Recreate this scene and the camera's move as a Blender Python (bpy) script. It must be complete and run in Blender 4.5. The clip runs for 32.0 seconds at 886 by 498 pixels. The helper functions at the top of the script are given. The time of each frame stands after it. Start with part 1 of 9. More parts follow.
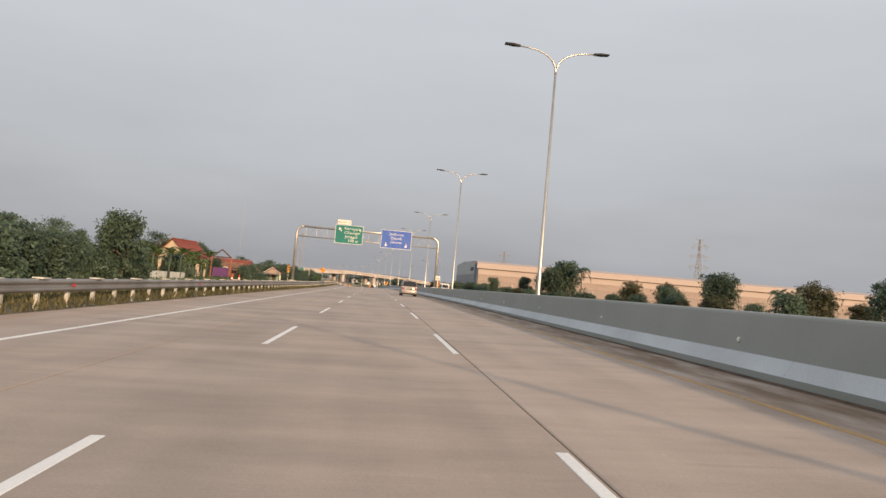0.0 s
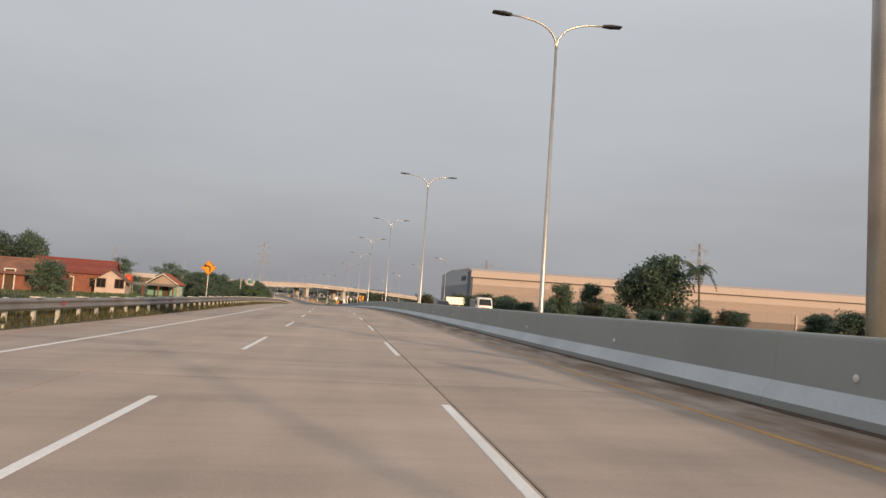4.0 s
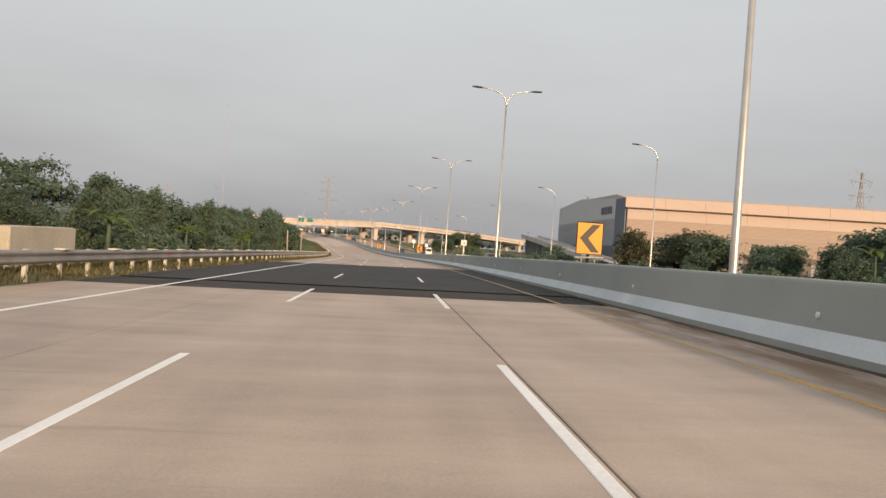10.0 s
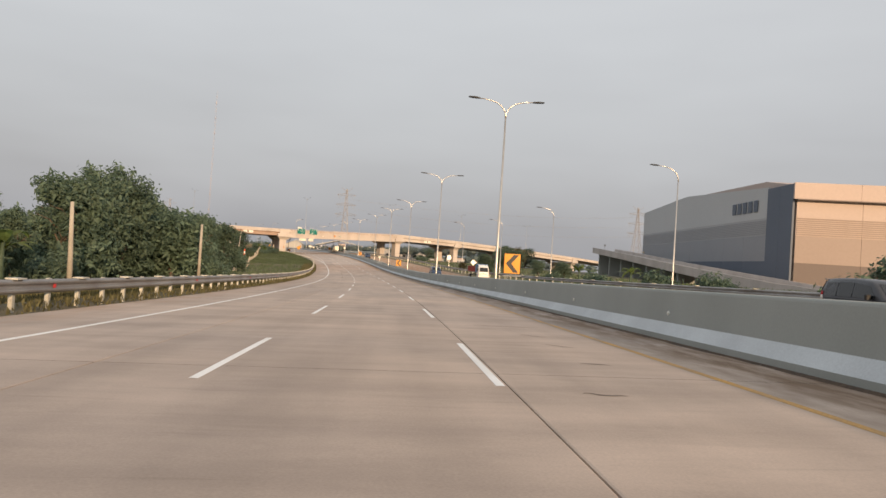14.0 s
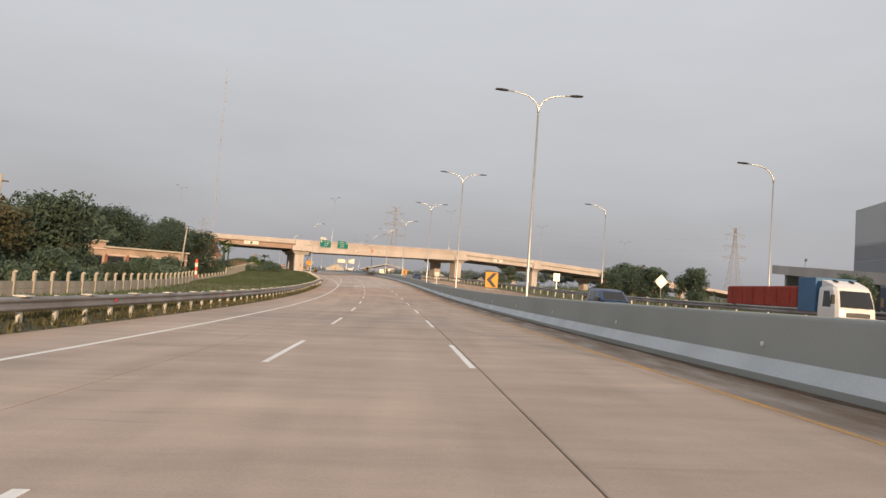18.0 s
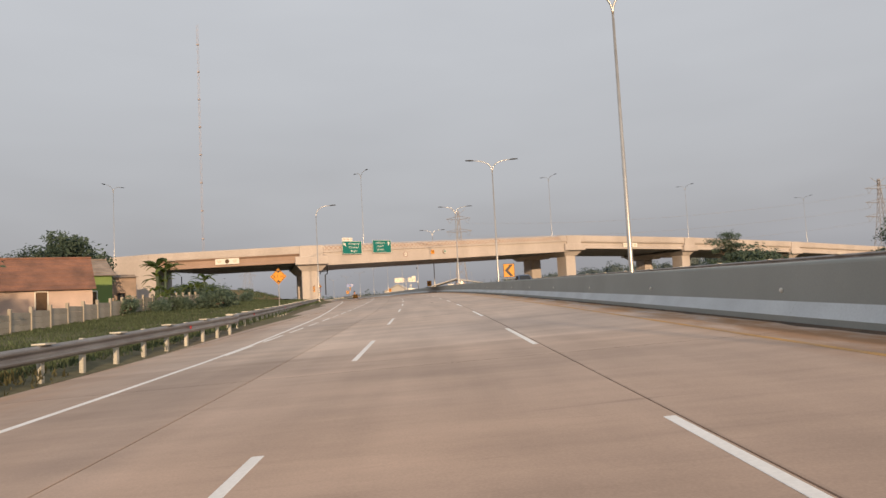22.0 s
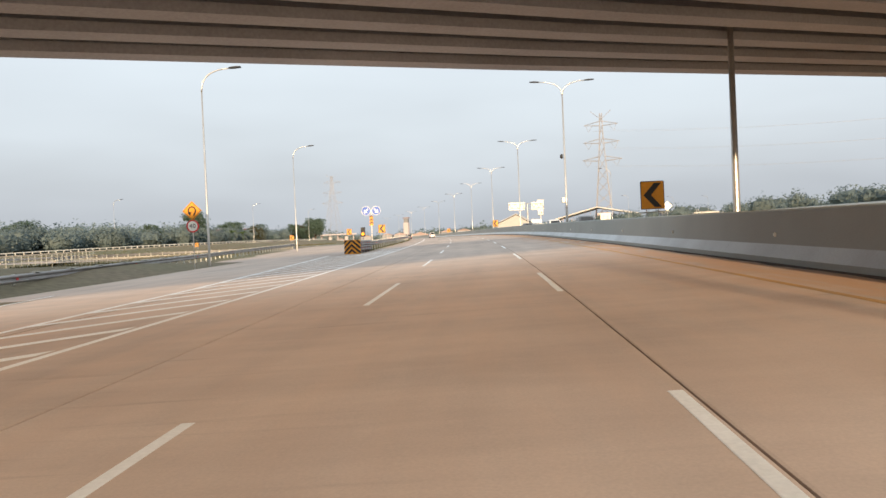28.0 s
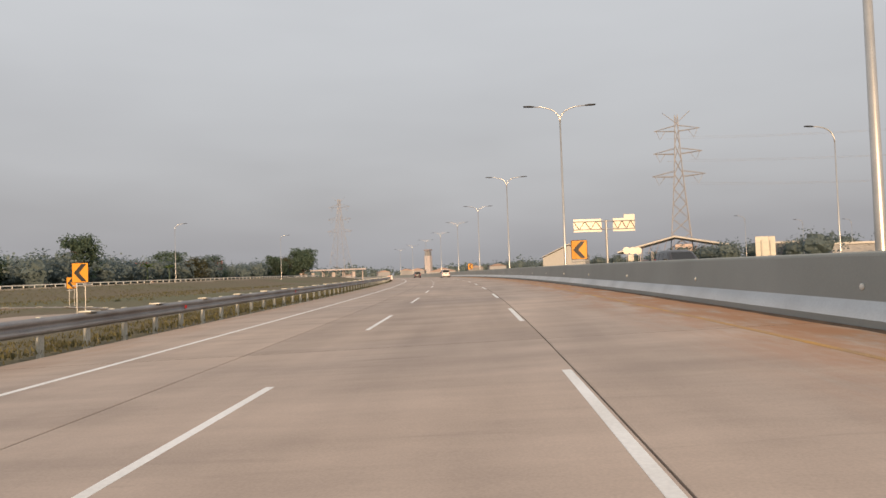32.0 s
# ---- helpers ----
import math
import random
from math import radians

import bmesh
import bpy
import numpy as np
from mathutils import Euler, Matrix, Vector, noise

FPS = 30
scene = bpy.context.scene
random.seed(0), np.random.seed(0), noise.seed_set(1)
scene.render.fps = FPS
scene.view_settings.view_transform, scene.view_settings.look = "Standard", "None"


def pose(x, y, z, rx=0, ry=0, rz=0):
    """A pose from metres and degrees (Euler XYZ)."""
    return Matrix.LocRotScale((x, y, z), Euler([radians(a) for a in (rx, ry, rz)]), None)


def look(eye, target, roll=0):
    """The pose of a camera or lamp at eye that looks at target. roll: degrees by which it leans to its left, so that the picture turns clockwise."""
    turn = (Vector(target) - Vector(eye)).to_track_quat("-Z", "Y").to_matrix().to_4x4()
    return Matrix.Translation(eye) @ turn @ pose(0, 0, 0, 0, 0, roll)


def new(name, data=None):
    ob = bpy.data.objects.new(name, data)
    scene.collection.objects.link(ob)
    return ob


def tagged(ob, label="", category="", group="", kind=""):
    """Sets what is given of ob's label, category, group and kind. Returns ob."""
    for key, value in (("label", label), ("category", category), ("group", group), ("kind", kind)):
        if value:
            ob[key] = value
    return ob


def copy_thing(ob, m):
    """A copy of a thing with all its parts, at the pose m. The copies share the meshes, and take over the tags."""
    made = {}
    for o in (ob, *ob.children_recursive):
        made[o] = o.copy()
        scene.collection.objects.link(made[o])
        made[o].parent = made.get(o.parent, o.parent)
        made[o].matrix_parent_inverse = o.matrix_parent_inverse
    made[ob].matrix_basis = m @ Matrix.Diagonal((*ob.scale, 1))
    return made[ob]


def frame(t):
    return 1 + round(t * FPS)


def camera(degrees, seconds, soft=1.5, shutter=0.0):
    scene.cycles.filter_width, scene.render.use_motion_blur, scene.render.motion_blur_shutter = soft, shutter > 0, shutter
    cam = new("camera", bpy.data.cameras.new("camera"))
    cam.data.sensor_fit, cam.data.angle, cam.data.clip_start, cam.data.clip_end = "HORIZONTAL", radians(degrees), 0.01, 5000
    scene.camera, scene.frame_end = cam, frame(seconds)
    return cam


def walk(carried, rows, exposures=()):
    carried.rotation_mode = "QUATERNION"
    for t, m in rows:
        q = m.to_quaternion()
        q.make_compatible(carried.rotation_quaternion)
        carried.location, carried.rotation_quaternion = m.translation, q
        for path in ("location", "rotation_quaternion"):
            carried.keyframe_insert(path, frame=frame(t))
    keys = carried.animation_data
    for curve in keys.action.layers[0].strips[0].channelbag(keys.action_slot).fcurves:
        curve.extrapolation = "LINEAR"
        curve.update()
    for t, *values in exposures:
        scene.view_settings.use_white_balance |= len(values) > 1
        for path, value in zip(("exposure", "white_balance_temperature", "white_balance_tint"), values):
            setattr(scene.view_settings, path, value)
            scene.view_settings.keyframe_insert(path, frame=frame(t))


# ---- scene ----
cam = camera(63.626, 32.0, soft=1.5)
PATH = [
    (0.0, 0.204, 0.655, 1.316, 93.449, -5.008, -5.101),
    (0.5, 0.152, 11.850, 1.406, 94.720, -4.956, -6.224),
    (1.0, 0.074, 22.997, 1.481, 93.852, -3.188, -4.986),
    (1.5, 0.050, 33.957, 1.547, 94.093, -2.802, -5.421),
    (2.0, -0.016, 45.076, 1.605, 93.945, -3.236, -6.372),
    (2.5, -0.028, 56.037, 1.657, 93.888, -3.399, -6.989),
    (3.0, -0.054, 66.930, 1.701, 94.775, -3.551, -7.216),
    (3.5, -0.073, 77.727, 1.738, 94.714, -3.747, -7.669),
    (5.5, -0.340, 121.810, 1.913, 94.604, -5.163, -6.115),
    (6.0, -0.591, 132.716, 1.971, 94.406, -4.334, -5.824),
    (6.5, -0.888, 143.787, 2.034, 94.395, -3.695, -5.490),
    (7.0, -1.197, 155.005, 2.081, 94.616, -2.980, -5.080),
    (7.5, -1.552, 165.995, 2.104, 94.969, -2.263, -4.240),
    (8.0, -1.962, 176.783, 2.103, 90.688, -2.463, -2.854),
    (8.5, -2.374, 187.712, 2.081, 89.691, -3.233, -2.820),
    (9.0, -2.822, 198.622, 2.038, 89.623, -3.599, -2.922),
    (9.5, -3.232, 209.498, 1.975, 89.597, -4.295, -2.004),
    (10.0, -3.724, 220.292, 1.901, 89.709, -3.977, -1.525),
    (10.5, -4.207, 230.889, 1.807, 89.421, -3.151, -1.126),
    (11.0, -4.700, 241.405, 1.705, 88.878, -4.056, -1.085),
    (11.5, -5.188, 251.962, 1.582, 88.325, -3.318, -1.444),
    (12.0, -5.716, 262.671, 1.443, 88.611, -4.233, -1.066),
    (12.5, -6.219, 273.620, 1.293, 88.593, -4.255, -1.028),
    (13.0, -6.794, 284.607, 1.133, 88.736, -3.724, -0.976),
    (13.5, -7.399, 295.476, 0.963, 89.539, -4.062, -0.416),
    (14.0, -8.169, 306.251, 0.791, 91.182, -3.702, 0.424),
    (14.5, -8.968, 316.994, 0.603, 91.866, -3.642, 1.720),
    (16.5, -13.184, 360.385, -0.115, 91.073, -3.562, 2.004),
    (17.0, -14.444, 371.422, -0.274, 91.698, -3.511, 2.421),
    (17.5, -15.747, 382.313, -0.420, 92.459, -3.675, 3.441),
    (18.0, -17.200, 393.267, -0.541, 93.188, -4.067, 4.589),
    (18.5, -18.796, 404.446, -0.629, 93.310, -3.844, 5.203),
    (19.0, -20.455, 415.653, -0.681, 93.210, -3.793, 5.267),
    (19.5, -22.309, 426.852, -0.700, 93.123, -4.369, 5.075),
    (20.0, -24.205, 437.998, -0.682, 93.887, -3.491, 4.754),
    (20.5, -26.141, 449.042, -0.623, 95.100, -1.053, 4.693),
    (21.0, -28.146, 460.002, -0.518, 96.021, 1.764, 6.064),
    (21.5, -30.282, 470.896, -0.362, 97.012, 2.979, 6.607),
    (22.0, -32.499, 481.771, -0.167, 94.331, 3.048, 10.244),
    (22.5, -34.688, 492.728, 0.080, 91.240, 3.171, 14.075),
    (23.0, -36.883, 503.686, 0.364, 90.263, 1.518, 15.003),
    (23.5, -39.021, 514.592, 0.654, 90.414, 1.484, 15.843),
    (24.0, -41.181, 525.383, 0.939, 90.275, 2.138, 16.426),
    (24.5, -43.443, 536.076, 1.219, 90.567, 1.923, 16.716),
    (25.0, -45.786, 546.801, 1.497, 91.104, 1.963, 17.051),
    (25.5, -48.358, 557.469, 1.768, 90.980, 1.991, 17.574),
    (27.5, -59.425, 599.877, 2.732, 89.679, 2.442, 19.488),
    (28.0, -62.399, 610.099, 2.927, 89.282, 2.461, 19.960),
    (28.6, -66.142, 622.682, 3.157, 89.762, 2.323, 20.133),
    (29.0, -68.717, 630.869, 3.296, 89.914, 2.253, 20.059),
    (29.5, -72.019, 641.465, 3.476, 90.765, 2.492, 20.363),
    (30.0, -75.356, 651.905, 3.645, 90.999, 2.355, 19.941),
    (30.3, -77.359, 658.198, 3.747, 91.677, 2.540, 19.943),
    (31.0, -82.093, 672.940, 3.974, 93.224, 2.857, 21.224),
    (32.0, -89.102, 694.035, 4.267, 92.161, 1.928, 22.786),
]
EXPOSURES = [(0.0, -0.09, 6450, 9.0), (1.0, -0.28, 6450, 9.0), (7.5, -0.20, 6500, 10.5), (8.0, -0.08, 6550, 9.5), (8.4, -0.05, 6640, 9.0), (9.0, -0.02, 6700, 8.0), (11.0, 0.05, 6680, 8.0), (12.5, 0.12, 6660, 8.0), (14.0, -0.04, 6600, 9.0), (17.0, -0.03, 6580, 10.0), (18.0, -0.09, 6560, 10.0), (20.0, -0.18, 6530, 10.5), (21.0, -0.27, 6530, 10.5), (22.0, -0.24, 6500, 10.5), (23.0, -0.06, 6480, 10.5), (25.0, -0.07, 6470, 8.5), (26.2, 0.2, 6350, 8.0), (27.4, 0.50, 6150, 5.0), (28.0, 0.50, 6150, 4.5), (28.8, 0.24, 6280, 3.5), (29.3, 0.14, 6380, 4.5), (30.0, 0.04, 6550, 7.5), (31.0, -0.12, 6620, 10.0), (32.0, -0.13, 6600, 10.0)]
SKY, SUN = 1.4, 5.0
ROAD_COL = (0.51, 0.405, 0.328)
PALE = (499.5, 640.0)
GANTRY = (-10.95, 8.25, 8.05)
GREEN = (-5.84, -2.1, 6.2, 8.7)
BLUE = (0.38, 4.52, 6.1, 8.58)
SIGN_U = (7.5, 13.5)
EMB_U = (18.6, 24.6, 27.3)
PYL = [(-112, 1005, 68), (403, 882, 98), (-304, 1053, 51), (170, 990, 66)]
VAN = (82.5, 4.25)
# the road's line: curvature (1/km), grade (%) and crossfall (%) every 60 m
KS = [-40 + 60 * i for i in range(20)]
KAP = [0.160, 0.162, -0.018, 0.555, 0.029, 0.201, 0.840, 0.639, 0.693, 0.496, 0.851, 0.614, 0.727, 0.933, 0.837, 0.761, 0.702, 0.659, 0.631, 0.617]
GRADE = [1.395, 0.656, 0.289, 0.600, -0.506, -1.303, -1.795, -1.347, 0.339, 2.592, 2.460, 1.763, 1.413, 0.796, 0.416, 0.214, 0.120, 0.069, 0.042, 0.031]
BANK = [2.632, 2.511, 1.785, 1.422, 1.528, 1.810, 2.443, 3.024, 3.304, 3.635, 3.104, 3.378, 3.270, 2.455, 1.902, 1.571, 1.326, 1.153, 1.042, 0.988]

walk(cam, [(t, pose(x, y, z, rx, ry, rz)) for t, x, y, z, rx, ry, rz in PATH], EXPOSURES)

# ---- daylight: low hazy morning sun behind the camera ----
SUN_AZ, SUN_EL = radians(23), radians(11.2)
world = bpy.data.worlds.new("world")
scene.world = world
world.use_nodes = True
wn, wl = world.node_tree.nodes, world.node_tree.links
wn.clear()
w_out, w_bg = wn.new("ShaderNodeOutputWorld"), wn.new("ShaderNodeBackground")
w_sky = wn.new("ShaderNodeTexSky")
w_sky.sky_type, w_sky.sun_disc = "NISHITA", False
w_sky.sun_elevation, w_sky.sun_rotation = SUN_EL, math.pi - SUN_AZ
w_sky.air_density, w_sky.dust_density, w_sky.ozone_density = 1.5, 6.0, 1.0
w_co, w_sep, w_ramp = wn.new("ShaderNodeTexCoord"), wn.new("ShaderNodeSeparateXYZ"), wn.new("ShaderNodeValToRGB")
w_map, w_nz, w_add = wn.new("ShaderNodeMapping"), wn.new("ShaderNodeTexNoise"), wn.new("ShaderNodeMath")
w_map.inputs["Scale"].default_value = (1.0, 1.0, 4.0)
w_nz.inputs["Scale"].default_value, w_nz.inputs["Detail"].default_value = 2.2, 3.0
w_add.operation = "MULTIPLY_ADD"
w_add.inputs[1].default_value, w_add.inputs[2].default_value = 0.26, -0.13
w_sum = wn.new("ShaderNodeMath")
ramp = w_ramp.color_ramp
ramp.elements[0].position, ramp.elements[0].color = 0.0, (0.31, 0.31, 0.33, 1)
ramp.elements[1].position, ramp.elements[1].color = 0.42, (0.535, 0.55, 0.58, 1)
e = ramp.elements.new(0.16)
e.color = (0.425, 0.432, 0.46, 1)
w_scale = wn.new("ShaderNodeVectorMath")
w_scale.operation = "SCALE"
w_scale.inputs["Scale"].default_value = 0.07
w_mix = wn.new("ShaderNodeMixRGB")
w_mix.inputs["Fac"].default_value = 0.86
wl.new(w_co.outputs["Generated"], w_sep.inputs[0])
wl.new(w_co.outputs["Generated"], w_map.inputs[0])
wl.new(w_map.outputs[0], w_nz.inputs[0])
wl.new(w_nz.outputs[0], w_add.inputs[0])
wl.new(w_sep.outputs["Z"], w_sum.inputs[0])
wl.new(w_add.outputs[0], w_sum.inputs[1])
wl.new(w_sum.outputs[0], w_ramp.inputs[0])
wl.new(w_sky.outputs[0], w_scale.inputs[0])
wl.new(w_scale.outputs[0], w_mix.inputs[1])
wl.new(w_ramp.outputs[0], w_mix.inputs[2])
wl.new(w_mix.outputs[0], w_bg.inputs[0])
w_bg.inputs[1].default_value = SKY
wl.new(w_bg.outputs[0], w_out.inputs[0])
sun = new("sun", bpy.data.lights.new("sun", "SUN"))
sun.data.energy, sun.data.angle, sun.data.color = SUN, radians(1.2), (1.0, 0.69, 0.42)
sun.matrix_basis = look((60 * math.sin(SUN_AZ), -60 * math.cos(SUN_AZ), 60 * math.tan(SUN_EL)), (0, 0, 0))


# ---- materials ----
def mat(name, col, rough=0.7, metal=0.0, var=0.15, scale=1.0, fine=30.0, bump=0.15, col2=None, spec=0.4, rnd=0.0, stretch=(1, 1, 1), world=False, trans=0.0, emit=0.0):
    """Two scales of colour variation, fine relief, and a shift from object to object."""
    m = bpy.data.materials.new(name)
    m.use_nodes = True
    N, L = m.node_tree.nodes, m.node_tree.links
    b = N["Principled BSDF"]
    b.inputs["Roughness"].default_value, b.inputs["Metallic"].default_value = rough, metal
    b.inputs["Specular IOR Level"].default_value = spec
    co, mp = N.new("ShaderNodeTexCoord"), N.new("ShaderNodeMapping")
    if world:
        geo = N.new("ShaderNodeNewGeometry")
        L.new(geo.outputs["Position"], mp.inputs[0])
    else:
        L.new(co.outputs["Object"], mp.inputs[0])
    mp.inputs["Scale"].default_value = stretch
    n1, n2 = N.new("ShaderNodeTexNoise"), N.new("ShaderNodeTexNoise")
    n1.inputs["Scale"].default_value, n1.inputs["Detail"].default_value = scale, 5.0
    n2.inputs["Scale"].default_value, n2.inputs["Detail"].default_value = fine, 4.0
    L.new(mp.outputs[0], n1.inputs[0])
    L.new(mp.outputs[0], n2.inputs[0])
    r1 = N.new("ShaderNodeMapRange")
    r1.inputs["From Min"].default_value, r1.inputs["From Max"].default_value = 0.3, 0.7
    L.new(n1.outputs[0], r1.inputs[0])
    c2 = col2 or tuple(c * (1 - 1.6 * var) for c in col)
    mx = N.new("ShaderNodeMixRGB")
    mx.inputs[1].default_value, mx.inputs[2].default_value = (*c2, 1), (*col, 1)
    L.new(r1.outputs[0], mx.inputs[0])
    hs = N.new("ShaderNodeHueSaturation")
    r2 = N.new("ShaderNodeMapRange")
    r2.inputs["From Min"].default_value, r2.inputs["From Max"].default_value = 0.3, 0.7
    r2.inputs["To Min"].default_value, r2.inputs["To Max"].default_value = 1 - var, 1 + var
    L.new(n2.outputs[0], r2.inputs[0])
    L.new(mx.outputs[0], hs.inputs["Color"])
    val = r2.outputs[0]
    if rnd:
        oi, rr, mu = N.new("ShaderNodeObjectInfo"), N.new("ShaderNodeMapRange"), N.new("ShaderNodeMath")
        rr.inputs["To Min"].default_value, rr.inputs["To Max"].default_value = 1 - rnd, 1 + rnd
        L.new(oi.outputs["Random"], rr.inputs[0])
        mu.operation = "MULTIPLY"
        L.new(val, mu.inputs[0])
        L.new(rr.outputs[0], mu.inputs[1])
        val = mu.outputs[0]
    L.new(val, hs.inputs["Value"])
    L.new(hs.outputs[0], b.inputs["Base Color"])
    if bump:
        bp_ = N.new("ShaderNodeBump")
        bp_.inputs["Strength"].default_value, bp_.inputs["Distance"].default_value = bump, 0.02
        L.new(n2.outputs[0], bp_.inputs["Height"])
        L.new(bp_.outputs[0], b.inputs["Normal"])
    if trans:
        b.inputs["Transmission Weight"].default_value = trans
    if emit:
        b.inputs["Emission Color"].default_value = (*col, 1)
        b.inputs["Emission Strength"].default_value = emit
    return m


def leaf_mat(name, dark, light, lo=0.6, hi=1.35):
    """Leaves: colour per leaf, some light through them."""
    m = mat(name, light, 0.55, 0, 0.2, 0.35, 5.0, 0.0, dark, 0.3, 0.15)
    N, L = m.node_tree.nodes, m.node_tree.links
    b = N["Principled BSDF"]
    geo, hs, mr = N.new("ShaderNodeNewGeometry"), N.new("ShaderNodeHueSaturation"), N.new("ShaderNodeMapRange")
    mr.inputs["To Min"].default_value, mr.inputs["To Max"].default_value = lo, hi
    L.new(geo.outputs["Random Per Island"], mr.inputs[0])
    L.new(mr.outputs[0], hs.inputs["Value"])
    src = b.inputs["Base Color"].links[0].from_socket
    L.new(src, hs.inputs["Color"])
    L.new(hs.outputs[0], b.inputs["Base Color"])
    tr, ms = N.new("ShaderNodeBsdfTranslucent"), N.new("ShaderNodeMixShader")
    ms.inputs[0].default_value = 0.48
    L.new(hs.outputs[0], tr.inputs[0])
    L.new(b.outputs[0], ms.inputs[1])
    L.new(tr.outputs[0], ms.inputs[2])
    L.new(ms.outputs[0], N["Material Output"].inputs[0])
    return m


def slab_mat():
    """Brushed concrete paving: broad stains, worn wheel tracks along the lane (carried by the uv), fine grain, a tone of its own for each slab."""
    m = mat("road_concrete", ROAD_COL, 0.75, 0, 0.07, 0.11, 45.0, 0.07, tuple(c * k for c, k in zip(ROAD_COL, (0.80, 0.83, 0.88))), 0.35, 0.07, world=True)
    N, L = m.node_tree.nodes, m.node_tree.links
    b = N["Principled BSDF"]
    uv, sep, nz, mp = N.new("ShaderNodeUVMap"), N.new("ShaderNodeSeparateXYZ"), N.new("ShaderNodeTexNoise"), N.new("ShaderNodeMapping")
    uv.uv_map = "road"
    mp.inputs["Scale"].default_value = (0.9, 0.10, 1)
    nz.inputs["Scale"].default_value, nz.inputs["Detail"].default_value = 1.0, 6.0
    L.new(uv.outputs[0], mp.inputs[0])
    L.new(mp.outputs[0], nz.inputs[0])
    mr = N.new("ShaderNodeMapRange")
    mr.inputs["From Min"].default_value, mr.inputs["From Max"].default_value = 0.35, 0.75
    mr.inputs["To Min"].default_value, mr.inputs["To Max"].default_value = 1.06, 0.83
    L.new(nz.outputs[0], mr.inputs[0])
    # blotches, and scuffs across the lanes
    mc, nc, rc = N.new("ShaderNodeMapping"), N.new("ShaderNodeTexNoise"), N.new("ShaderNodeMapRange")
    mc.inputs["Scale"].default_value = (0.22, 0.7, 1)
    nc.inputs["Scale"].default_value, nc.inputs["Detail"].default_value, nc.inputs["Roughness"].default_value = 1.0, 7.0, 0.62
    L.new(uv.outputs[0], mc.inputs[0])
    L.new(mc.outputs[0], nc.inputs[0])
    rc.inputs["From Min"].default_value, rc.inputs["From Max"].default_value = 0.32, 0.68
    rc.inputs["To Min"].default_value, rc.inputs["To Max"].default_value = 0.80, 1.10
    L.new(nc.outputs[0], rc.inputs[0])
    both = N.new("ShaderNodeMath")
    both.operation = "MULTIPLY"
    L.new(mr.outputs[0], both.inputs[0])
    L.new(rc.outputs[0], both.inputs[1])
    # dry dirt beside the kerb walls
    L.new(uv.outputs[0], sep.inputs[0])
    dm, dn, dx = N.new("ShaderNodeMapRange"), N.new("ShaderNodeMath"), N.new("ShaderNodeMixRGB")
    dm.inputs["From Min"].default_value, dm.inputs["From Max"].default_value = 4.7, 6.0
    L.new(sep.outputs["X"], dm.inputs[0])
    n3 = N.new("ShaderNodeTexNoise")
    n3.inputs["Scale"].default_value, n3.inputs["Detail"].default_value, n3.inputs["Roughness"].default_value = 1.0, 8.0, 0.65
    m3 = N.new("ShaderNodeMapping")
    m3.inputs["Scale"].default_value = (1.6, 0.35, 1)
    L.new(uv.outputs[0], m3.inputs[0])
    L.new(m3.outputs[0], n3.inputs[0])
    dn.operation = "MULTIPLY"
    L.new(dm.outputs[0], dn.inputs[0])
    dr = N.new("ShaderNodeMapRange")
    dr.inputs["From Min"].default_value, dr.inputs["From Max"].default_value = 0.36, 0.58
    L.new(n3.outputs[0], dr.inputs[0])
    L.new(dr.outputs[0], dn.inputs[1])
    # fine worn scuffs and hairline marks lying across the lanes
    m4, n4, r4, n5, r5, k4 = N.new("ShaderNodeMapping"), N.new("ShaderNodeTexNoise"), N.new("ShaderNodeMapRange"), N.new("ShaderNodeTexNoise"), N.new("ShaderNodeMapRange"), N.new("ShaderNodeMixRGB")
    m4.inputs["Scale"].default_value = (0.45, 4.5, 1)
    n4.inputs["Scale"].default_value, n4.inputs["Detail"].default_value, n4.inputs["Distortion"].default_value = 1.0, 5.0, 0.4
    n5.inputs["Scale"].default_value, n5.inputs["Detail"].default_value = 0.12, 2.0
    L.new(uv.outputs[0], m4.inputs[0])
    L.new(m4.outputs[0], n4.inputs[0])
    L.new(uv.outputs[0], n5.inputs[0])
    r4.inputs["From Min"].default_value, r4.inputs["From Max"].default_value = 0.60, 0.72
    r4.inputs["To Min"].default_value, r4.inputs["To Max"].default_value = 1.0, 0.78
    r5.inputs["From Min"].default_value, r5.inputs["From Max"].default_value = 0.45, 0.6
    L.new(n4.outputs[0], r4.inputs[0])
    L.new(n5.outputs[0], r5.inputs[0])
    k4.inputs[1].default_value = (1, 1, 1, 1)
    L.new(r5.outputs[0], k4.inputs[0])
    L.new(r4.outputs[0], k4.inputs[2])
    k5 = N.new("ShaderNodeMath")
    k5.operation = "MULTIPLY"
    L.new(both.outputs[0], k5.inputs[0])
    L.new(k4.outputs[0], k5.inputs[1])
    hs = N.new("ShaderNodeHueSaturation")
    L.new(b.inputs["Base Color"].links[0].from_socket, hs.inputs["Color"])
    L.new(k5.outputs[0], hs.inputs["Value"])
    L.new(dn.outputs[0], dx.inputs[0])
    L.new(hs.outputs[0], dx.inputs[1])
    # brown at first, orange laterite further on
    ds, dc = N.new("ShaderNodeMapRange"), N.new("ShaderNodeMixRGB")
    ds.inputs["From Min"].default_value, ds.inputs["From Max"].default_value = 430, 540
    dc.inputs[1].default_value, dc.inputs[2].default_value = (0.20, 0.13, 0.08, 1), (0.40, 0.21, 0.085, 1)
    L.new(sep.outputs["Y"], ds.inputs[0])
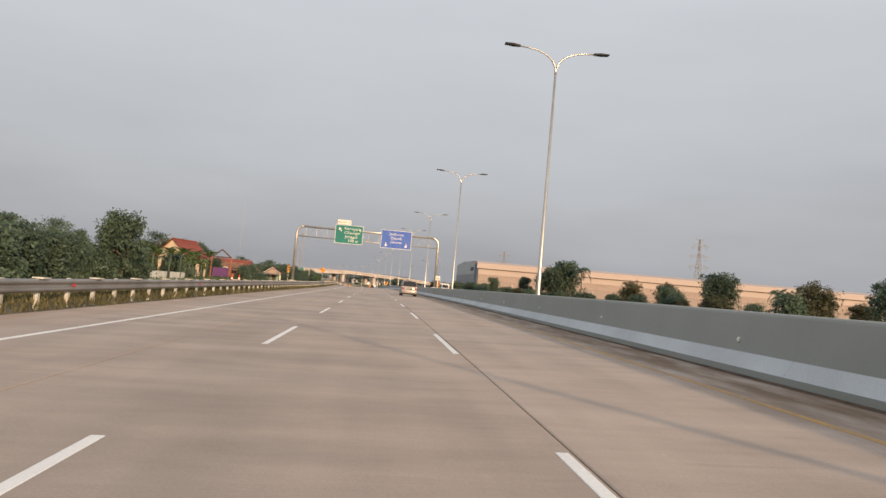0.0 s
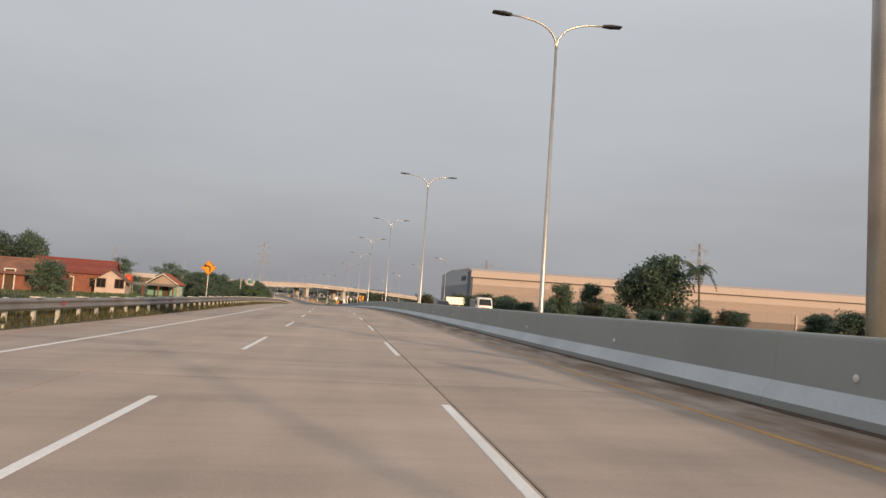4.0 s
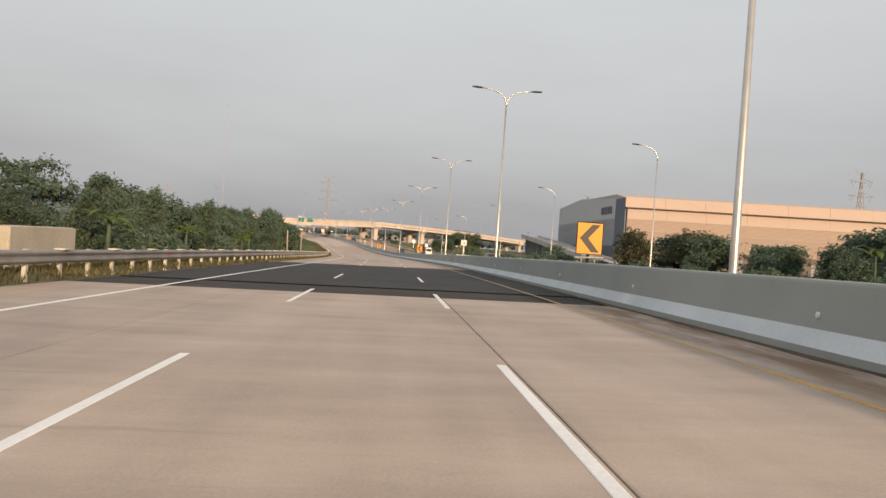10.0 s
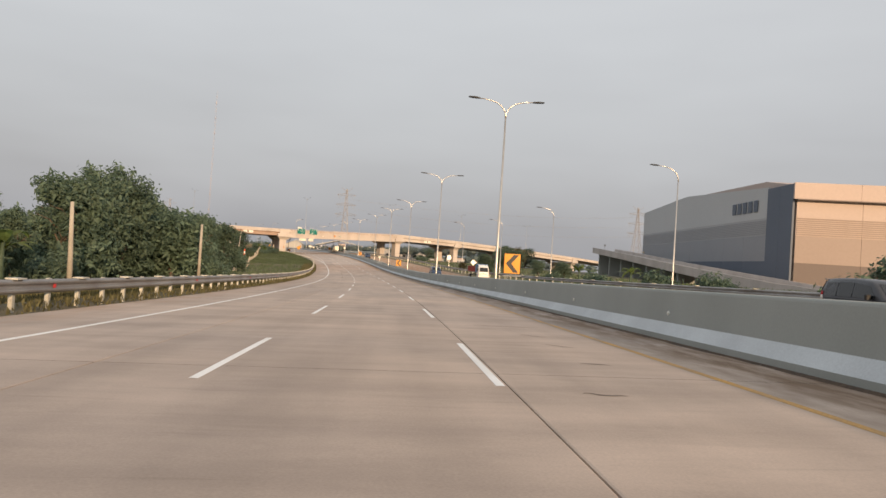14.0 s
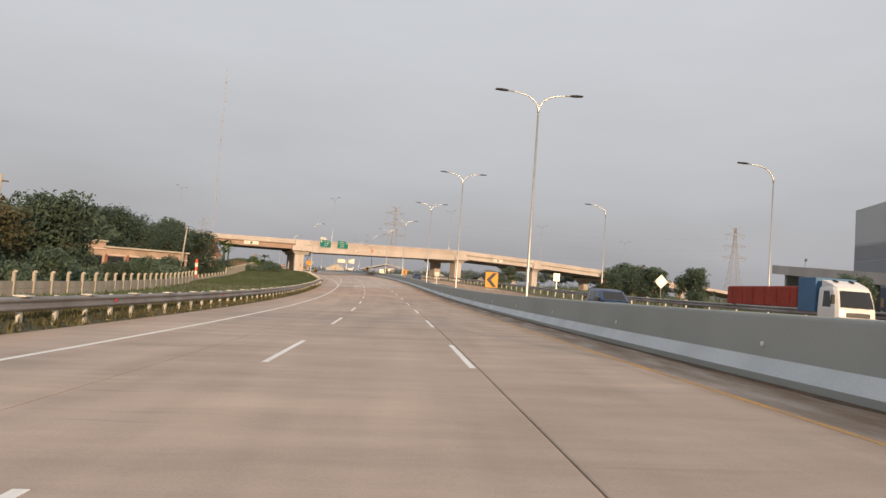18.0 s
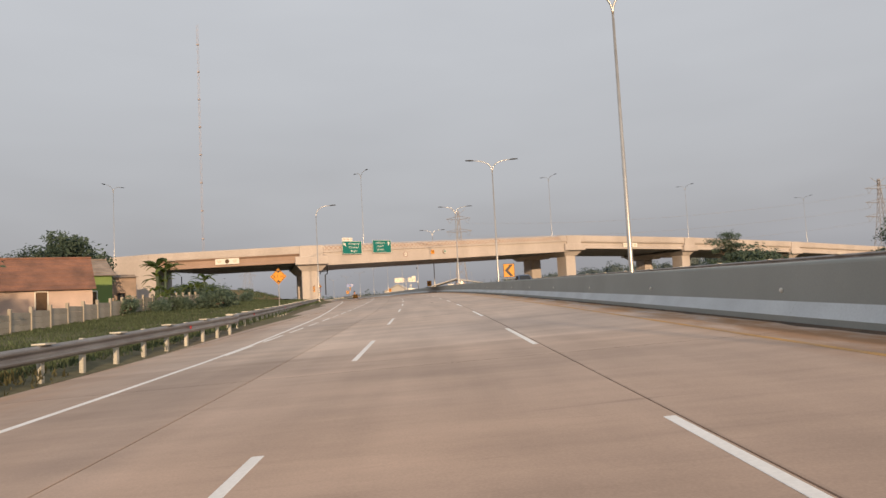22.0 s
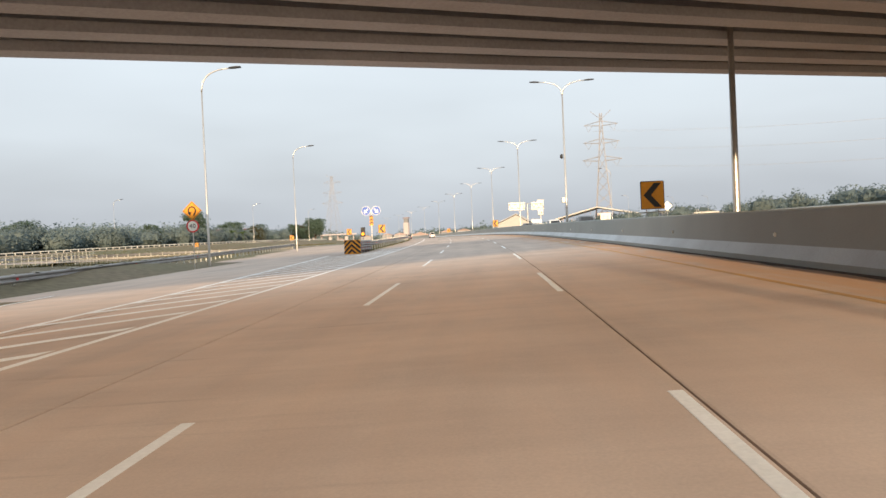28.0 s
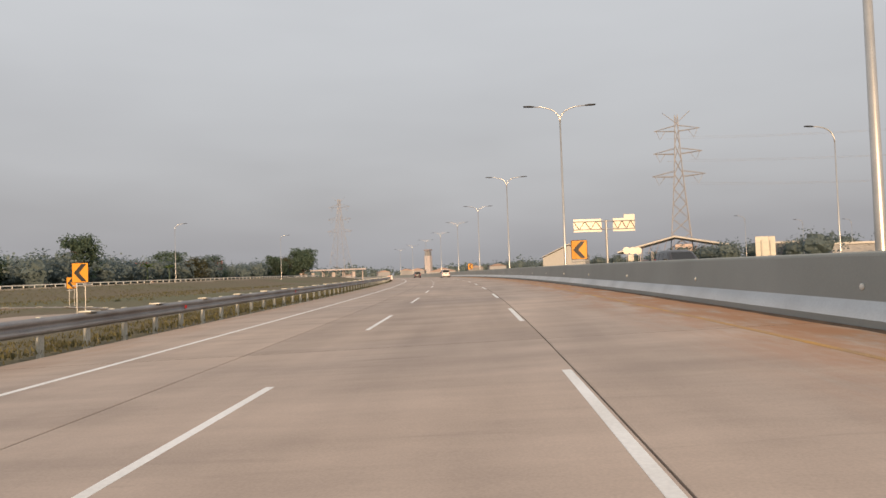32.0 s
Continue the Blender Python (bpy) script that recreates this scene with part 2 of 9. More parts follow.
    L.new(ds.outputs[0], dc.inputs[0])
    L.new(dc.outputs[0], dx.inputs[2])
    # orange stretch below the overpass: red soil, plus sunlit warmth painted into the colour
    ys, ye, yn, yx = N.new("ShaderNodeMapRange"), N.new("ShaderNodeMapRange"), N.new("ShaderNodeMath"), N.new("ShaderNodeMixRGB")
    ys.inputs["From Min"].default_value, ys.inputs["From Max"].default_value = 608, 628
    ye.inputs["From Min"].default_value, ye.inputs["From Max"].default_value = 652, 638
    L.new(sep.outputs["Y"], ys.inputs[0])
    L.new(sep.outputs["Y"], ye.inputs[0])
    yn.operation = "MULTIPLY"
    L.new(ys.outputs[0], yn.inputs[0])
    L.new(ye.outputs[0], yn.inputs[1])
    y2, y3 = N.new("ShaderNodeMath"), N.new("ShaderNodeMapRange")
    y3.inputs["From Min"].default_value, y3.inputs["From Max"].default_value = 0.25, 0.7
    y3.inputs["To Min"].default_value, y3.inputs["To Max"].default_value = 0.1, 0.6
    L.new(n3.outputs[0], y3.inputs[0])
    y2.operation = "MULTIPLY"
    L.new(yn.outputs[0], y2.inputs[0])
    L.new(y3.outputs[0], y2.inputs[1])
    L.new(y2.outputs[0], yx.inputs[0])
    # the same red soil, drifted against the median wall further on
    ra, rb, rc2, rm, rx = N.new("ShaderNodeMapRange"), N.new("ShaderNodeMapRange"), N.new("ShaderNodeMapRange"), N.new("ShaderNodeMath"), N.new("ShaderNodeMixRGB")
    ra.inputs["From Min"].default_value, ra.inputs["From Max"].default_value = 600, 680
    rb.inputs["From Min"].default_value, rb.inputs["From Max"].default_value = 3.4, 5.8
    rc2.inputs["From Min"].default_value, rc2.inputs["From Max"].default_value = 0.38, 0.62
    L.new(sep.outputs["Y"], ra.inputs[0])
    L.new(sep.outputs["X"], rb.inputs[0])
    L.new(n3.outputs[0], rc2.inputs[0])
    rm.operation = "MULTIPLY"
    L.new(ra.outputs[0], rm.inputs[0])
    L.new(rb.outputs[0], rm.inputs[1])
    rm2 = N.new("ShaderNodeMath")
    rm2.operation = "MULTIPLY"
    L.new(rm.outputs[0], rm2.inputs[0])
    L.new(rc2.outputs[0], rm2.inputs[1])
    L.new(rm2.outputs[0], rx.inputs[0])
    # thin brown dirt on the outer shoulder
    la, lb, lm, lx, ln = N.new("ShaderNodeMapRange"), N.new("ShaderNodeMapRange"), N.new("ShaderNodeMath"), N.new("ShaderNodeMixRGB"), N.new("ShaderNodeMath")
    la.inputs["From Min"].default_value, la.inputs["From Max"].default_value = -6.3, -8.0
    la.inputs["To Max"].default_value = 0.7
    lb.inputs["From Min"].default_value, lb.inputs["From Max"].default_value = -9.4, -8.5
    L.new(sep.outputs["X"], la.inputs[0])
    L.new(sep.outputs["X"], lb.inputs[0])
    lm.operation = ln.operation = "MULTIPLY"
    L.new(la.outputs[0], lm.inputs[0])
    L.new(lb.outputs[0], lm.inputs[1])
    L.new(lm.outputs[0], ln.inputs[0])
    L.new(rc2.outputs[0], ln.inputs[1])
    L.new(ln.outputs[0], lx.inputs[0])
    L.new(dx.outputs[0], lx.inputs[1])
    lx.inputs[2].default_value = (0.40, 0.265, 0.18, 1)
    L.new(lx.outputs[0], rx.inputs[1])
    rx.inputs[2].default_value = (0.42, 0.215, 0.115, 1)
    L.new(rx.outputs[0], yx.inputs[1])
    yx.inputs[2].default_value = (0.58, 0.40, 0.285, 1)
    # laterite dust worked into the concrete beside the village
    dust, du, dd_, dk = N.new("ShaderNodeMixRGB"), N.new("ShaderNodeMapRange"), N.new("ShaderNodeMapRange"), N.new("ShaderNodeMath")
    du.inputs["From Min"].default_value, du.inputs["From Max"].default_value = 430, 475
    dd_.inputs["From Min"].default_value, dd_.inputs["From Max"].default_value = 503, 488
    dk.operation = "MULTIPLY"
    L.new(sep.outputs["Y"], du.inputs[0])
    L.new(sep.outputs["Y"], dd_.inputs[0])
    L.new(du.outputs[0], dk.inputs[0])
    L.new(dd_.outputs[0], dk.inputs[1])
    dust.blend_type = "MULTIPLY"
    dust.inputs[2].default_value = (1.05, 0.96, 0.90, 1)
    L.new(dk.outputs[0], dust.inputs[0])
    L.new(yx.outputs[0], dust.inputs[1])
    # newer, paler concrete laid from the village to the overpass
    pale, pu, pd_, pk = N.new("ShaderNodeMixRGB"), N.new("ShaderNodeMapRange"), N.new("ShaderNodeMapRange"), N.new("ShaderNodeMath")
    pu.inputs["From Min"].default_value, pu.inputs["From Max"].default_value = PALE[0] - 0.05, PALE[0] + 0.05
    pd_.inputs["From Min"].default_value, pd_.inputs["From Max"].default_value = PALE[1] + 40, PALE[1]
    pk.operation, pale.blend_type = "MULTIPLY", "MULTIPLY"
    pale.inputs[2].default_value = (1.13, 1.15, 1.17, 1)
    L.new(sep.outputs["Y"], pu.inputs[0])
    L.new(sep.outputs["Y"], pd_.inputs[0])
    L.new(pu.outputs[0], pk.inputs[0])
    L.new(pd_.outputs[0], pk.inputs[1])
    L.new(pk.outputs[0], pale.inputs[0])
    L.new(dust.outputs[0], pale.inputs[1])
    L.new(pale.outputs[0], b.inputs["Base Color"])
    return m


M = {}
M["road"] = slab_mat()
M["joint"] = mat("joint_filler", (0.045, 0.04, 0.038), 0.9, var=0.3)
M["asphalt"] = mat("asphalt", (0.035, 0.034, 0.036), 0.8, 0, 0.25, 0.3, 60, 0.5, world=True)
M["white"] = mat("road_paint_white", (0.90, 0.89, 0.87), 0.6, 0, 0.06, 0.6, 25, 0.12, (0.76, 0.745, 0.71), world=True)
M["yellow"] = mat("road_paint_yellow", (0.56, 0.30, 0.06), 0.65, 0, 0.2, 0.9, 25, 0.15, (0.36, 0.24, 0.13), world=True)
M["wall"] = mat("barrier_concrete", (0.355, 0.37, 0.35), 0.8, 0, 0.03, 0.35, 25, 0.08, (0.305, 0.32, 0.30), world=True)
M["toe"] = mat("barrier_toe_paint", (0.62, 0.66, 0.68), 0.7, 0, 0.06, 0.6, 25, 0.15, (0.5, 0.53, 0.55), world=True)
M["steel"] = mat("galvanised_steel", (0.60, 0.58, 0.54), 0.38, 0.75, 0.08, 1.2, 40, 0.05, (0.46, 0.44, 0.41))
M["rail"] = mat("rail_steel", (0.36, 0.35, 0.345), 0.5, 0.55, 0.1, 0.8, 30, 0.1, (0.24, 0.225, 0.215), rnd=0.08)
M["post"] = mat("post_zinc", (0.62, 0.61, 0.55), 0.6, 0.2, 0.12, 2, 30, 0.1, (0.42, 0.40, 0.33), rnd=0.12)
M["grass"] = leaf_mat("grass_blades", (0.10, 0.095, 0.045), (0.19, 0.165, 0.075))
M["tallgrass"] = leaf_mat("green_grass_blades", (0.085, 0.115, 0.058), (0.15, 0.19, 0.10))
M["ground"] = mat("ground_soil_and_grass", (0.112, 0.118, 0.058), 0.95, 0, 0.25, 0.03, 2.5, 0.5, (0.16, 0.122, 0.08), world=True)
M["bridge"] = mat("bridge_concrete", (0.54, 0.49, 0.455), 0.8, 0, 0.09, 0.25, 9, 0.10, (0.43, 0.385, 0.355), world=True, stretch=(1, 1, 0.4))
# underside copy of the bridge concrete: shade and blue sky bounce in its colour
M["bridge_shaded"] = mat("girder_concrete_shaded", (0.40, 0.405, 0.43), 0.85, 0, 0.1, 0.2, 12, 0.12, (0.31, 0.31, 0.33), world=True)
M["lattice"] = mat("lattice_paint", (0.36, 0.215, 0.16), 0.7, var=0.12)
M["green_sign"] = mat("sign_green", (0.006, 0.17, 0.15), 0.45, 0, 0.06, 1.5, 20, 0.02)
M["blue_sign"] = mat("sign_blue", (0.018, 0.085, 0.46), 0.45, 0, 0.08, 1.5, 20, 0.02, (0.06, 0.14, 0.44))
M["amber"] = mat("sign_amber", (0.72, 0.30, 0.02), 0.5, 0, 0.06, 1.5, 20, 0.02)
M["black"] = mat("sign_black", (0.02, 0.02, 0.022), 0.5, var=0.1, bump=0.02)
M["sheet_white"] = mat("sign_white", (0.78, 0.76, 0.70), 0.5, var=0.05, scale=1.5, bump=0.02)
M["sheet_back"] = mat("bare_sheet_metal", (0.66, 0.62, 0.54), 0.4, 0.35, 0.06, 1.0, 20, 0.03)
M["red"] = mat("red_reflector", (0.62, 0.03, 0.03), 0.4, var=0.1, bump=0.0)
M["roof_red"] = mat("clay_roof_tiles", (0.24, 0.062, 0.045), 0.8, 0, 0.2, 1.2, 14, 0.3, (0.19, 0.055, 0.042), rnd=0.1)
M["roof_orange"] = mat("new_clay_tiles", (0.50, 0.135, 0.06), 0.8, 0, 0.15, 1.2, 14, 0.3, rnd=0.1)
M["roof_rust"] = mat("rusty_roof_sheet", (0.30, 0.15, 0.10), 0.8, 0.1, 0.25, 0.7, 14, 0.3, (0.15, 0.085, 0.065))
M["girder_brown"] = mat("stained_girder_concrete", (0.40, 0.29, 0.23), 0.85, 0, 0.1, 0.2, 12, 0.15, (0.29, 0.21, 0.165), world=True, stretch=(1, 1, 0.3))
M["plaster_worn"] = mat("weathered_plaster", (0.42, 0.32, 0.26), 0.9, 0, 0.15, 0.5, 10, 0.2, (0.27, 0.21, 0.17))
M["roof_grey"] = mat("asbestos_roof_sheet", (0.32, 0.27, 0.23), 0.9, 0, 0.2, 0.7, 14, 0.3, (0.18, 0.15, 0.13))
M["plaster"] = mat("cream_plaster", (0.66, 0.53, 0.38), 0.9, 0, 0.1, 0.8, 14, 0.2, (0.5, 0.39, 0.28))
M["plaster_pink"] = mat("pink_plaster", (0.60, 0.47, 0.41), 0.9, 0, 0.1, 0.8, 14, 0.2)
M["plaster_green"] = mat("lime_green_plaster", (0.20, 0.29, 0.10), 0.9, 0, 0.1, 0.8, 14, 0.2)
M["plaster_mint"] = mat("mint_plaster", (0.24, 0.42, 0.33), 0.9, 0, 0.1, 0.8, 14, 0.2)
M["brick"] = mat("raw_brickwork", (0.30, 0.12, 0.08), 0.9, 0, 0.2, 1.5, 16, 0.4)
M["fence"] = mat("precast_fence_concrete", (0.46, 0.42, 0.36), 0.9, 0, 0.1, 0.6, 14, 0.2, (0.33, 0.30, 0.25), rnd=0.08)
M["dark_glass"] = mat("dark_window_glass", (0.02, 0.022, 0.025), 0.08, 0, 0.02, 1, 10, 0, spec=0.6)
M["wood"] = mat("dark_timber", (0.12, 0.075, 0.045), 0.8, var=0.2, scale=3)
M["orange"] = mat("orange_plastic", (0.62, 0.09, 0.03), 0.5, var=0.06, bump=0.02)
M["purple"] = mat("purple_cloth", (0.12, 0.05, 0.16), 0.9, var=0.1)
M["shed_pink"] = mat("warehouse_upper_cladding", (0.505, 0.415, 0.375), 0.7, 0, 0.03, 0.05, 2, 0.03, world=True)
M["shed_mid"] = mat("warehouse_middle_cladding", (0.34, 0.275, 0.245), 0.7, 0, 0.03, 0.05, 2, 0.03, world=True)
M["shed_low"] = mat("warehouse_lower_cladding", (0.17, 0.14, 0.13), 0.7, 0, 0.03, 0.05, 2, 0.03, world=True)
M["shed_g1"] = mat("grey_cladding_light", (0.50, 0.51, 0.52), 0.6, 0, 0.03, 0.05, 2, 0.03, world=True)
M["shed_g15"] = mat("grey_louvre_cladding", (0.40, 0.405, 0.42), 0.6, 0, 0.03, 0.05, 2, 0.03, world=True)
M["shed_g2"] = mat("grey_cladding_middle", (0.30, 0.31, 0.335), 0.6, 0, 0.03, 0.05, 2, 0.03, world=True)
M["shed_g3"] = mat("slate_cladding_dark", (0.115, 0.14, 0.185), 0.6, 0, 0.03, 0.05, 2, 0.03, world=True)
M["shed_roof"] = mat("pale_metal_roof", (0.5, 0.48, 0.45), 0.6, 0.1, 0.05, 0.05, 2, 0.03, world=True)
M["silver"] = mat("silver_car_paint", (0.47, 0.44, 0.39), 0.3, 0.3, 0.02, 2, 40, 0.0, spec=0.6)
M["car_white"] = mat("white_car_paint", (0.75, 0.74, 0.72), 0.3, 0, 0.02, 2, 40, 0.0, spec=0.6)
M["car_blue"] = mat("dark_blue_car_paint", (0.04, 0.075, 0.15), 0.28, 0.2, 0.02, 2, 40, 0.0, spec=0.6)
M["car_dark"] = mat("dark_grey_car_paint", (0.05, 0.052, 0.06), 0.28, 0.2, 0.02, 2, 40, 0.0, spec=0.6)
M["tarp"] = mat("red_tarpaulin", (0.36, 0.055, 0.035), 0.8, 0, 0.12, 1.0, 8, 0.3)
M["truck_blue"] = mat("blue_truck_paint", (0.06, 0.16, 0.30), 0.5, var=0.1)
M["box_grey"] = mat("grey_box_body", (0.42, 0.41, 0.39), 0.6, var=0.05)
M["box_orange"] = mat("orange_printed_panel", (0.66, 0.30, 0.10), 0.6, 0, 0.15, 1.2, 6, 0.02, (0.7, 0.5, 0.3))
M["tyre"] = mat("tyre_rubber", (0.018, 0.018, 0.018), 0.9, var=0.2)
M["rim"] = mat("alloy_rim", (0.55, 0.54, 0.52), 0.35, 0.8, 0.05)
M["trim"] = mat("black_plastic", (0.02, 0.02, 0.021), 0.6, var=0.1)
M["chrome"] = mat("chrome", (0.75, 0.72, 0.66), 0.15, 1.0, 0.02, bump=0)
M["tail"] = mat("tail_lamp_red", (0.50, 0.015, 0.02), 0.2, var=0.05, bump=0)
M["tail_clear"] = mat("tail_lamp_clear", (0.7, 0.66, 0.62), 0.15, var=0.05, bump=0)
M["plate"] = mat("number_plate", (0.06, 0.06, 0.06), 0.4, var=0.05, bump=0)
M["leaf_dark"] = leaf_mat("dark_mango_leaves", (0.080, 0.118, 0.086), (0.135, 0.188, 0.130), 0.75, 1.3)
M["leaf_mid"] = leaf_mat("broad_leaves", (0.088, 0.13, 0.092), (0.150, 0.21, 0.144), 0.75, 1.3)
M["leaf_light"] = leaf_mat("feathery_leaves", (0.096, 0.14, 0.10), (0.160, 0.222, 0.156), 0.75, 1.3)
M["leaf_red"] = leaf_mat("reddish_young_leaves", (0.07, 0.082, 0.05), (0.15, 0.14, 0.08), 0.75, 1.3)
M["leaf_banana"] = leaf_mat("banana_leaves", (0.08, 0.12, 0.035), (0.20, 0.25, 0.07))
# paler and bluer than the near leaves: distance haze mixed into the colour
M["leaf_far_hazed"] = leaf_mat("distant_leaves_hazed", (0.165, 0.212, 0.212), (0.205, 0.256, 0.248), 0.88, 1.12)
M["bark"] = mat("bark", (0.14, 0.11, 0.085), 0.95, 0, 0.2, 3, 20, 0.5)
M["far_grey"] = mat("distant_walls", (0.33, 0.33, 0.34), 0.9, 0, 0.08, 0.02, 1, 0, rnd=0.25)
M["far_roof"] = mat("distant_roofs", (0.34, 0.26, 0.235), 0.9, 0, 0.08, 0.02, 1, 0, rnd=0.2)
M["far_pink"] = mat("distant_pink_tower", (0.50, 0.45, 0.45), 0.9, 0, 0.08, 0.02, 1, 0)
M["pylon"] = mat("pylon_steel", (0.33, 0.31, 0.305), 0.7, 0.0, 0.05)
# red mast paint greyed down, with the haze put into its colour
M["mast_red"] = mat("mast_paint_hazed", (0.46, 0.40, 0.39), 0.7, var=0.1)
M["earth"] = mat("bare_red_earth_and_weeds", (0.24, 0.125, 0.08), 0.95, 0, 0.25, 0.35, 5, 0.6, (0.10, 0.105, 0.055))
M["mound"] = mat("weedy_earth", (0.105, 0.12, 0.06), 0.95, 0, 0.25, 0.22, 5, 0.6, (0.22, 0.115, 0.075))
M["skid_dark"] = mat("thick_rubber_on_concrete", (0.12, 0.10, 0.085), 0.85, 0, 0.25, 1.6, 14, 0.1, (0.22, 0.18, 0.15), world=True)
M["skid"] = mat("rubber_on_concrete", (0.25, 0.205, 0.17), 0.85, 0, 0.25, 1.6, 14, 0.1, (0.36, 0.295, 0.24), world=True)
M["grime"] = mat("damp_road_dirt", (0.06, 0.045, 0.035), 0.95, 0, 0.3, 1.5, 20, 0.4, (0.13, 0.085, 0.055), world=True)
M["amber_lens"] = mat("amber_lens", (0.9, 0.32, 0.02), 0.3, var=0.02, bump=0, emit=1.2)
M["water_barrier"] = mat("faded_red_plastic", (0.35, 0.10, 0.12), 0.6, var=0.15)


# ---- geometry helpers ----
class Geo:
    """Gathers vertices and faces of one mesh."""

    def __init__(self):
        self.v, self.f, self.uv = [], [], None

    def face(self, pts):
        i = len(self.v)
        self.v += [tuple(p) for p in pts]
        self.f.append(tuple(range(i, i + len(pts))))
        return self

    def box(self, c, size, m=None, taper=1.0, bevel=0.0):
        """A box on its centre; bevel cuts its four upright edges and its top edge."""
        x, y, z = size[0] / 2, size[1] / 2, size[2] / 2
        i = len(self.v)
        if bevel:
            b = bevel
            ring = lambda q, zz, k: [(q * (sx * x - (0 if a else sx * b)), q * (sy * y - (sy * b if a else 0)), zz) for sx, sy, a in k]
            order = [(1, 1, 1), (1, 1, 0), (-1, 1, 0), (-1, 1, 1), (-1, -1, 1), (-1, -1, 0), (1, -1, 0), (1, -1, 1)]
            k = (min(x, y) - b) / min(x, y)
            rings = [ring(1, -z, order), ring(taper, z - b, order), ring(taper * k, z, order)]
            pts = [p for r in rings for p in r]
            fs = [tuple(range(7, -1, -1)), tuple(range(16, 24))]
            fs += [(8 * r + j, 8 * r + (j + 1) % 8, 8 * r + 8 + (j + 1) % 8, 8 * r + 8 + j) for r in (0, 1) for j in range(8)]
            fs = [tuple(reversed(q)) if n >= 2 else tuple(reversed(q)) for n, q in enumerate(fs)]
            fs = [tuple(reversed(q)) for q in fs]
        else:
            t = taper
            pts = [(-x, -y, -z), (x, -y, -z), (x, y, -z), (-x, y, -z), (-x * t, -y * t, z), (x * t, -y * t, z), (x * t, y * t, z), (-x * t, y * t, z)]
            fs = [(3, 2, 1, 0), (4, 5, 6, 7), (0, 1, 5, 4), (1, 2, 6, 5), (2, 3, 7, 6), (3, 0, 4, 7)]
        for p in pts:
            q = Vector(p)
            q = (m @ q) if m else q
            self.v.append(tuple(q + Vector(c)))
        self.f += [tuple(i + a for a in q) for q in fs]
        return self

    def tube(self, pts, radii, n=8, caps=True):
        """A round bar through points, with a radius at each."""
        pts = [Vector(p) for p in pts]
        i = len(self.v)
        for k, p in enumerate(pts):
            d = (pts[min(k + 1, len(pts) - 1)] - pts[max(k - 1, 0)]).normalized()
            if k == 0:
                a = d.orthogonal().normalized() if abs(d.z) > 0.99 else d.cross(Vector((0, 0, 1))).normalized()
            else:
                a = (a - d * a.dot(d)).normalized()
            b = d.cross(a)
            r = radii[k] if isinstance(radii, (list, tuple)) else radii
            self.v += [tuple(p + r * (math.cos(2 * math.pi * j / n) * a + math.sin(2 * math.pi * j / n) * b)) for j in range(n)]
        for k in range(len(pts) - 1):
            for j in range(n):
                q = i + k * n
                self.f.append((q + j, q + (j + 1) % n, q + n + (j + 1) % n, q + n + j))
        if caps:
            self.f.append(tuple(range(i + n - 1, i - 1, -1)))
            e_ = i + (len(pts) - 1) * n
            self.f.append(tuple(range(e_, e_ + n)))
        return self

    def prism(self, outline, y0, y1, m=None):
        """An outline of (x, z) pulled from y0 to y1."""
        i, n = len(self.v), len(outline)
        for y in (y0, y1):
            for x, z in outline:
                p = Vector((x, y, z))
                self.v.append(tuple(m @ p if m else p))
        self.f += [tuple(range(i, i + n)), tuple(range(i + 2 * n - 1, i + n - 1, -1))]
        self.f += [(i + (j + 1) % n, i + j, i + n + j, i + n + (j + 1) % n) for j in range(n)]
        return self

    def loft(self, rings, close=True, caps=True):
        """Joins rings of equally many points."""
        i, n = len(self.v), len(rings[0])
        for r in rings:
            self.v += [tuple(p) for p in r]
        for k in range(len(rings) - 1):
            for j in range(n if close else n - 1):
                q = i + k * n
                self.f.append((q + j, q + (j + 1) % n, q + n + (j + 1) % n, q + n + j))
        if caps and close:
            self.f.append(tuple(range(i + n - 1, i - 1, -1)))
            e_ = i + (len(rings) - 1) * n
            self.f.append(tuple(range(e_, e_ + n)))
        return self

    def mesh(self, name, material, smooth=False):
        me = bpy.data.meshes.new(name)
        me.from_pydata(self.v, [], self.f)
        if self.uv:
            lay = me.uv_layers.new(name="road")
            co = [c for fc in me.polygons for vi in fc.vertices for c in self.uv[vi]]
            lay.data.foreach_set("uv", co)
        me.materials.append(material)
        if smooth:
            me.polygons.foreach_set("use_smooth", [True] * len(me.polygons))
        me.update()
        return me


def part(name, geo, material, parent, label="", smooth=False, m=None):
    me = geo if isinstance(geo, bpy.types.Mesh) else geo.mesh(name, material, smooth)
    ob = new(name, me)
    ob.parent = parent
    if m:
        ob.matrix_basis = m
    if label:
        ob["label"] = label
    return ob


def thing(name, m, label, category, group="", kind=""):
    ob = new(name)
    ob.empty_display_size = 0.2
    ob.matrix_basis = m
    return tagged(ob, label, category, group, kind)


def words(text, size, material, parent, m, name="lettering", align="CENTER"):
    cu = bpy.data.curves.new(name, "FONT")
    cu.body, cu.size, cu.align_x, cu.align_y, cu.extrude = text, size * 0.92, align, "CENTER", 0.004
    cu.space_character = 1.1
    tmp = bpy.data.objects.new(name, cu)
    me = bpy.data.meshes.new_from_object(tmp)
    bpy.data.objects.remove(tmp)
    me.materials.clear()
    me.materials.append(material)
    return part(name, me, material, parent, m=m)


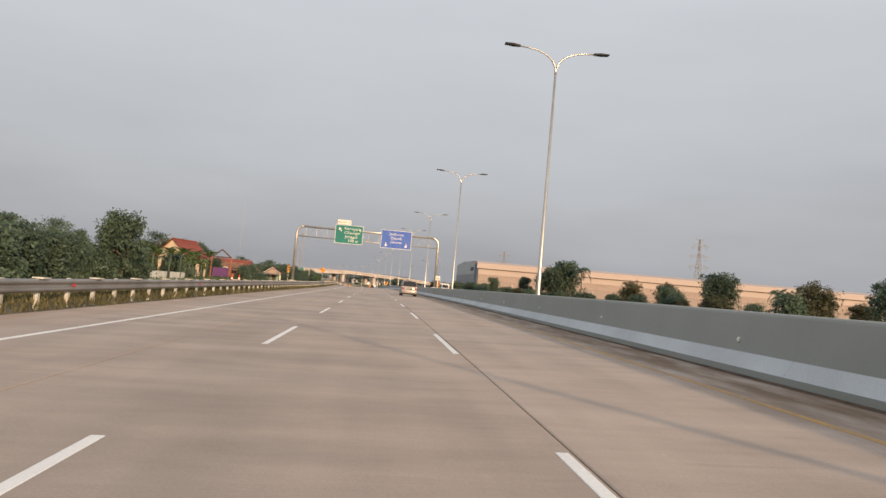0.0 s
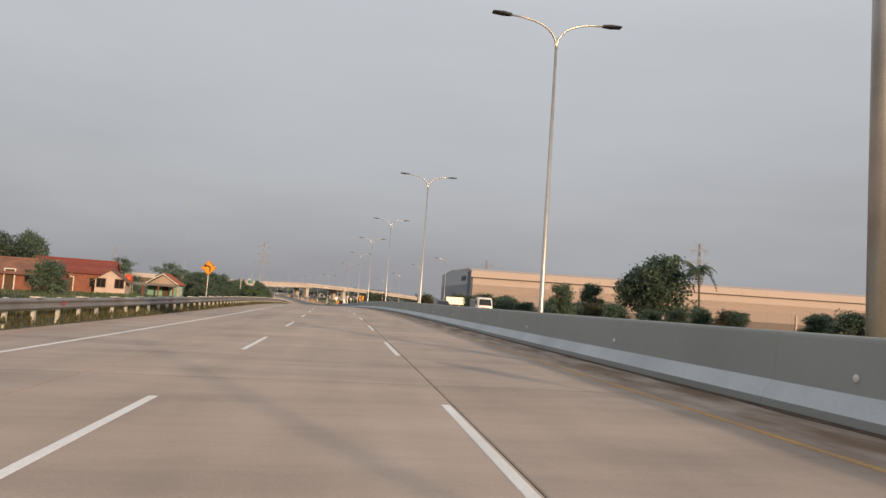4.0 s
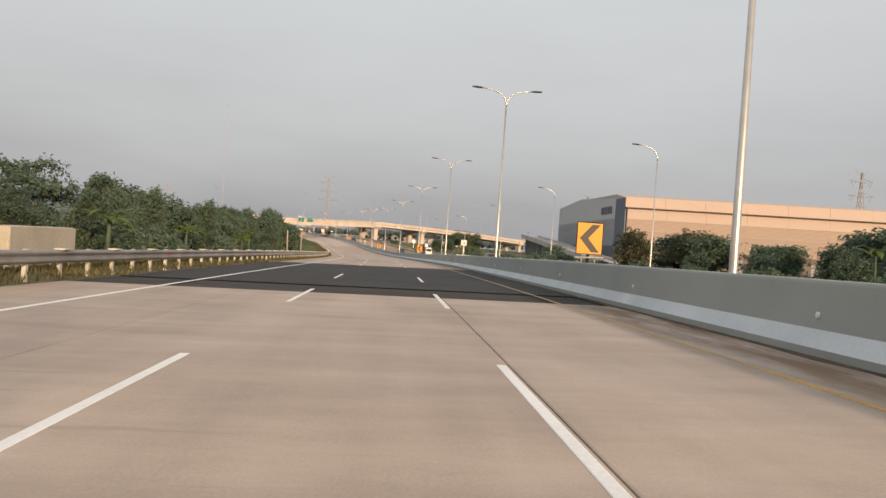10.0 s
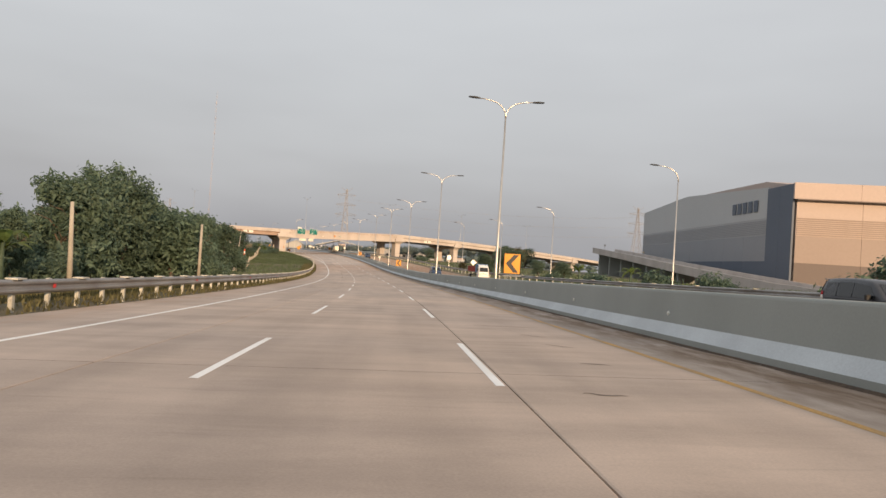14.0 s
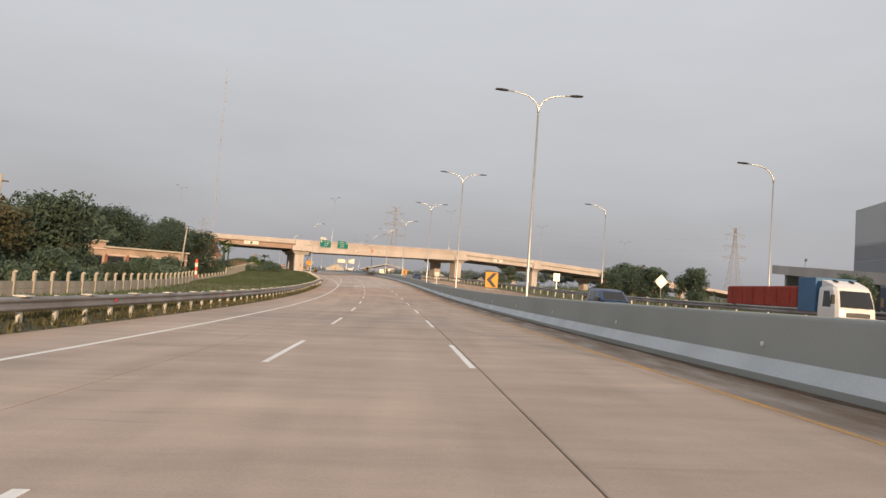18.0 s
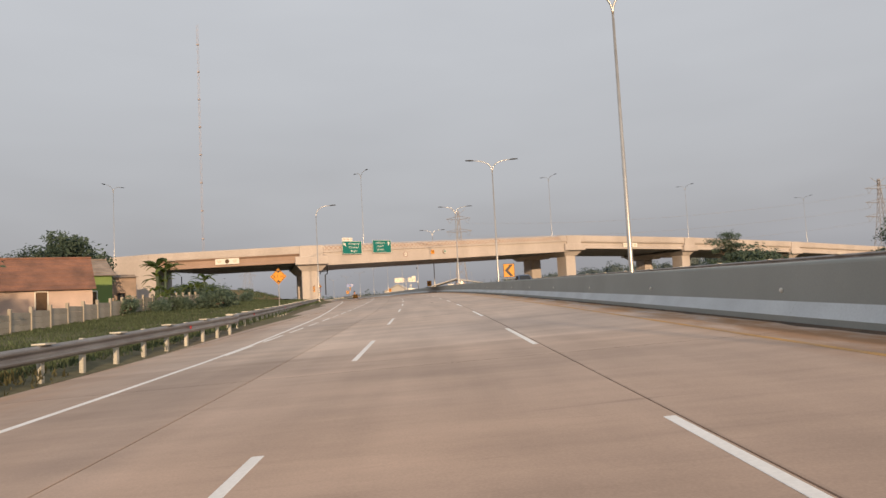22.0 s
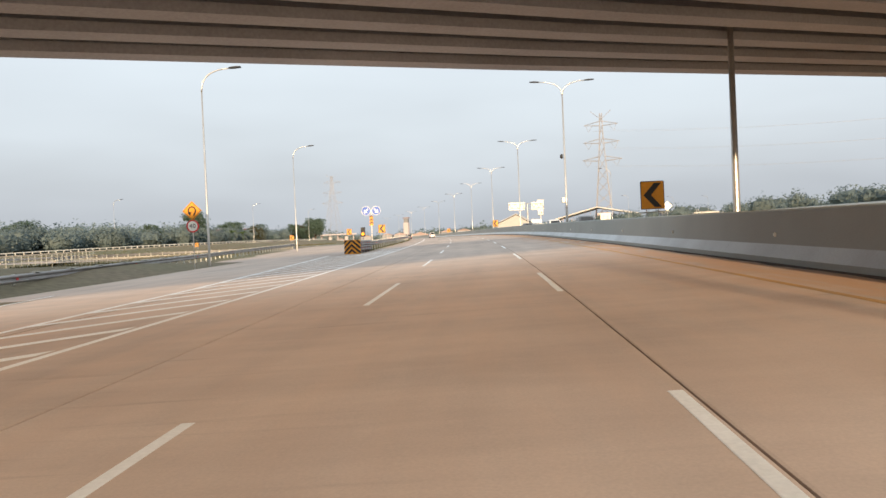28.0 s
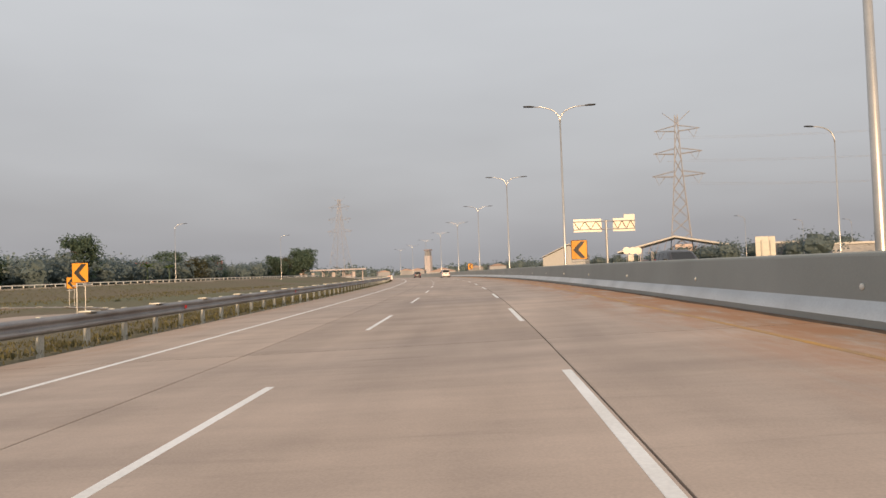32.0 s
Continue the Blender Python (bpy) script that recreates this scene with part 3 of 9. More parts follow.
# ---- the road's line ----
DS = 2.0
SG = np.arange(-400, 1700, DS)
kap = np.interp(SG, KS, KAP) * 1e-3
I0 = int(400 / DS)
TH = np.cumsum(kap) * DS
TH -= TH[I0]
RX, RY = np.cumsum(-np.sin(TH)) * DS, np.cumsum(np.cos(TH)) * DS
RX, RY = RX - RX[I0], RY - RY[I0]
RZ = np.cumsum(np.interp(SG, KS, GRADE) * 0.01) * DS
RZ -= RZ[I0]
BK = np.interp(SG, KS, BANK) * 0.01


def rp(s, d, h=0.0):
    """The place at s metres along the road, d to the right of the lane's middle, h above the paving's plane."""
    th = float(np.interp(s, SG, TH))
    return Vector((float(np.interp(s, SG, RX)) + d * math.cos(th), float(np.interp(s, SG, RY)) + d * math.sin(th),
                   float(np.interp(s, SG, RZ)) + d * float(np.interp(s, SG, BK)) + h))


def exit_shift(s):
    """How far the exit lane's outer edge leaves the main edge."""
    return float(np.interp(s, [480, 504, 526, 545, 563, 578, 602, 624, 636, 656, 690, 730], [0, 0, -0.95, -2.2, -3.2, -3.85, -5.1, -7.2, -8.6, -11.6, -15.6, -18.1]))


def exit_right(s):
    """Distance of the exit lane's inner edge, beyond the nose of the gore."""
    return float(np.interp(s, [668, 684, 710, 730, 746], [-8.3, -10.6, -15.6, -18.3, -19.0]))


def bank_line(s):
    """Distance of the parapet that runs along the top of the bank behind the loop ramp."""
    return float(np.interp(s, [640, 720, 780, 840, 920, 1000, 1080, 1200], [-112, -98, -84, -67, -46, -30, -20, -18]))


def ground_h(s, d):
    """Height of the ground over the paving's plane."""
    z0 = float(np.interp(s, SG, RZ))
    bank = d * float(np.interp(s, SG, BK))
    if 496 < s < 780 and -8.6 + exit_shift(s) < d < exit_right(s) + 0.1:
        return -0.13
    if d < -8.3:
        low = float(np.interp(s, [0, 90, 150, 480, 522, 552, 590, 640, 900], [0.1, 0.0, 0.1, -0.5, -0.1, 0.75, 1.0, 0.6, 0.0]))
        k = min(1.0, max(0.0, (-9.5 - d) / 14))
        flat = z0 - 0.35 + low
        h = ((z0 + bank + min(0.2, (-8.3 - d) * 0.33 - 0.03)) * (1 - k) + flat * k) - z0 - bank
        f = min(1.0, max(0.0, (s - 650) / 40))
        rise = 1.75 * min(1.0, max(0.0, (bank_line(s) + 16 - d) / 14))
        return h * (1 - f) + (0.05 + rise) * f
    if d > 22:
        k = min(1.0, (d - 22) / 25)
        flat = 0.6 * z0 + 0.9
        return ((z0 + bank - 0.15) * (1 - k) + flat * k) - z0 - bank
    return -0.14


def on_ground(s, d, rz=0.0, scale=1.0, sink=0.03):
    p = rp(s, d, ground_h(s, d) - sink)
    return Matrix.Translation(p) @ Matrix.Rotation(float(np.interp(s, SG, TH)) + radians(rz), 4, "Z") @ Matrix.Scale(scale, 4)


def on_road(s, d, h=0.0, rz=0.0):
    return Matrix.Translation(rp(s, d, h)) @ Matrix.Rotation(float(np.interp(s, SG, TH)) + radians(rz), 4, "Z")


def ribbon(s0, s1, prof, step=4.0, uv=False, shift=None):
    """A strip along the road with the cross-section prof [(d, h), ...]; shift(s) moves it sideways."""
    g = Geo()
    n = max(1, int(math.ceil((s1 - s0) / step)))
    ss = [s0 + (s1 - s0) * i / n for i in range(n + 1)]
    if uv:
        g.uv = []
    rings = []
    for s in ss:
        k = shift(s) if shift else 0.0
        rings.append([rp(s, d + k, h) for d, h in prof])
        if uv:
            g.uv += [(d + k, s) for d, h in prof]
    g.loft(rings, close=False)
    g.f = [tuple(reversed(q)) for q in g.f]
    return g


# ---- ground: one sheet to the horizon ----
def build_ground():
    g = Geo()
    ss = [-400 + 10 * i for i in range(206)]
    dd = [-420, -260, -170, -135, -118, -110, -104, -98, -92, -86, -80, -74, -68, -62, -56, -50, -44, -38, -32, -26, -21, -17, -14, -12, -10, -8.3, -7, 0, 9, 16, 21, 24, 30, 38, 48, 62, 85, 120, 180, 260, 420]
    for s in ss:
        for d in dd:
            h = ground_h(s, d)
            p = rp(s, d, h if abs(d) < 200 else 0)
            if abs(d) > 55 and not (s > 640 and d < 0):
                k = min(1.0, (abs(d) - 55) / 120)
                far = float(np.interp(s, [150, 400, 600], [0.4, -0.7, 0.4]))
                p.z = p.z * (1 - k) + far * k if abs(d) < 200 else far
            bumpy = 0.0 if -9 < d < 24 else 0.12
            g.v.append((p.x, p.y, p.z + bumpy * noise.noise((p.x * 0.13, p.y * 0.13, 0))))
    nd = len(dd)
    for i in range(len(ss) - 1):
        for j in range(nd - 1):
            a = i * nd + j
            g.f.append((a, a + 1, a + nd + 1, a + nd))
    loop = [j for j in range(nd)] + [i * nd + nd - 1 for i in range(1, len(ss))]
    loop += [(len(ss) - 1) * nd + j for j in range(nd - 2, -1, -1)] + [i * nd for i in range(len(ss) - 2, 0, -1)]
    mid = rp(650, 0)
    base = len(g.v)
    for q in loop:
        v = Vector(g.v[q]) - mid
        v.z = 0
        r = v.normalized() * 4300
        g.v.append((mid.x + r.x, mid.y + r.y, -3.0))
    n = len(loop)
    for k in range(n):
        g.f.append((loop[k], base + k, base + (k + 1) % n, loop[(k + 1) % n]))
    return tagged(new("ground", g.mesh("ground", M["ground"], True)), "dry soil and patchy grass beside the motorway", "ground", kind="structure")


build_ground()

# ---- carriageway ----
SLAB_T = 0.10


road = tagged(new("road"), "pale worn concrete motorway paving with sealed joints", "road", kind="structure")
part("sub_base", ribbon(-200, 1500, [(-8.3, -0.03), (8.6, -0.03)], 8), M["joint"], road, "dark filler in the joints")
STRIPS = [(-8.2, -3.382), (-3.362, 1.890), (1.912, 7.6)]
PATCH = (244.0, 276.0)


def slab(s0, s1, d0, d1, m, name="slab"):
    g = ribbon(s0, s1, [(d0, -SLAB_T), (d0, -0.006), (d0 + 0.02, 0), ((d0 + d1) / 2, 0), (d1 - 0.02, 0), (d1, -0.006), (d1, -SLAB_T)], 5.0, True)
    return part(name, g, m, road)


for a, b in zip([c for c in range(-60, 240, 20)] + [276 + 20 * i for i in range(30)], [c for c in range(-40, 260, 20)] + [296 + 20 * i for i in range(30)]):
    for d0, d1 in STRIPS:
        if a < PATCH[0] < b:
            slab(a + 0.014, PATCH[0] - 0.006, d0, d1, M["road"])
        elif not (PATCH[0] <= a < PATCH[1]):
            slab(a + 0.009, b - 0.009, d0, d1, M["road"])
for d0, d1 in STRIPS:
    slab(-200, -60, d0, d1, M["road"])
    slab(876, 1400, d0, d1, M["road"])
slab(PATCH[0], PATCH[1], -8.2, 7.6, M["asphalt"], "asphalt_patch")

# the exit lane, the loop beyond it, and the other carriageway
g = Geo()
g.uv = []
rings = []
for i in range(63):
    s = 498 + 4 * i
    e0, e1 = -8.25, -8.25 + min(0.0, exit_shift(s)) - 0.05
    if s > 668:
        e0 = exit_right(s)
    e0 = max(e0, e1)
    rings.append([rp(s, e0, -0.004), rp(s, (e0 + e1) / 2, -0.01), rp(s, e1, -0.02)])
    g.uv += [(e0, s), ((e0 + e1) / 2, s), (e1, s)]
g.loft(rings, close=False)
exit_lane = tagged(new("exit_lane"), "concrete exit lane that curves away to a loop ramp", "road", kind="structure")
part("slab", g, M["road"], exit_lane)
far_road = tagged(new("opposite_carriageway"), "concrete carriageway behind the median wall", "road", kind="structure")
part("slab", ribbon(-200, 1400, [(8.9, -0.05), (15, -0.05), (21.5, -0.05)], 8, True), M["road"], far_road)
loop = tagged(new("loop_ramp"), "concrete loop ramp behind the guardrails", "road", kind="structure")
g = Geo()
rings = []
for i in range(40):
    a = float(np.interp(735, SG, TH)) + radians(-2 + 7 * i)
    c = rp(735, -46, 0)
    rings.append([c + Vector((r * math.cos(a), r * math.sin(a), 0.02)) for r in (18.9, 27.1)])
g.loft(rings, close=False)
part("slab", g, M["road"], loop)

# ---- lane markings ----
marks = tagged(new("lane_markings"), "worn white and yellow thermoplastic lane lines", "road marking", kind="structure")


def line(s0, s1, d, w, m, name, h=0.005, shift=None, fn=None):
    g = Geo()
    n = max(1, int((s1 - s0) / 5))
    rings = []
    for i in range(n + 1):
        s = s0 + (s1 - s0) * i / n
        k = d + (fn(s) if fn else 0)
        rings.append([rp(s, k - w / 2, h - 0.003), rp(s, k - w / 2 + 0.01, h), rp(s, k + w / 2 - 0.01, h), rp(s, k + w / 2, h - 0.003)])
    g.loft(rings, close=False)
    return part(name, g, m, marks)


def outer(s):
    return exit_shift(s)


for i in range(-3, 72):
    for d, ph in ((-1.8, 1.135), (1.8, 1.216)):
        s = 13.071 * i + ph
        if PATCH[1] - 18 < s + 3 < PATCH[1] and d:
            continue
        line(s, s + 5.2, d, 0.115, M["white"], "dash")
for k in range(20):
    line(-150 + 80 * k, -150 + 80 * (k + 1), 5.25, 0.13, M["yellow"], "yellow_edge_line", fn=lambda s: float(np.interp(s, [0, 160, 230, 300, 400], [0.1, 0.15, 0.0, -0.25, 0.0])))
for k in range(7):
    line(-150 + 93 * k, -150 + 93 * (k + 1), -5.66, 0.14, M["white"], "edge_line", fn=outer)
line(501, 560, -5.66, 0.14, M["white"], "edge_line", fn=outer)
line(560, 640, -5.66, 0.14, M["white"], "edge_line", fn=outer)
for i in range(-1, 18):
    s = float(np.interp(i, [-1, 0, 2, 4, 7, 12, 15, 18], [502.4, 506.9, 515.9, 524.9, 539.2, 561.2, 575.8, 590.4]))
    line(s, s + 3.1, -5.61, 0.12, M["white"], "short_dash")
line(597, 700, -5.55, 0.17, M["white"], "gore_line")
line(700, 860, -5.6, 0.14, M["white"], "edge_line")
line(860, 1300, -5.6, 0.14, M["white"], "edge_line")


def gore(s):
    return float(np.interp(s, [597, 612, 622, 629, 637, 648, 668], [-5.6, -6.9, -8.3, -8.75, -8.85, -9.45, -10.6]))


line(597, 668, 0, 0.2, M["white"], "gore_line", fn=gore)
for i in range(26):
    s = 606.5 + 2.25 * i
    g = Geo()
    run = -5.75 - gore(s)
    a, b = rp(s + run, -5.72, 0.006), rp(s + run + 0.5, -5.72, 0.006)
    c, d_ = rp(s + 0.25, gore(s), 0.006), rp(s - 0.25, gore(s), 0.006)
    g.face([a, b, c, d_])
    part("gore_stripe", g, M["white"], marks)
for i in range(7):
    s = 662.5 + 2.25 * i
    g = Geo()
    g.face([rp(s + 2.1, -5.72, 0.006), rp(s + 2.6, -5.72, 0.006), rp(s + 0.25, -7.7, 0.006), rp(s - 0.25, -7.7, 0.006)])
    part("gore_stripe", g, M["white"], marks)
for s0, s1 in ((-150, 640), (640, 1300)):
    line(s0, s1, 12.6, 0.15, M["white"], "far_edge_line", h=-0.045)

# ---- median wall ----
wall = tagged(new("median_wall"), "long grey concrete median barrier with a pale painted toe", "barrier", kind="structure")


def wall_d(s):
    return float(np.interp(s, [0, 163, 403, 1000], [0.46, 0.41, 0.23, 0.18]))


def bits(prof, s0, s1, step, name, m, parent, shift=None, gap=0.002):
    s = s0
    while s < s1:
        part(name, ribbon(s + gap, min(s + step, s1) - gap, prof, 5.0, shift=shift), m, parent)
        s += step


KERB = [(6.42, -0.05), (6.42, 0.145)]
TOE = [(6.422, 0.14), (6.43, 0.152), (6.60, 0.40), (6.605, 0.41)]
FACE = [(6.607, 0.408), (6.69, 1.10), (6.705, 1.14), (6.73, 1.16), (7.02, 1.165), (7.05, 1.15), (7.07, 1.10), (7.2, 0.3), (7.3, -0.05)]
bits(TOE, -150, 880, 12.45, "toe", M["toe"], wall, wall_d)
bits(KERB, -150, 880, 24.9, "kerb_face", M["wall"], wall, wall_d)
bits(FACE, -150, 880, 12.45, "wall_panel", M["wall"], wall, wall_d)
part("far_wall", ribbon(880, 1400, KERB[:1] + TOE[:-1] + FACE, 10, shift=wall_d), M["wall"], wall)
part("median_fill", ribbon(-200, 1400, [(7.1, 0.22), (8.2, 0.26), (9.2, 0.22)], 8, shift=wall_d), M["ground"], wall, "soil between the median walls")
part("rear_wall", ribbon(-200, 1400, [(9.05, -0.1), (9.2, 0.9), (9.4, 0.9), (9.6, -0.1)], 10, shift=wall_d), M["wall"], wall)
q = random.Random(9)
for k in range(34):
    g = Geo()
    rings = []
    for i in range(25):
        s_ = -20 + 26 * k + 26 * i / 24
        w_ = 0.05 + 0.16 * max(0.0, noise.noise((s_ * 0.7, 0, 3)) + 0.25) + 0.04 * q.random()
        rings.append([rp(s_, 6.42 + wall_d(s_) - w_, 0.001), rp(s_, 6.42 + wall_d(s_) - w_ * 0.5, 0.018), rp(s_, 6.42 + wall_d(s_) + 0.01, 0.03)])
    g.loft(rings, close=False)
    part("dirt_bead", g, M["grime"], wall, "dark dirt gathered along the foot")
dot = Geo()
dot.tube([(0, 0, 0), (-0.02, 0, 0), (-0.035, 0, 0)], [0.055, 0.055, 0.035], 10)
dot_mesh = dot.mesh("reflector", M["sheet_white"], True)
for i in range(100):
    s = 297.6 - 8.35 * 40 + 8.35 * i
    part("reflector", dot_mesh, None, wall, m=on_road(s, 6.63 + wall_d(s), 0.62))

# ---- guardrails ----
W_PROF = [(0, -0.185), (0.02, -0.18), (0.07, -0.135), (0.078, -0.1), (0.07, -0.07), (0.015, -0.025), (0.008, 0), (0.015, 0.025), (0.07, 0.07), (0.078, 0.1), (0.07, 0.135), (0.02, 0.18), (0, 0.185)]
post_geo = Geo()
post_geo.box((-0.10, 0, 0.42), (0.11, 0.15, 0.98), bevel=0.012)
post_mesh = post_geo.mesh("post", M["post"])
cap_geo = Geo()
cap_geo.box((-0.02, 0, 0), (0.30, 0.46, 0.035))
cap_mesh = cap_geo.mesh("top_plate", M["post"])
cone_geo = Geo()
cone_geo.box((0, 0, 0), (0.015, 0.16, 0.11), bevel=0.01)
cone_mesh = cone_geo.mesh("red_reflector", M["red"])


def guardrail(s0, s1, fd, side=1, label="weathered steel guardrail on pale posts along the grass verge", plates=True, hh=0.61, reflect=8, spacing=1.9, lift=None):
    """A run of rail in lengths of about 30 m; fd(s) is its distance; side: the way that its face looks."""
    s = s0
    while s < s1 - 1:
        e = min(s + 30.4, s1)
        lo = lift or (lambda q: 0.0)
        base = on_road(s, fd(s), lo(s) - 0.1)
        inv = base.inverted()
        th = thing("guardrail", base, label, "guardrail", "guardrails")
        n = int(round((e - s) / spacing))
        nb = max(1, int(round((e - s) / 7.6)))
        for b in range(nb):
            g = Geo()
            rings = []
            for k in range(5):
                q = s + (e - s) * (b + k / 4) / nb
                rings.append([inv @ rp(q, fd(q) + side * x, lo(q) + hh + z) for x, z in W_PROF])
            g.loft(rings, close=False)
            part("beam", g, M["rail"], th)
        for k in range(n):
            q = s + (e - s) * (k + 0.5) / n
            dm = on_road(q, fd(q), lo(q) - 0.1, 0 if side > 0 else 180)
            part("post", post_mesh, None, th, m=inv @ dm)
            if plates and k % 2 == 0:
                part("top_plate", cap_mesh, None, th, m=inv @ on_road(q, fd(q), lo(q) + hh + 0.205))
            if reflect and k % reflect == 3:
                part("red_reflector", cone_mesh, None, th, "round red reflector", m=inv @ on_road(q, fd(q) + side * 0.075, lo(q) + hh))
        s = e


def arc_rail(sc, dc, r, a0, a1, side, label):
    """A guardrail bent round the loop ramp on a pale kerb; side: +1 looks outwards, -1 inwards."""
    c, th0 = rp(sc, dc, 0.0), float(np.interp(sc, SG, TH))
    n = max(2, int(abs(a1 - a0) * r / 7.6))
    for b in range(n):
        q0, q1 = a0 + (a1 - a0) * b / n, a0 + (a1 - a0) * (b + 1) / n
        at = lambda q, rr, z: c + Vector((rr * math.cos(th0 + q), rr * math.sin(th0 + q), z))
        th = thing("guardrail", Matrix.Translation(at(q0, r, 0)), label, "guardrail", "guardrails")
        o = at(q0, r, 0)
        g = Geo()
        g.loft([[at(q0 + (q1 - q0) * k / 4, r + side * x, 0.61 + z) - o for x, z in W_PROF] for k in range(5)], close=False)
        part("beam", g, M["rail"], th)
        g = Geo()
        g.loft([[at(q0 + (q1 - q0) * k / 4, r + x, z) - o for x, z in ((-0.16, -0.1), (-0.13, 0.22), (0.13, 0.22), (0.16, -0.1))] for k in range(5)])
        part("kerb", g, M["fence"], th, "pale concrete kerb")
        for k in range(4):
            q = q0 + (q1 - q0) * (k + 0.5) / 4
            mm = Matrix.Translation(at(q, r, -0.1) - o) @ Matrix.Rotation(th0 + q + (0 if side > 0 else math.pi), 4, "Z")
            part("post", post_mesh, None, th, m=mm)
            if k % 2 == 0:
                part("top_plate", cap_mesh, None, th, m=Matrix.Translation(at(q, r, 0.815) - o) @ Matrix.Rotation(th0 + q, 4, "Z"))


RAIL_D = -8.75
guardrail(-60, 516, lambda s: RAIL_D)
guardrail(516, 735, lambda s: RAIL_D + exit_shift(s) * 1.0 - float(np.interp(s, [516, 560, 600], [0, 0.3, 0.4])))
guardrail(674, 880, lambda s: -8.6)
guardrail(676, 691, lambda s: float(np.interp(s, [676, 684, 710, 730, 746], [-9.7, -10.3, -15.2, -17.9, -18.6])), side=-1, label="weathered steel guardrail on the loop ramp", plates=False)
arc_rail(735, -46, 18.5, 0.0, 3.6, 1, "steel guardrail on a pale kerb inside the loop ramp")
arc_rail(735, -46, 27.5, 0.0, 3.3, -1, "steel guardrail on a pale kerb round the loop ramp")
guardrail(300, 640, lambda s: 22.6, side=-1, label="striped steel guardrail beside the opposite carriageway", plates=True, reflect=0, spacing=3.8, lift=lambda s: 0.3)

# the verge
rng = random.Random(5)


def tufts(n, s0, s1, d0, d1, hmin, hmax, m, name, label, keep=None, wmax=0.03):
    g = Geo()
    for _ in range(n):
        s, d = rng.uniform(s0, s1), None
        d = rng.uniform(d0, d1)
        if keep and not keep(s, d):
            continue
        p = rp(s, d, ground_h(s, d) - 0.03)
        for _ in range(3):
            a, h = rng.uniform(0, 6.28), rng.uniform(hmin, hmax)
            o = Vector((rng.uniform(-0.25, 0.25), rng.uniform(-0.25, 0.25), 0))
            u = Vector((math.cos(a), math.sin(a), 0))
            w = rng.uniform(0.4, 1.0) * wmax * (1 + 2 * h)
            lean = Vector((rng.uniform(-0.4, 0.4), rng.uniform(-0.4, 0.4), 1)) * h
            g.face([p + o - u * w, p + o + u * w, p + o + lean * 0.6 + u * w * 0.7, p + o + lean])
    return tagged(new(name, g.mesh(name, m)), label, "grass", kind="stuff")


tufts(42000, -20, 500, -11.2, -8.4, 0.05, 0.22, M["grass"], "grass", "short dry grass under the guardrail")
tufts(12000, 668, 860, -11.5, -8.45, 0.04, 0.14, M["grass"], "grass", "thin dry grass behind the guardrail", keep=lambda s, d: d > exit_right(s) + 0.3 or s > 746)
tufts(16000, 0, 520, -30, -11, 0.1, 0.38, M["tallgrass"], "grass", "unmown grass and weeds below the trees", wmax=0.05)
tufts(80000, 490, 625, -34, -8.9, 0.05, 0.24, M["tallgrass"], "grass", "tall green grass between the rail and the fence", keep=lambda s, d: d < -8.75 + exit_shift(s), wmax=0.028)
tufts(9000, 655, 860, -110, -20, 0.08, 0.3, M["grass"], "grass", "rough grass inside the loop ramp", keep=lambda s, d: d < -10 + exit_shift(s) * 1.0 and not 22 < math.hypot(s - 745, d + 50) < 32, wmax=0.05)
tufts(6000, 40, 560, 23.5, 60, 0.2, 0.7, M["tallgrass"], "grass", "weeds beyond the opposite carriageway", wmax=0.06)


# ---- street lamps ----
def lamp_head(y0, m):
    g = Geo()
    g.loft([[(-0.09, 0, -0.03), (0.09, 0, -0.03), (0.09, 0, 0.05), (-0.09, 0, 0.05)], [(-0.16, 0.35, -0.04), (0.16, 0.35, -0.04), (0.14, 0.35, 0.06), (-0.14, 0.35, 0.06)],
            [(-0.15, 0.8, -0.03), (0.15, 0.8, -0.03), (0.11, 0.8, 0.03), (-0.11, 0.8, 0.03)]])
    return g


def arm_points(sx, reach, rise, base):
    pts = []
    for i in range(9):
        u = i / 8
        pts.append((sx * reach * (1 - math.cos(u * math.pi / 2)) * (0.35 + 0.65 * u), 0, base + rise * math.sin(u * math.pi / 2 * 0.98)))
    return pts


def street_lamp(m, arms, height, label, group, base_h=0.0, r0=0.11):
    th = thing("street_lamp", m, label, "street lamp", group)
    g = Geo()
    g.tube([(0, 0, base_h), (0, 0, base_h + 0.02), (0, 0, height)], [r0, r0, r0 * 0.52], 12)
    part("pole", g, M["steel"], th, smooth=True)
    g = Geo()
    g.box((0, 0, base_h + 0.02), (0.42, 0.42, 0.04), bevel=0.01)
    part("base_plate", g, M["steel"], th)
    for sx in arms:
        g = Geo()
        pts = arm_points(sx, 2.0, 1.32, height)
        g.tube(pts, [0.055 - 0.002 * i for i in range(9)], 8)
        arm = part("arm", g, M["steel"], th, smooth=True)
        a, b = Vector(pts[-2]), Vector(pts[-1])
        q = (b - a).to_track_quat("Y", "Z").to_matrix().to_4x4()
        part("lamp_head", lamp_head(0, None), M["trim"], arm, "dark led lamp head", m=Matrix.Translation(b - (b - a) * 0.1) @ q)
    return th


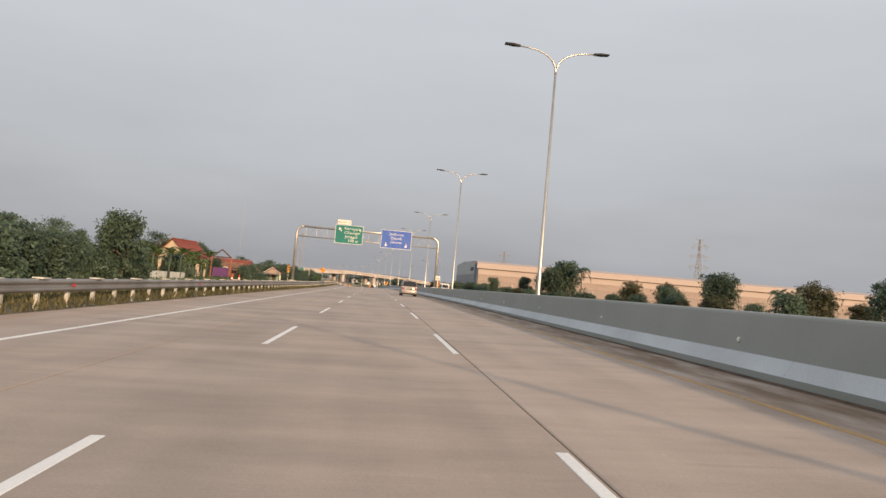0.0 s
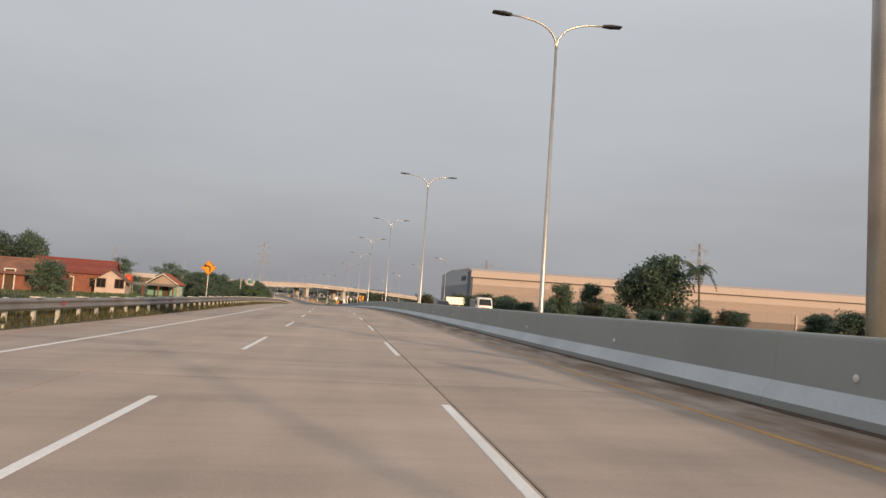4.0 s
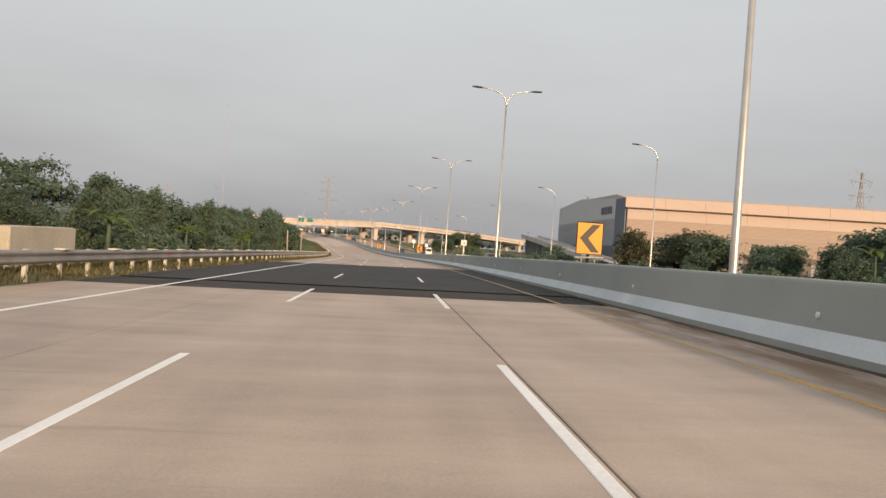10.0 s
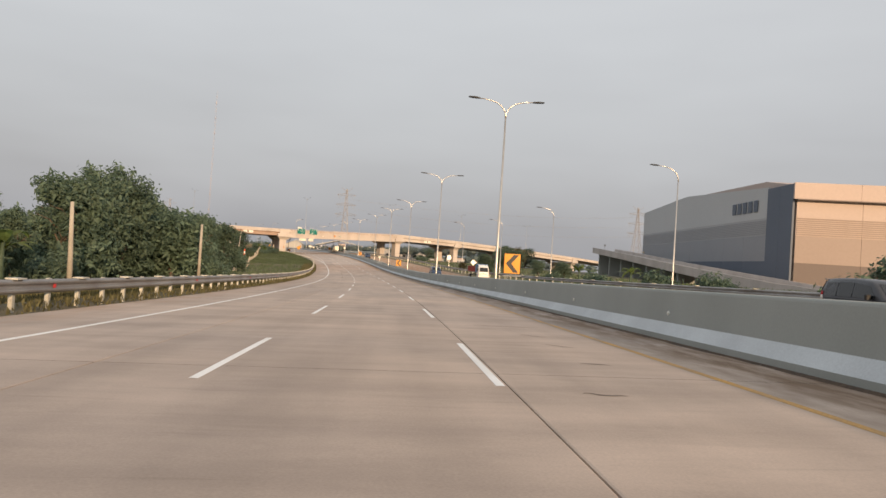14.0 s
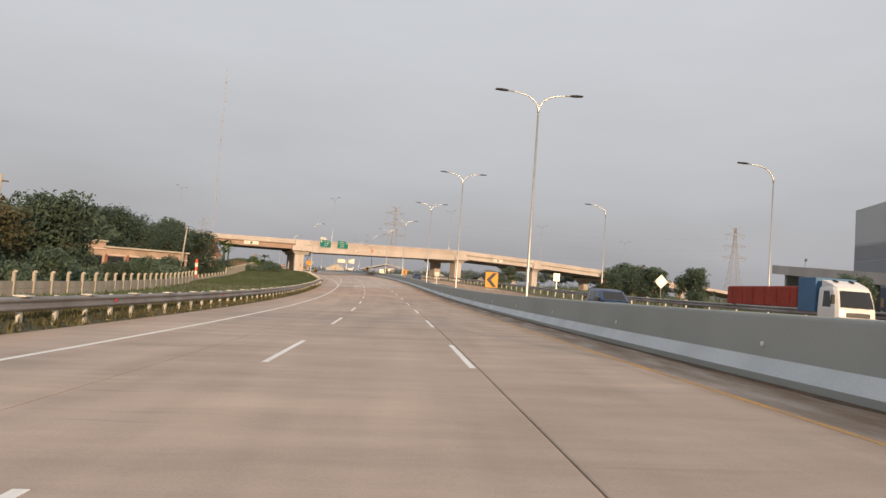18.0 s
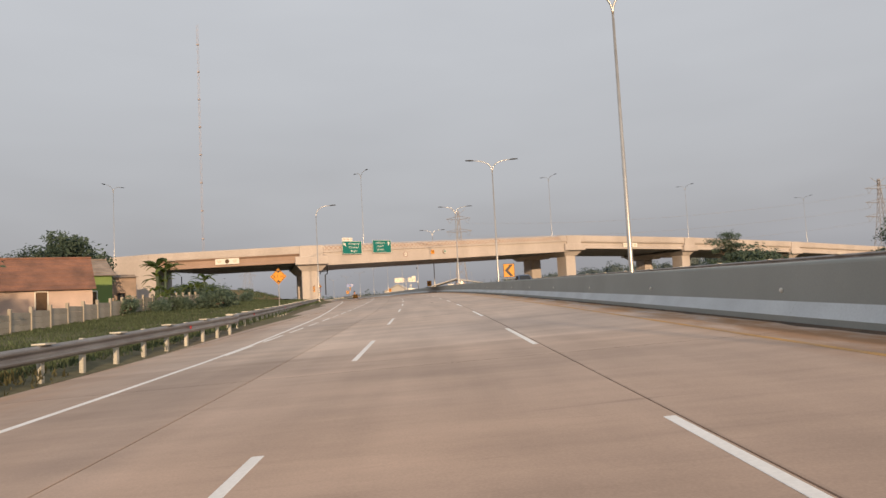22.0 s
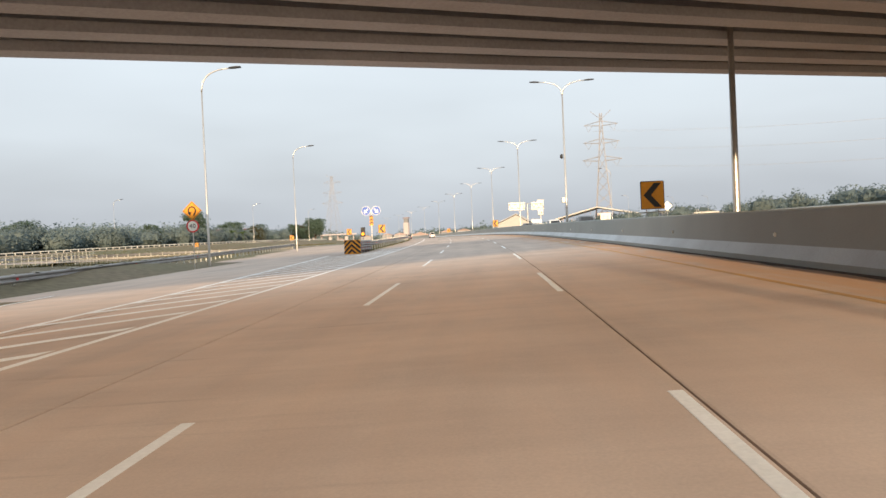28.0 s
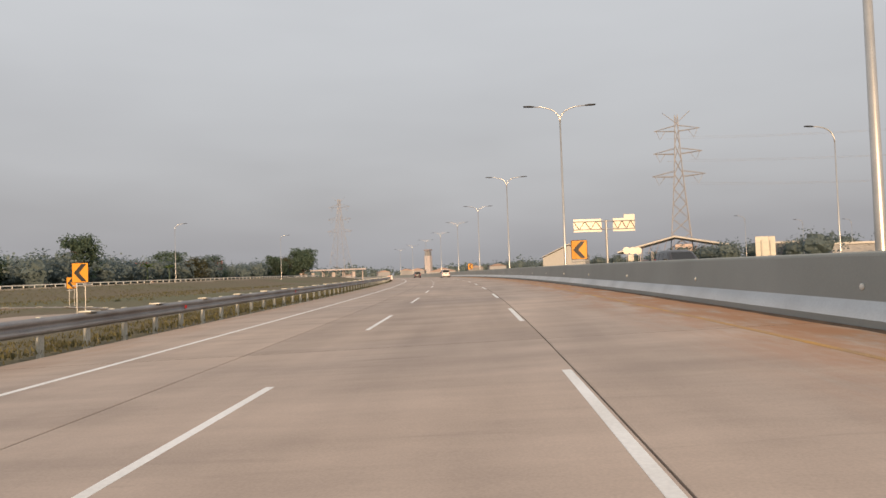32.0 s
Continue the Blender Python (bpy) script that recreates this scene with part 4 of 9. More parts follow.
lamp_proto = None
for i in range(-1, 26):
    s = 36.3 + 40.06 * i - {6: 1.0, 12: 2.0}.get(i, 0.0)
    m = on_road(s, float(np.interp(s, [0, 160, 196, 236, 276, 316, 356, 437, 477, 517, 557, 637, 677], [8.35, 8.22, 8.45, 8.45, 8.7, 8.65, 8.45, 8.5, 8.72, 8.85, 8.15, 8.0, 8.4])), 0.2) @ Matrix.Diagonal((1, 1, float(np.interp(s, [0, 76, 116, 156, 196, 236, 357, 437, 477, 517, 557, 680], [1.0, 0.985, 0.945, 0.965, 0.98, 1.035, 1.0, 0.98, 1.04, 1.02, 0.995, 0.95])), 1))
    if lamp_proto is None:
        lamp_proto = street_lamp(m, (-1, 1), 12.4, "galvanised twin-arm street lamp standing in the median", "median street lamps")
    else:
        copy_thing(lamp_proto, m)
p677 = on_road(36.3 + 40.06 * 16, 8.38, 0.2)
box = thing("control_box", p677 @ Matrix.Translation((-0.24, 0, 2.85)), "pale metal control box strapped to a lamp pole", "control box")
g = Geo()
g.box((0, 0, 0), (0.28, 0.55, 0.45), bevel=0.03)
part("case", g, M["sheet_white"], box)
for k in range(12):
    g = Geo()
    g.tube([(0.24 + 0.12 * math.cos(a / 10 * 6.283), 0.12 * math.sin(a / 10 * 6.283), -0.5 - 0.13 * k) for a in range(11)], 0.012, 5)
    part("wire_strap", g, M["wood"], box)
camn = thing("traffic_camera", p677 @ Matrix.Translation((-0.25, 0, 6.6)), "small dark dome camera on a lamp pole", "camera")
g = Geo()
g.tube([(0, 0, 0.2), (0, 0, 0.05), (0, 0, -0.12), (0, 0, -0.2)], [0.06, 0.14, 0.13, 0.05], 10)
part("dome", g, M["trim"], camn, smooth=True)
g = Geo()
g.tube([(0, 0, 0.15), (0.25, 0, 0.2)], 0.03, 6)
part("bracket", g, M["steel"], camn)

# single-arm lamps
single = None
for s, d, rz in ([(252, 27.1, 0), (290.6, 26.9, 0), (331.3, 27.2, 0), (369.5, 27.3, 0), (410, 27.3, 0), (443, 27.3, 0), (480, 27.3, 0)] + [(582.5, -12.8, 180), (663.5, -17.9, 180), (707.5, -21.6, 180), (872.7, -57.5, 180), (815, -86, 170), (930, -40, 180)]
                 + [(769.5, 36, 0), (874, 80, 0), (896, 125, 0), (893, 108, 0)]):
    m = on_ground(s, d, rz) @ Matrix.Diagonal((1, 1, float(np.interp(s, [300, 330, 369, 410, 443, 480, 582, 640, 660], [1.06, 1.0, 0.955, 0.9, 0.89, 0.95, 1.06, 1.06, 1.09])), 1))
    if single is None:
        single = street_lamp(m, (-1,), 10.4, "galvanised single-arm street lamp at the road edge", "roadside street lamps", r0=0.09)
    else:
        copy_thing(single, m)


# ---- sign gantry over the carriageway ----
def arrow(g, c, size, ang, y):
    """A flat arrow in the sign's plane."""
    a = radians(ang)
    u, w = Vector((math.cos(a), 0, math.sin(a))), Vector((-math.sin(a), 0, math.cos(a)))
    P = lambda p, q: tuple(Vector((c[0], y, c[1])) + u * p * size + w * q * size)
    g.face([P(-0.5, -0.1), P(0.05, -0.1), P(0.05, 0.1), P(-0.5, 0.1)])
    g.face([P(0.0, -0.38), P(0.5, 0.0), P(0.0, 0.38)])


def sign_board(parent, c, w, h, m, border=True, name="panel", t=0.05, label=""):
    """A board in the local xz plane facing -y, with a white border line."""
    g = Geo()
    g.box((c[0], c[1], c[2]), (w, t, h))
    b = part(name, g, m, parent, label)
    if border:
        g = Geo()
        y = c[1] - t / 2 - 0.004
        k = 0.05
        for x0, x1, z0, z1 in ((-w / 2, w / 2, h / 2 - k, h / 2), (-w / 2, w / 2, -h / 2, -h / 2 + k), (-w / 2, -w / 2 + k, -h / 2 + k, h / 2 - k), (w / 2 - k, w / 2, -h / 2 + k, h / 2 - k)):
            g.face([(c[0] + x0, y, c[2] + z0), (c[0] + x1, y, c[2] + z0), (c[0] + x1, y, c[2] + z1), (c[0] + x0, y, c[2] + z1)])
        part("border", g, M["sheet_white"], b)
    return b


def text_on(board, x, y, z, text, size, align="CENTER", m=None):
    return words(text, size, m or M["sheet_white"], board, Matrix.Translation((x, y, z)) @ Matrix.Rotation(radians(90), 4, "X"), align=align)


GS = 98.3
gantry = thing("sign_gantry", on_road(GS, 0, 0), "galvanised tube gantry that carries two motorway signs", "sign gantry")
XL, XR, ZT = GANTRY
for x, sx in ((XL, 1), (XR, -1)):
    zb = 0.2 if x > 0 else -0.2
    g = Geo()
    pts = [(x, 0, zb), (x, 0, ZT - 0.9 + x * 0.004)]
    for i in range(1, 6):
        a = i / 5 * math.pi / 2
        pts.append((x + sx * 0.9 * (1 - math.cos(a)), 0, ZT - 0.9 + 0.9 * math.sin(a)))
    g.tube(pts, 0.17, 14)
    part("column", g, M["steel"], gantry, smooth=True)
    g = Geo()
    g.box((x, 0, zb + 0.35), (1.2 if x < 0 else 0.9, 1.2 if x < 0 else 0.7, 1.1 if x < 0 else 0.5), taper=0.75, bevel=0.05)
    part("footing", g, M["fence"], gantry, "concrete footing")
g = Geo()
g.tube([(XL + 0.85, 0, ZT), (XR - 0.85, 0, ZT)], 0.15, 14)
part("top_chord", g, M["steel"], gantry, smooth=True)
g = Geo()
g.tube([(XL, 0, ZT - 1.35), (XR, 0, ZT - 1.35)], 0.08, 10)
part("bottom_chord", g, M["steel"], gantry, smooth=True)
nb = 13
for i in range(nb):
    x = XL + 1.2 + (XR - XL - 2.4) * i / (nb - 1)
    g = Geo()
    g.tube([(x, 0, ZT), (x, 0, ZT - 1.35)], 0.04, 8)
    part("upright", g, M["steel"], gantry)
    if i < nb - 1:
        x2 = XL + 1.2 + (XR - XL - 2.4) * (i + 1) / (nb - 1)
        g = Geo()
        g.tube([(x if i % 2 else x2, 0, ZT), (x2 if i % 2 else x, 0, ZT - 1.35)], 0.035, 8)
        part("diagonal", g, M["steel"], gantry)
    if i in (1, 6, 11):
        g = Geo()
        g.tube([(x - 0.06, 0, ZT), (x + 0.06, 0, ZT)], 0.21, 14)
        part("flange", g, M["steel"], gantry)
gx0, gx1, gz0, gz1 = GREEN
gsn = thing("exit_sign", on_road(GS, 0, 0), "green direction sign with white place names on the gantry", "road sign")
b = sign_board(gsn, ((gx0 + gx1) / 2, -0.3, (gz0 + gz1) / 2), gx1 - gx0, gz1 - gz0, M["green_sign"])
w, h = gx1 - gx0, gz1 - gz0
for k, (tx, dx) in enumerate((("Narogong", 0.12), ("Cileungsi", 0.10), ("Jonggol", 0.08), ("500 m", 0.16))):
    text_on(b, gx0 + w * (0.5 + dx), -0.335, gz1 - h * (0.19 + 0.215 * k), tx, h * 0.225)
g = Geo()
arrow(g, (gx0 + w * 0.17, gz1 - h * 0.25), h * 0.25, 130, -0.335)
part("arrow", g, M["sheet_white"], b)
p = sign_board(gsn, (gx0 + w * 0.30, -0.3, gz1 + h * 0.15), w * 0.5, h * 0.24, M["sheet_white"], False, "exit_panel")
text_on(p, gx0 + w * 0.21, -0.335, gz1 + h * 0.145, "KELUAR", h * 0.15, m=M["roof_red"])
text_on(p, gx0 + w * 0.485, -0.335, gz1 + h * 0.145, "59", h * 0.15, m=M["roof_red"])
for q in (-0.3, 0.3):
    g = Geo()
    g.box(((gx0 + gx1) / 2 + q * w, -0.16, ZT - 0.7), (0.08, 0.22, 1.7))
    part("bracket", g, M["steel"], gsn)
bx0, bx1, bz0, bz1 = BLUE
bsn = thing("ahead_sign", on_road(GS, 0, 0), "scuffed blue direction sign with white place names on the gantry", "road sign")
b = sign_board(bsn, ((bx0 + bx1) / 2, -0.3, (bz0 + bz1) / 2), bx1 - bx0, bz1 - bz0, M["blue_sign"])
w, h = bx1 - bx0, bz1 - bz0
for k, tx in enumerate(("Jatikarya", "Depok", "Jakarta")):
    text_on(b, (bx0 + bx1) / 2, -0.335, bz1 - h * (0.21 + 0.22 * k), tx, h * 0.22)
for q in (0.17, 0.83):
    g = Geo()
    arrow(g, (bx0 + w * q, bz0 + h * 0.2), h * 0.24, -90, -0.335)
    part("arrow", g, M["sheet_white"], b)
for q in (-0.3, 0.3):
    g = Geo()
    g.box(((bx0 + bx1) / 2 + q * w, -0.16, ZT - 0.7), (0.08, 0.22, 1.7))
    part("bracket", g, M["steel"], bsn)


# ---- smaller signs ----
def hazard_board(m, label):
    th = thing("hazard_marker", m, label, "hazard marker")
    g = Geo()
    g.tube([(0, 0.03, -1.7), (0, 0.03, 0.6)], 0.03, 8)
    part("post", g, M["steel"], th)
    g = Geo()
    g.box((0, 0, 0.6), (0.32, 0.02, 1.0), bevel=0.02)
    b = part("board", g, M["amber"], th)
    for k in range(3):
        g = Geo()
        z = 0.22 + 0.33 * k
        g.face([(-0.155, -0.016, z), (0.155, -0.016, z + 0.22), (0.155, -0.016, z + 0.36), (-0.155, -0.016, z + 0.14)])
        part("stripe", g, M["black"], b)
    return th


hazard_board(on_road(GS - 0.8, XL - 0.55, 1.75), "black and amber striped marker at the gantry foot")
hazard_board(on_road(GS - 0.6, XR + 0.4, 1.3), "black and amber striped marker on the median wall")


def km_post(m, num, label):
    th = thing("kilometre_sign", m, label, "kilometre sign", "kilometre signs")
    g = Geo()
    g.box((0, 0.04, 0.5), (0.09, 0.05, 1.5), bevel=0.01)
    part("post", g, M["sheet_white"], th)
    g = Geo()
    g.box((0, 0, 1.38), (0.68, 0.03, 0.78), bevel=0.02)
    b = part("board", g, M["sheet_white"], th)
    text_on(b, 0, -0.02, 1.64, "KM", 0.21, m=M["black"])
    text_on(b, 0, -0.02, 1.34, num, 0.46, m=M["wood"])
    g = Geo()
    g.box((0, -0.005, 1.055), (0.62, 0.034, 0.12), bevel=0.01)
    strip = part("lower_plate", g, M["black"], b, "dark plate with a small unreadable mark")
    g = Geo()
    g.box((0, -0.026, 1.055), (0.3, 0.006, 0.05))
    part("plain_bar", g, M["sheet_white"], strip)
    g = Geo()
    g.tube([(-0.9, 0.05, -0.22), (-0.8, 0.05, -0.1), (0.8, 0.05, -0.1), (0.9, 0.05, -0.22)], 0.035, 8)
    part("bracket", g, M["sheet_white"], th)
    return th


km_post(on_road(91.6, 8.0, 1.25) @ Matrix.Scale(0.82, 4), "60", "white kilometre sign on a tube bracket over the median wall")
km_post(on_road(291.4, 7.9, 1.25) @ Matrix.Scale(0.82, 4), "59", "white kilometre sign on a tube bracket over the median wall")
km_post(on_road(491.5, 7.9, 1.25) @ Matrix.Scale(0.82, 4), "59", "white kilometre sign on a tube bracket over the median wall")
km_post(on_road(692.0, 7.9, 1.25) @ Matrix.Scale(0.82, 4), "59", "white kilometre sign on a tube bracket over the median wall")

chev = None


def chevron(m, w=1.0, h=1.2, z0=0.0, label="amber chevron sign with a black arrowhead pointing to the bend", leg=0.9):
    th = thing("chevron_sign", m, label, "chevron sign", "chevron signs")
    g = Geo()
    g.box((0, 0, z0 + h / 2), (w, 0.03, h), bevel=0.03)
    b = part("board", g, M["black"], th)
    g = Geo()
    g.face([(-w / 2 + 0.03, -0.02, z0 + 0.03), (w / 2 - 0.03, -0.02, z0 + 0.03), (w / 2 - 0.03, -0.02, z0 + h - 0.03), (-w / 2 + 0.03, -0.02, z0 + h - 0.03)])
    part("face_sheet", g, M["amber"], b)
    g = Geo()
    a, c, y = 0.24 * w, z0 + h / 2, -0.026
    for k in (1, -1):
        g.face([(-0.38 * w, y, c), (-0.38 * w + 1.35 * a, y, c), (0.14 * w + 1.0 * a, y, c + k * 0.43 * h), (0.14 * w - 0.25 * a, y, c + k * 0.43 * h)])
    part("arrowhead", g, M["black"], b)
    for x in (-0.25 * w, 0.25 * w):
        g = Geo()
        g.tube([(x, 0.05, z0 - leg), (x, 0.05, z0 + h * 0.8)], 0.025, 8)
        part("post", g, M["steel"], th)
    g = Geo()
    g.tube([(-0.5 * w, 0.06, z0 - 0.14), (0.6 * w, 0.06, z0 - 0.1)], 0.03, 8)
    part("bracket", g, M["steel"], th)
    return th


CHEV = [(246.5, 7.75), (347.5, 7.75), (446.3, 7.75), (547.3, 7.8), (646.3, 7.75), (748.0, 7.75), (849, 7.8)]
for s, d in CHEV:
    m = on_road(s, d, 1.47)
    if chev is None:
        chev = chevron(m)
    else:
        copy_thing(chev, m)
cl = None
for s, d, hh in ((702.6, -10.15, 1.5), (738.2, -18.4, 1.7), (764.5, -32.6, 1.5), (793, -59.5, 1.4)):
    m = on_road(s, d, hh)
    if cl is None:
        cl = chevron(m, 0.85, 1.0, label="amber chevron sign on two thin posts beside the loop ramp", leg=1.65)
    else:
        copy_thing(cl, m)


def diamond(m, z, r, mt, label, posts=(0,), low=0.0, rim=True):
    th = thing("warning_sign", m, label, "warning sign")
    for x in posts:
        g = Geo()
        g.tube([(x, 0.04, low), (x, 0.04, z)], 0.035, 8)
        part("post", g, M["steel"], th)
    g = Geo()
    g.prism([(0, z - r), (r, z), (0, z + r), (-r, z)], -0.015, 0.015)
    b = part("board", g, mt, th)
    if rim:
        g = Geo()
        k, q = r * 0.93, r * 0.87
        for s0 in range(4):
            a0, a1 = radians(90 * s0), radians(90 * s0 + 90)
            P = lambda a, rr: (rr * math.cos(a), -0.019, z + rr * math.sin(a))
            g.face([P(a0, q), P(a1, q), P(a1, k), P(a0, k)])
        part("rim", g, M["black"], b)
    return th, b


th, b = diamond(on_ground(149.0, -10.2), 2.9, 0.62, M["amber"], "amber diamond warning sign of a bend ahead")
g = Geo()
g.tube([(0.12, -0.02, 2.62), (0.12, -0.02, 2.95), (-0.06, -0.02, 3.05), (-0.22, -0.02, 3.05)], 0.05, 6)
g.face([(-0.22, -0.03, 2.9), (-0.42, -0.03, 3.05), (-0.22, -0.03, 3.2)])
part("arrow", g, M["black"], b)
th, b = diamond(on_ground(547.0, -12.6), 2.95, 0.72, M["amber"], "amber diamond height-limit sign in the tall grass")
text_on(b, 0, -0.022, 2.95, "5,1 m", 0.4, m=M["black"])
for k in (1, -1):
    g = Geo()
    g.face([(-0.2, -0.022, 2.95 + k * 0.52), (0.2, -0.022, 2.95 + k * 0.52), (0, -0.022, 2.95 + k * 0.3)])
    part("arrowhead", g, M["black"], b)
for s, d in ((456, 24.7), (705.5, 25.6)):
    diamond(on_ground(s, d), 2.6, 0.62, M["sheet_back"], "bare back of a diamond sign on a post", rim=False)
th, b = diamond(on_ground(660.0, -17.6), 3.85, 0.62, M["amber"], "amber loop-ahead sign over a speed limit disc")
g = Geo()
g.tube([(0.1, -0.02, 3.55)] + [(0.24 * math.cos(a), -0.02, 3.87 + 0.24 * math.sin(a)) for a in (-0.6, 0, 0.8, 1.6, 2.4, 3.2, 4.0)], 0.045, 6)
g.face([(-0.3, -0.03, 3.75), (-0.02, -0.03, 3.78), (-0.14, -0.03, 3.56)])
part("loop_arrow", g, M["black"], b)


def disc(parent, x, z, r, mt, name="disc", y=0.0, n=28):
    g = Geo()
    g.tube([(x, y + 0.015, z), (x, y - 0.015, z)], r, n)
    return part(name, g, mt, parent)


rd = disc(th, 0, 2.88, 0.4, M["red"], "limit_disc")
disc(rd, 0, 2.88, 0.315, M["sheet_white"], "face_sheet", -0.005)
text_on(rd, 0, -0.025, 2.88, "40", 0.42, m=M["black"])

bl = thing("keep_sign", on_ground(688.2, -9.8), "pair of blue arrow discs over a small chevron strip", "road sign")
g = Geo()
g.tube([(0, 0.05, 0), (0, 0.05, 3.9)], 0.045, 10)
part("post", g, M["steel"], bl)
for x, ang in ((-0.52, 225), (0.52, -45)):
    dq = disc(bl, x, 3.75, 0.46, M["blue_sign"], "blue_disc")
    g = Geo()
    for a in range(24):
        a0, a1 = a / 24 * 6.2832, (a + 1) / 24 * 6.2832
        g.face([(x + r_ * math.cos(q), -0.018, 3.75 + r_ * math.sin(q)) for q, r_ in ((a0, 0.42), (a1, 0.42), (a1, 0.455), (a0, 0.455))])
    part("rim", g, M["sheet_white"], dq)
    g = Geo()
    arrow(g, (x, 3.75), 0.6, ang, -0.02)
    part("arrow", g, M["sheet_white"], dq)
g = Geo()
g.box((0, 0, 2.75), (0.36, 0.03, 1.0), bevel=0.02)
b = part("chevron_strip", g, M["amber"], bl)
for k in range(3):
    g = Geo()
    z = 2.4 + 0.32 * k
    for sx in (1, -1):
        g.face([(0, -0.02, z + 0.14), (0, -0.02, z + 0.27), (sx * 0.17, -0.02, z + 0.13), (sx * 0.17, -0.02, z)])
    part("stripe", g, M["black"], b)

# crash cushion at the nose of the gore, and its flashing lamp
at = thing("crash_cushion", on_road(668.6, -8.9, 0), "crash cushion with a black and amber striped nose", "crash cushion")
g = Geo()
pts = []
for k in range(9):
    a = radians(-180 + 22.5 * k)
    pts.append((0.62 * math.cos(a), 0.35 * math.sin(a)))
rings = [[(x, y, z) for x, y in pts] for z in (0.0, 0.04, 1.0, 1.04)]
g.loft(rings, close=False)
g.face([(x, y, 1.04) for x, y in pts])
nose = part("nose", g, M["amber"], at)
for k in range(5):
    z = 0.22 + 0.36 * k
    for sx in (1, -1):
        g = Geo()
        for i in range(8):
            x0, x1 = 0.61 * i / 8, 0.61 * (i + 1) / 8
            q = [(x, max(0.04, min(1.02, zz))) for x, zz in ((x0, z - 0.95 * x0), (x1, z - 0.95 * x1), (x1, z + 0.18 - 0.95 * x1), (x0, z + 0.18 - 0.95 * x0))]
            if q[3][1] - q[0][1] + q[2][1] - q[1][1] > 0.02:
                g.face([(sx * x, -0.35 * math.sqrt(max(0, 1 - (x / 0.62) ** 2)) - 0.02, zz) for x, zz in q])
        part("stripe", g, M["black"], nose)
for k in range(4):
    for sx in (1, -1):
        g = Geo()
        for zz in (0.42, 0.82):
            g.loft([[(sx * (0.55 + x * 1.2), 0.15 + 1.5 * k + y, zz + z) for x, z in W_PROF] for y in (0, 1.6)], close=False)
        part("side_beam", g, M["rail"], at)
        g = Geo()
        for zz in (0.42, 0.82):
            g.box((sx * 0.66, 0.5 + 1.5 * k, zz), (0.02, 0.14, 0.1))
        part("red_reflector", g, M["red"], at)
    g = Geo()
    g.box((0, 1.4 + 1.5 * k, 0.5), (0.95, 0.14, 0.9), bevel=0.02)
    part("frame", g, M["rail"], at)
    g = Geo()
    g.box((0, 0.7 + 1.5 * k, 0.5), (0.8, 0.9, 0.8), bevel=0.05)
    part("cartridge", g, M["water_barrier"], at)
tl = thing("flashing_lamp", on_road(675.3, -9.0, -0.1), "two-lens amber flashing lamp on a short post", "traffic light")
g = Geo()
g.tube([(0, 0, 0), (0, 0, 1.4)], 0.04, 8)
part("post", g, M["steel"], tl)
g = Geo()
g.box((0, 0, 1.72), (0.36, 0.26, 0.78), bevel=0.04)
hs_ = part("housing", g, M["black"], tl)
disc(hs_, 0, 1.9, 0.13, M["trim"], "dark_lens", -0.14)
disc(hs_, 0, 1.55, 0.13, M["amber_lens"], "lit_lens", -0.14)

# white boards seen from behind, on two posts
def blank_board(m, w, h, z, label, legs=2):
    th = thing("road_sign_back", m, label, "road sign")
    for k in range(legs):
        x = (k - (legs - 1) / 2) * w * 0.45
        g = Geo()
        g.box((x, -0.06, z / 2 + h * 0.4), (0.12, 0.12, z + h * 0.8), bevel=0.015)
        part("post", g, M["steel"], th)
    n = 3
    for k in range(n):
        g = Geo()
        g.box(((k - 1) * w / n, 0.03, z + h / 2), (w / n - 0.02, 0.03, h), bevel=0.008)
        part("panel", g, M["sheet_back"], th)
    for k in (0.3, 0.7):
        g = Geo()
        g.box((0, 0.0, z + h * k), (w, 0.04, 0.06))
        part("rib", g, M["steel"], th)
    return th


blank_board(on_ground(246.8, 28.8), 4.2, 1.6, 1.9, "bare metal back of a wide sign on two posts")
blank_board(on_ground(800, 44), 2.8, 2.7, 2.3, "bare metal back of a tall sign on two posts")
blank_board(on_ground(509.7, 30), 1.1, 1.3, 1.9, "bare metal back of a sign on one post", 1)
blank_board(on_ground(845, 40), 1.2, 1.2, 2.6, "bare metal back of a small sign on one post", 1)

# butterfly sign with two panels, seen from behind
bt = thing("butterfly_sign", on_ground(818, 27.1), "steel post with two sign panels seen from behind", "road sign")
g = Geo()
g.tube([(0, 0, 0), (0, 0, 8.6)], [0.2, 0.17], 12)
part("post", g, M["steel"], bt)
for x, w in ((-3.0, 4.6), (3.0, 3.6)):
    g = Geo()
    g.box((x, 0.2, 7.8), (w, 0.05, 2.1))
    b = part("panel", g, M["sheet_back"], bt)
    for z in (7.15, 8.45):
        g = Geo()
        g.tube([(x - w / 2, 0.08, z), (x + w / 2, 0.08, z)], 0.07, 8)
        part("chord", g, M["steel"], b)
    for k in range(5):
        g = Geo()
        x0 = x - w / 2 + w * k / 5
        g.tube([(x0, 0.08, 7.15 if k % 2 else 8.45), (x0 + w / 5, 0.08, 8.45 if k % 2 else 7.15)], 0.05, 6)
        part("lacing", g, M["wood"], b)
g = Geo()
g.box((3.9, 0.2, 9.15), (1.8, 0.05, 0.6))
part("exit_panel", g, M["sheet_back"], bt)
for z in (7.15, 8.45):
    g = Geo()
    g.tube([(-1, 0.05, z), (1.3, 0.05, z)], 0.08, 8)
    part("cross_arm", g, M["steel"], bt)
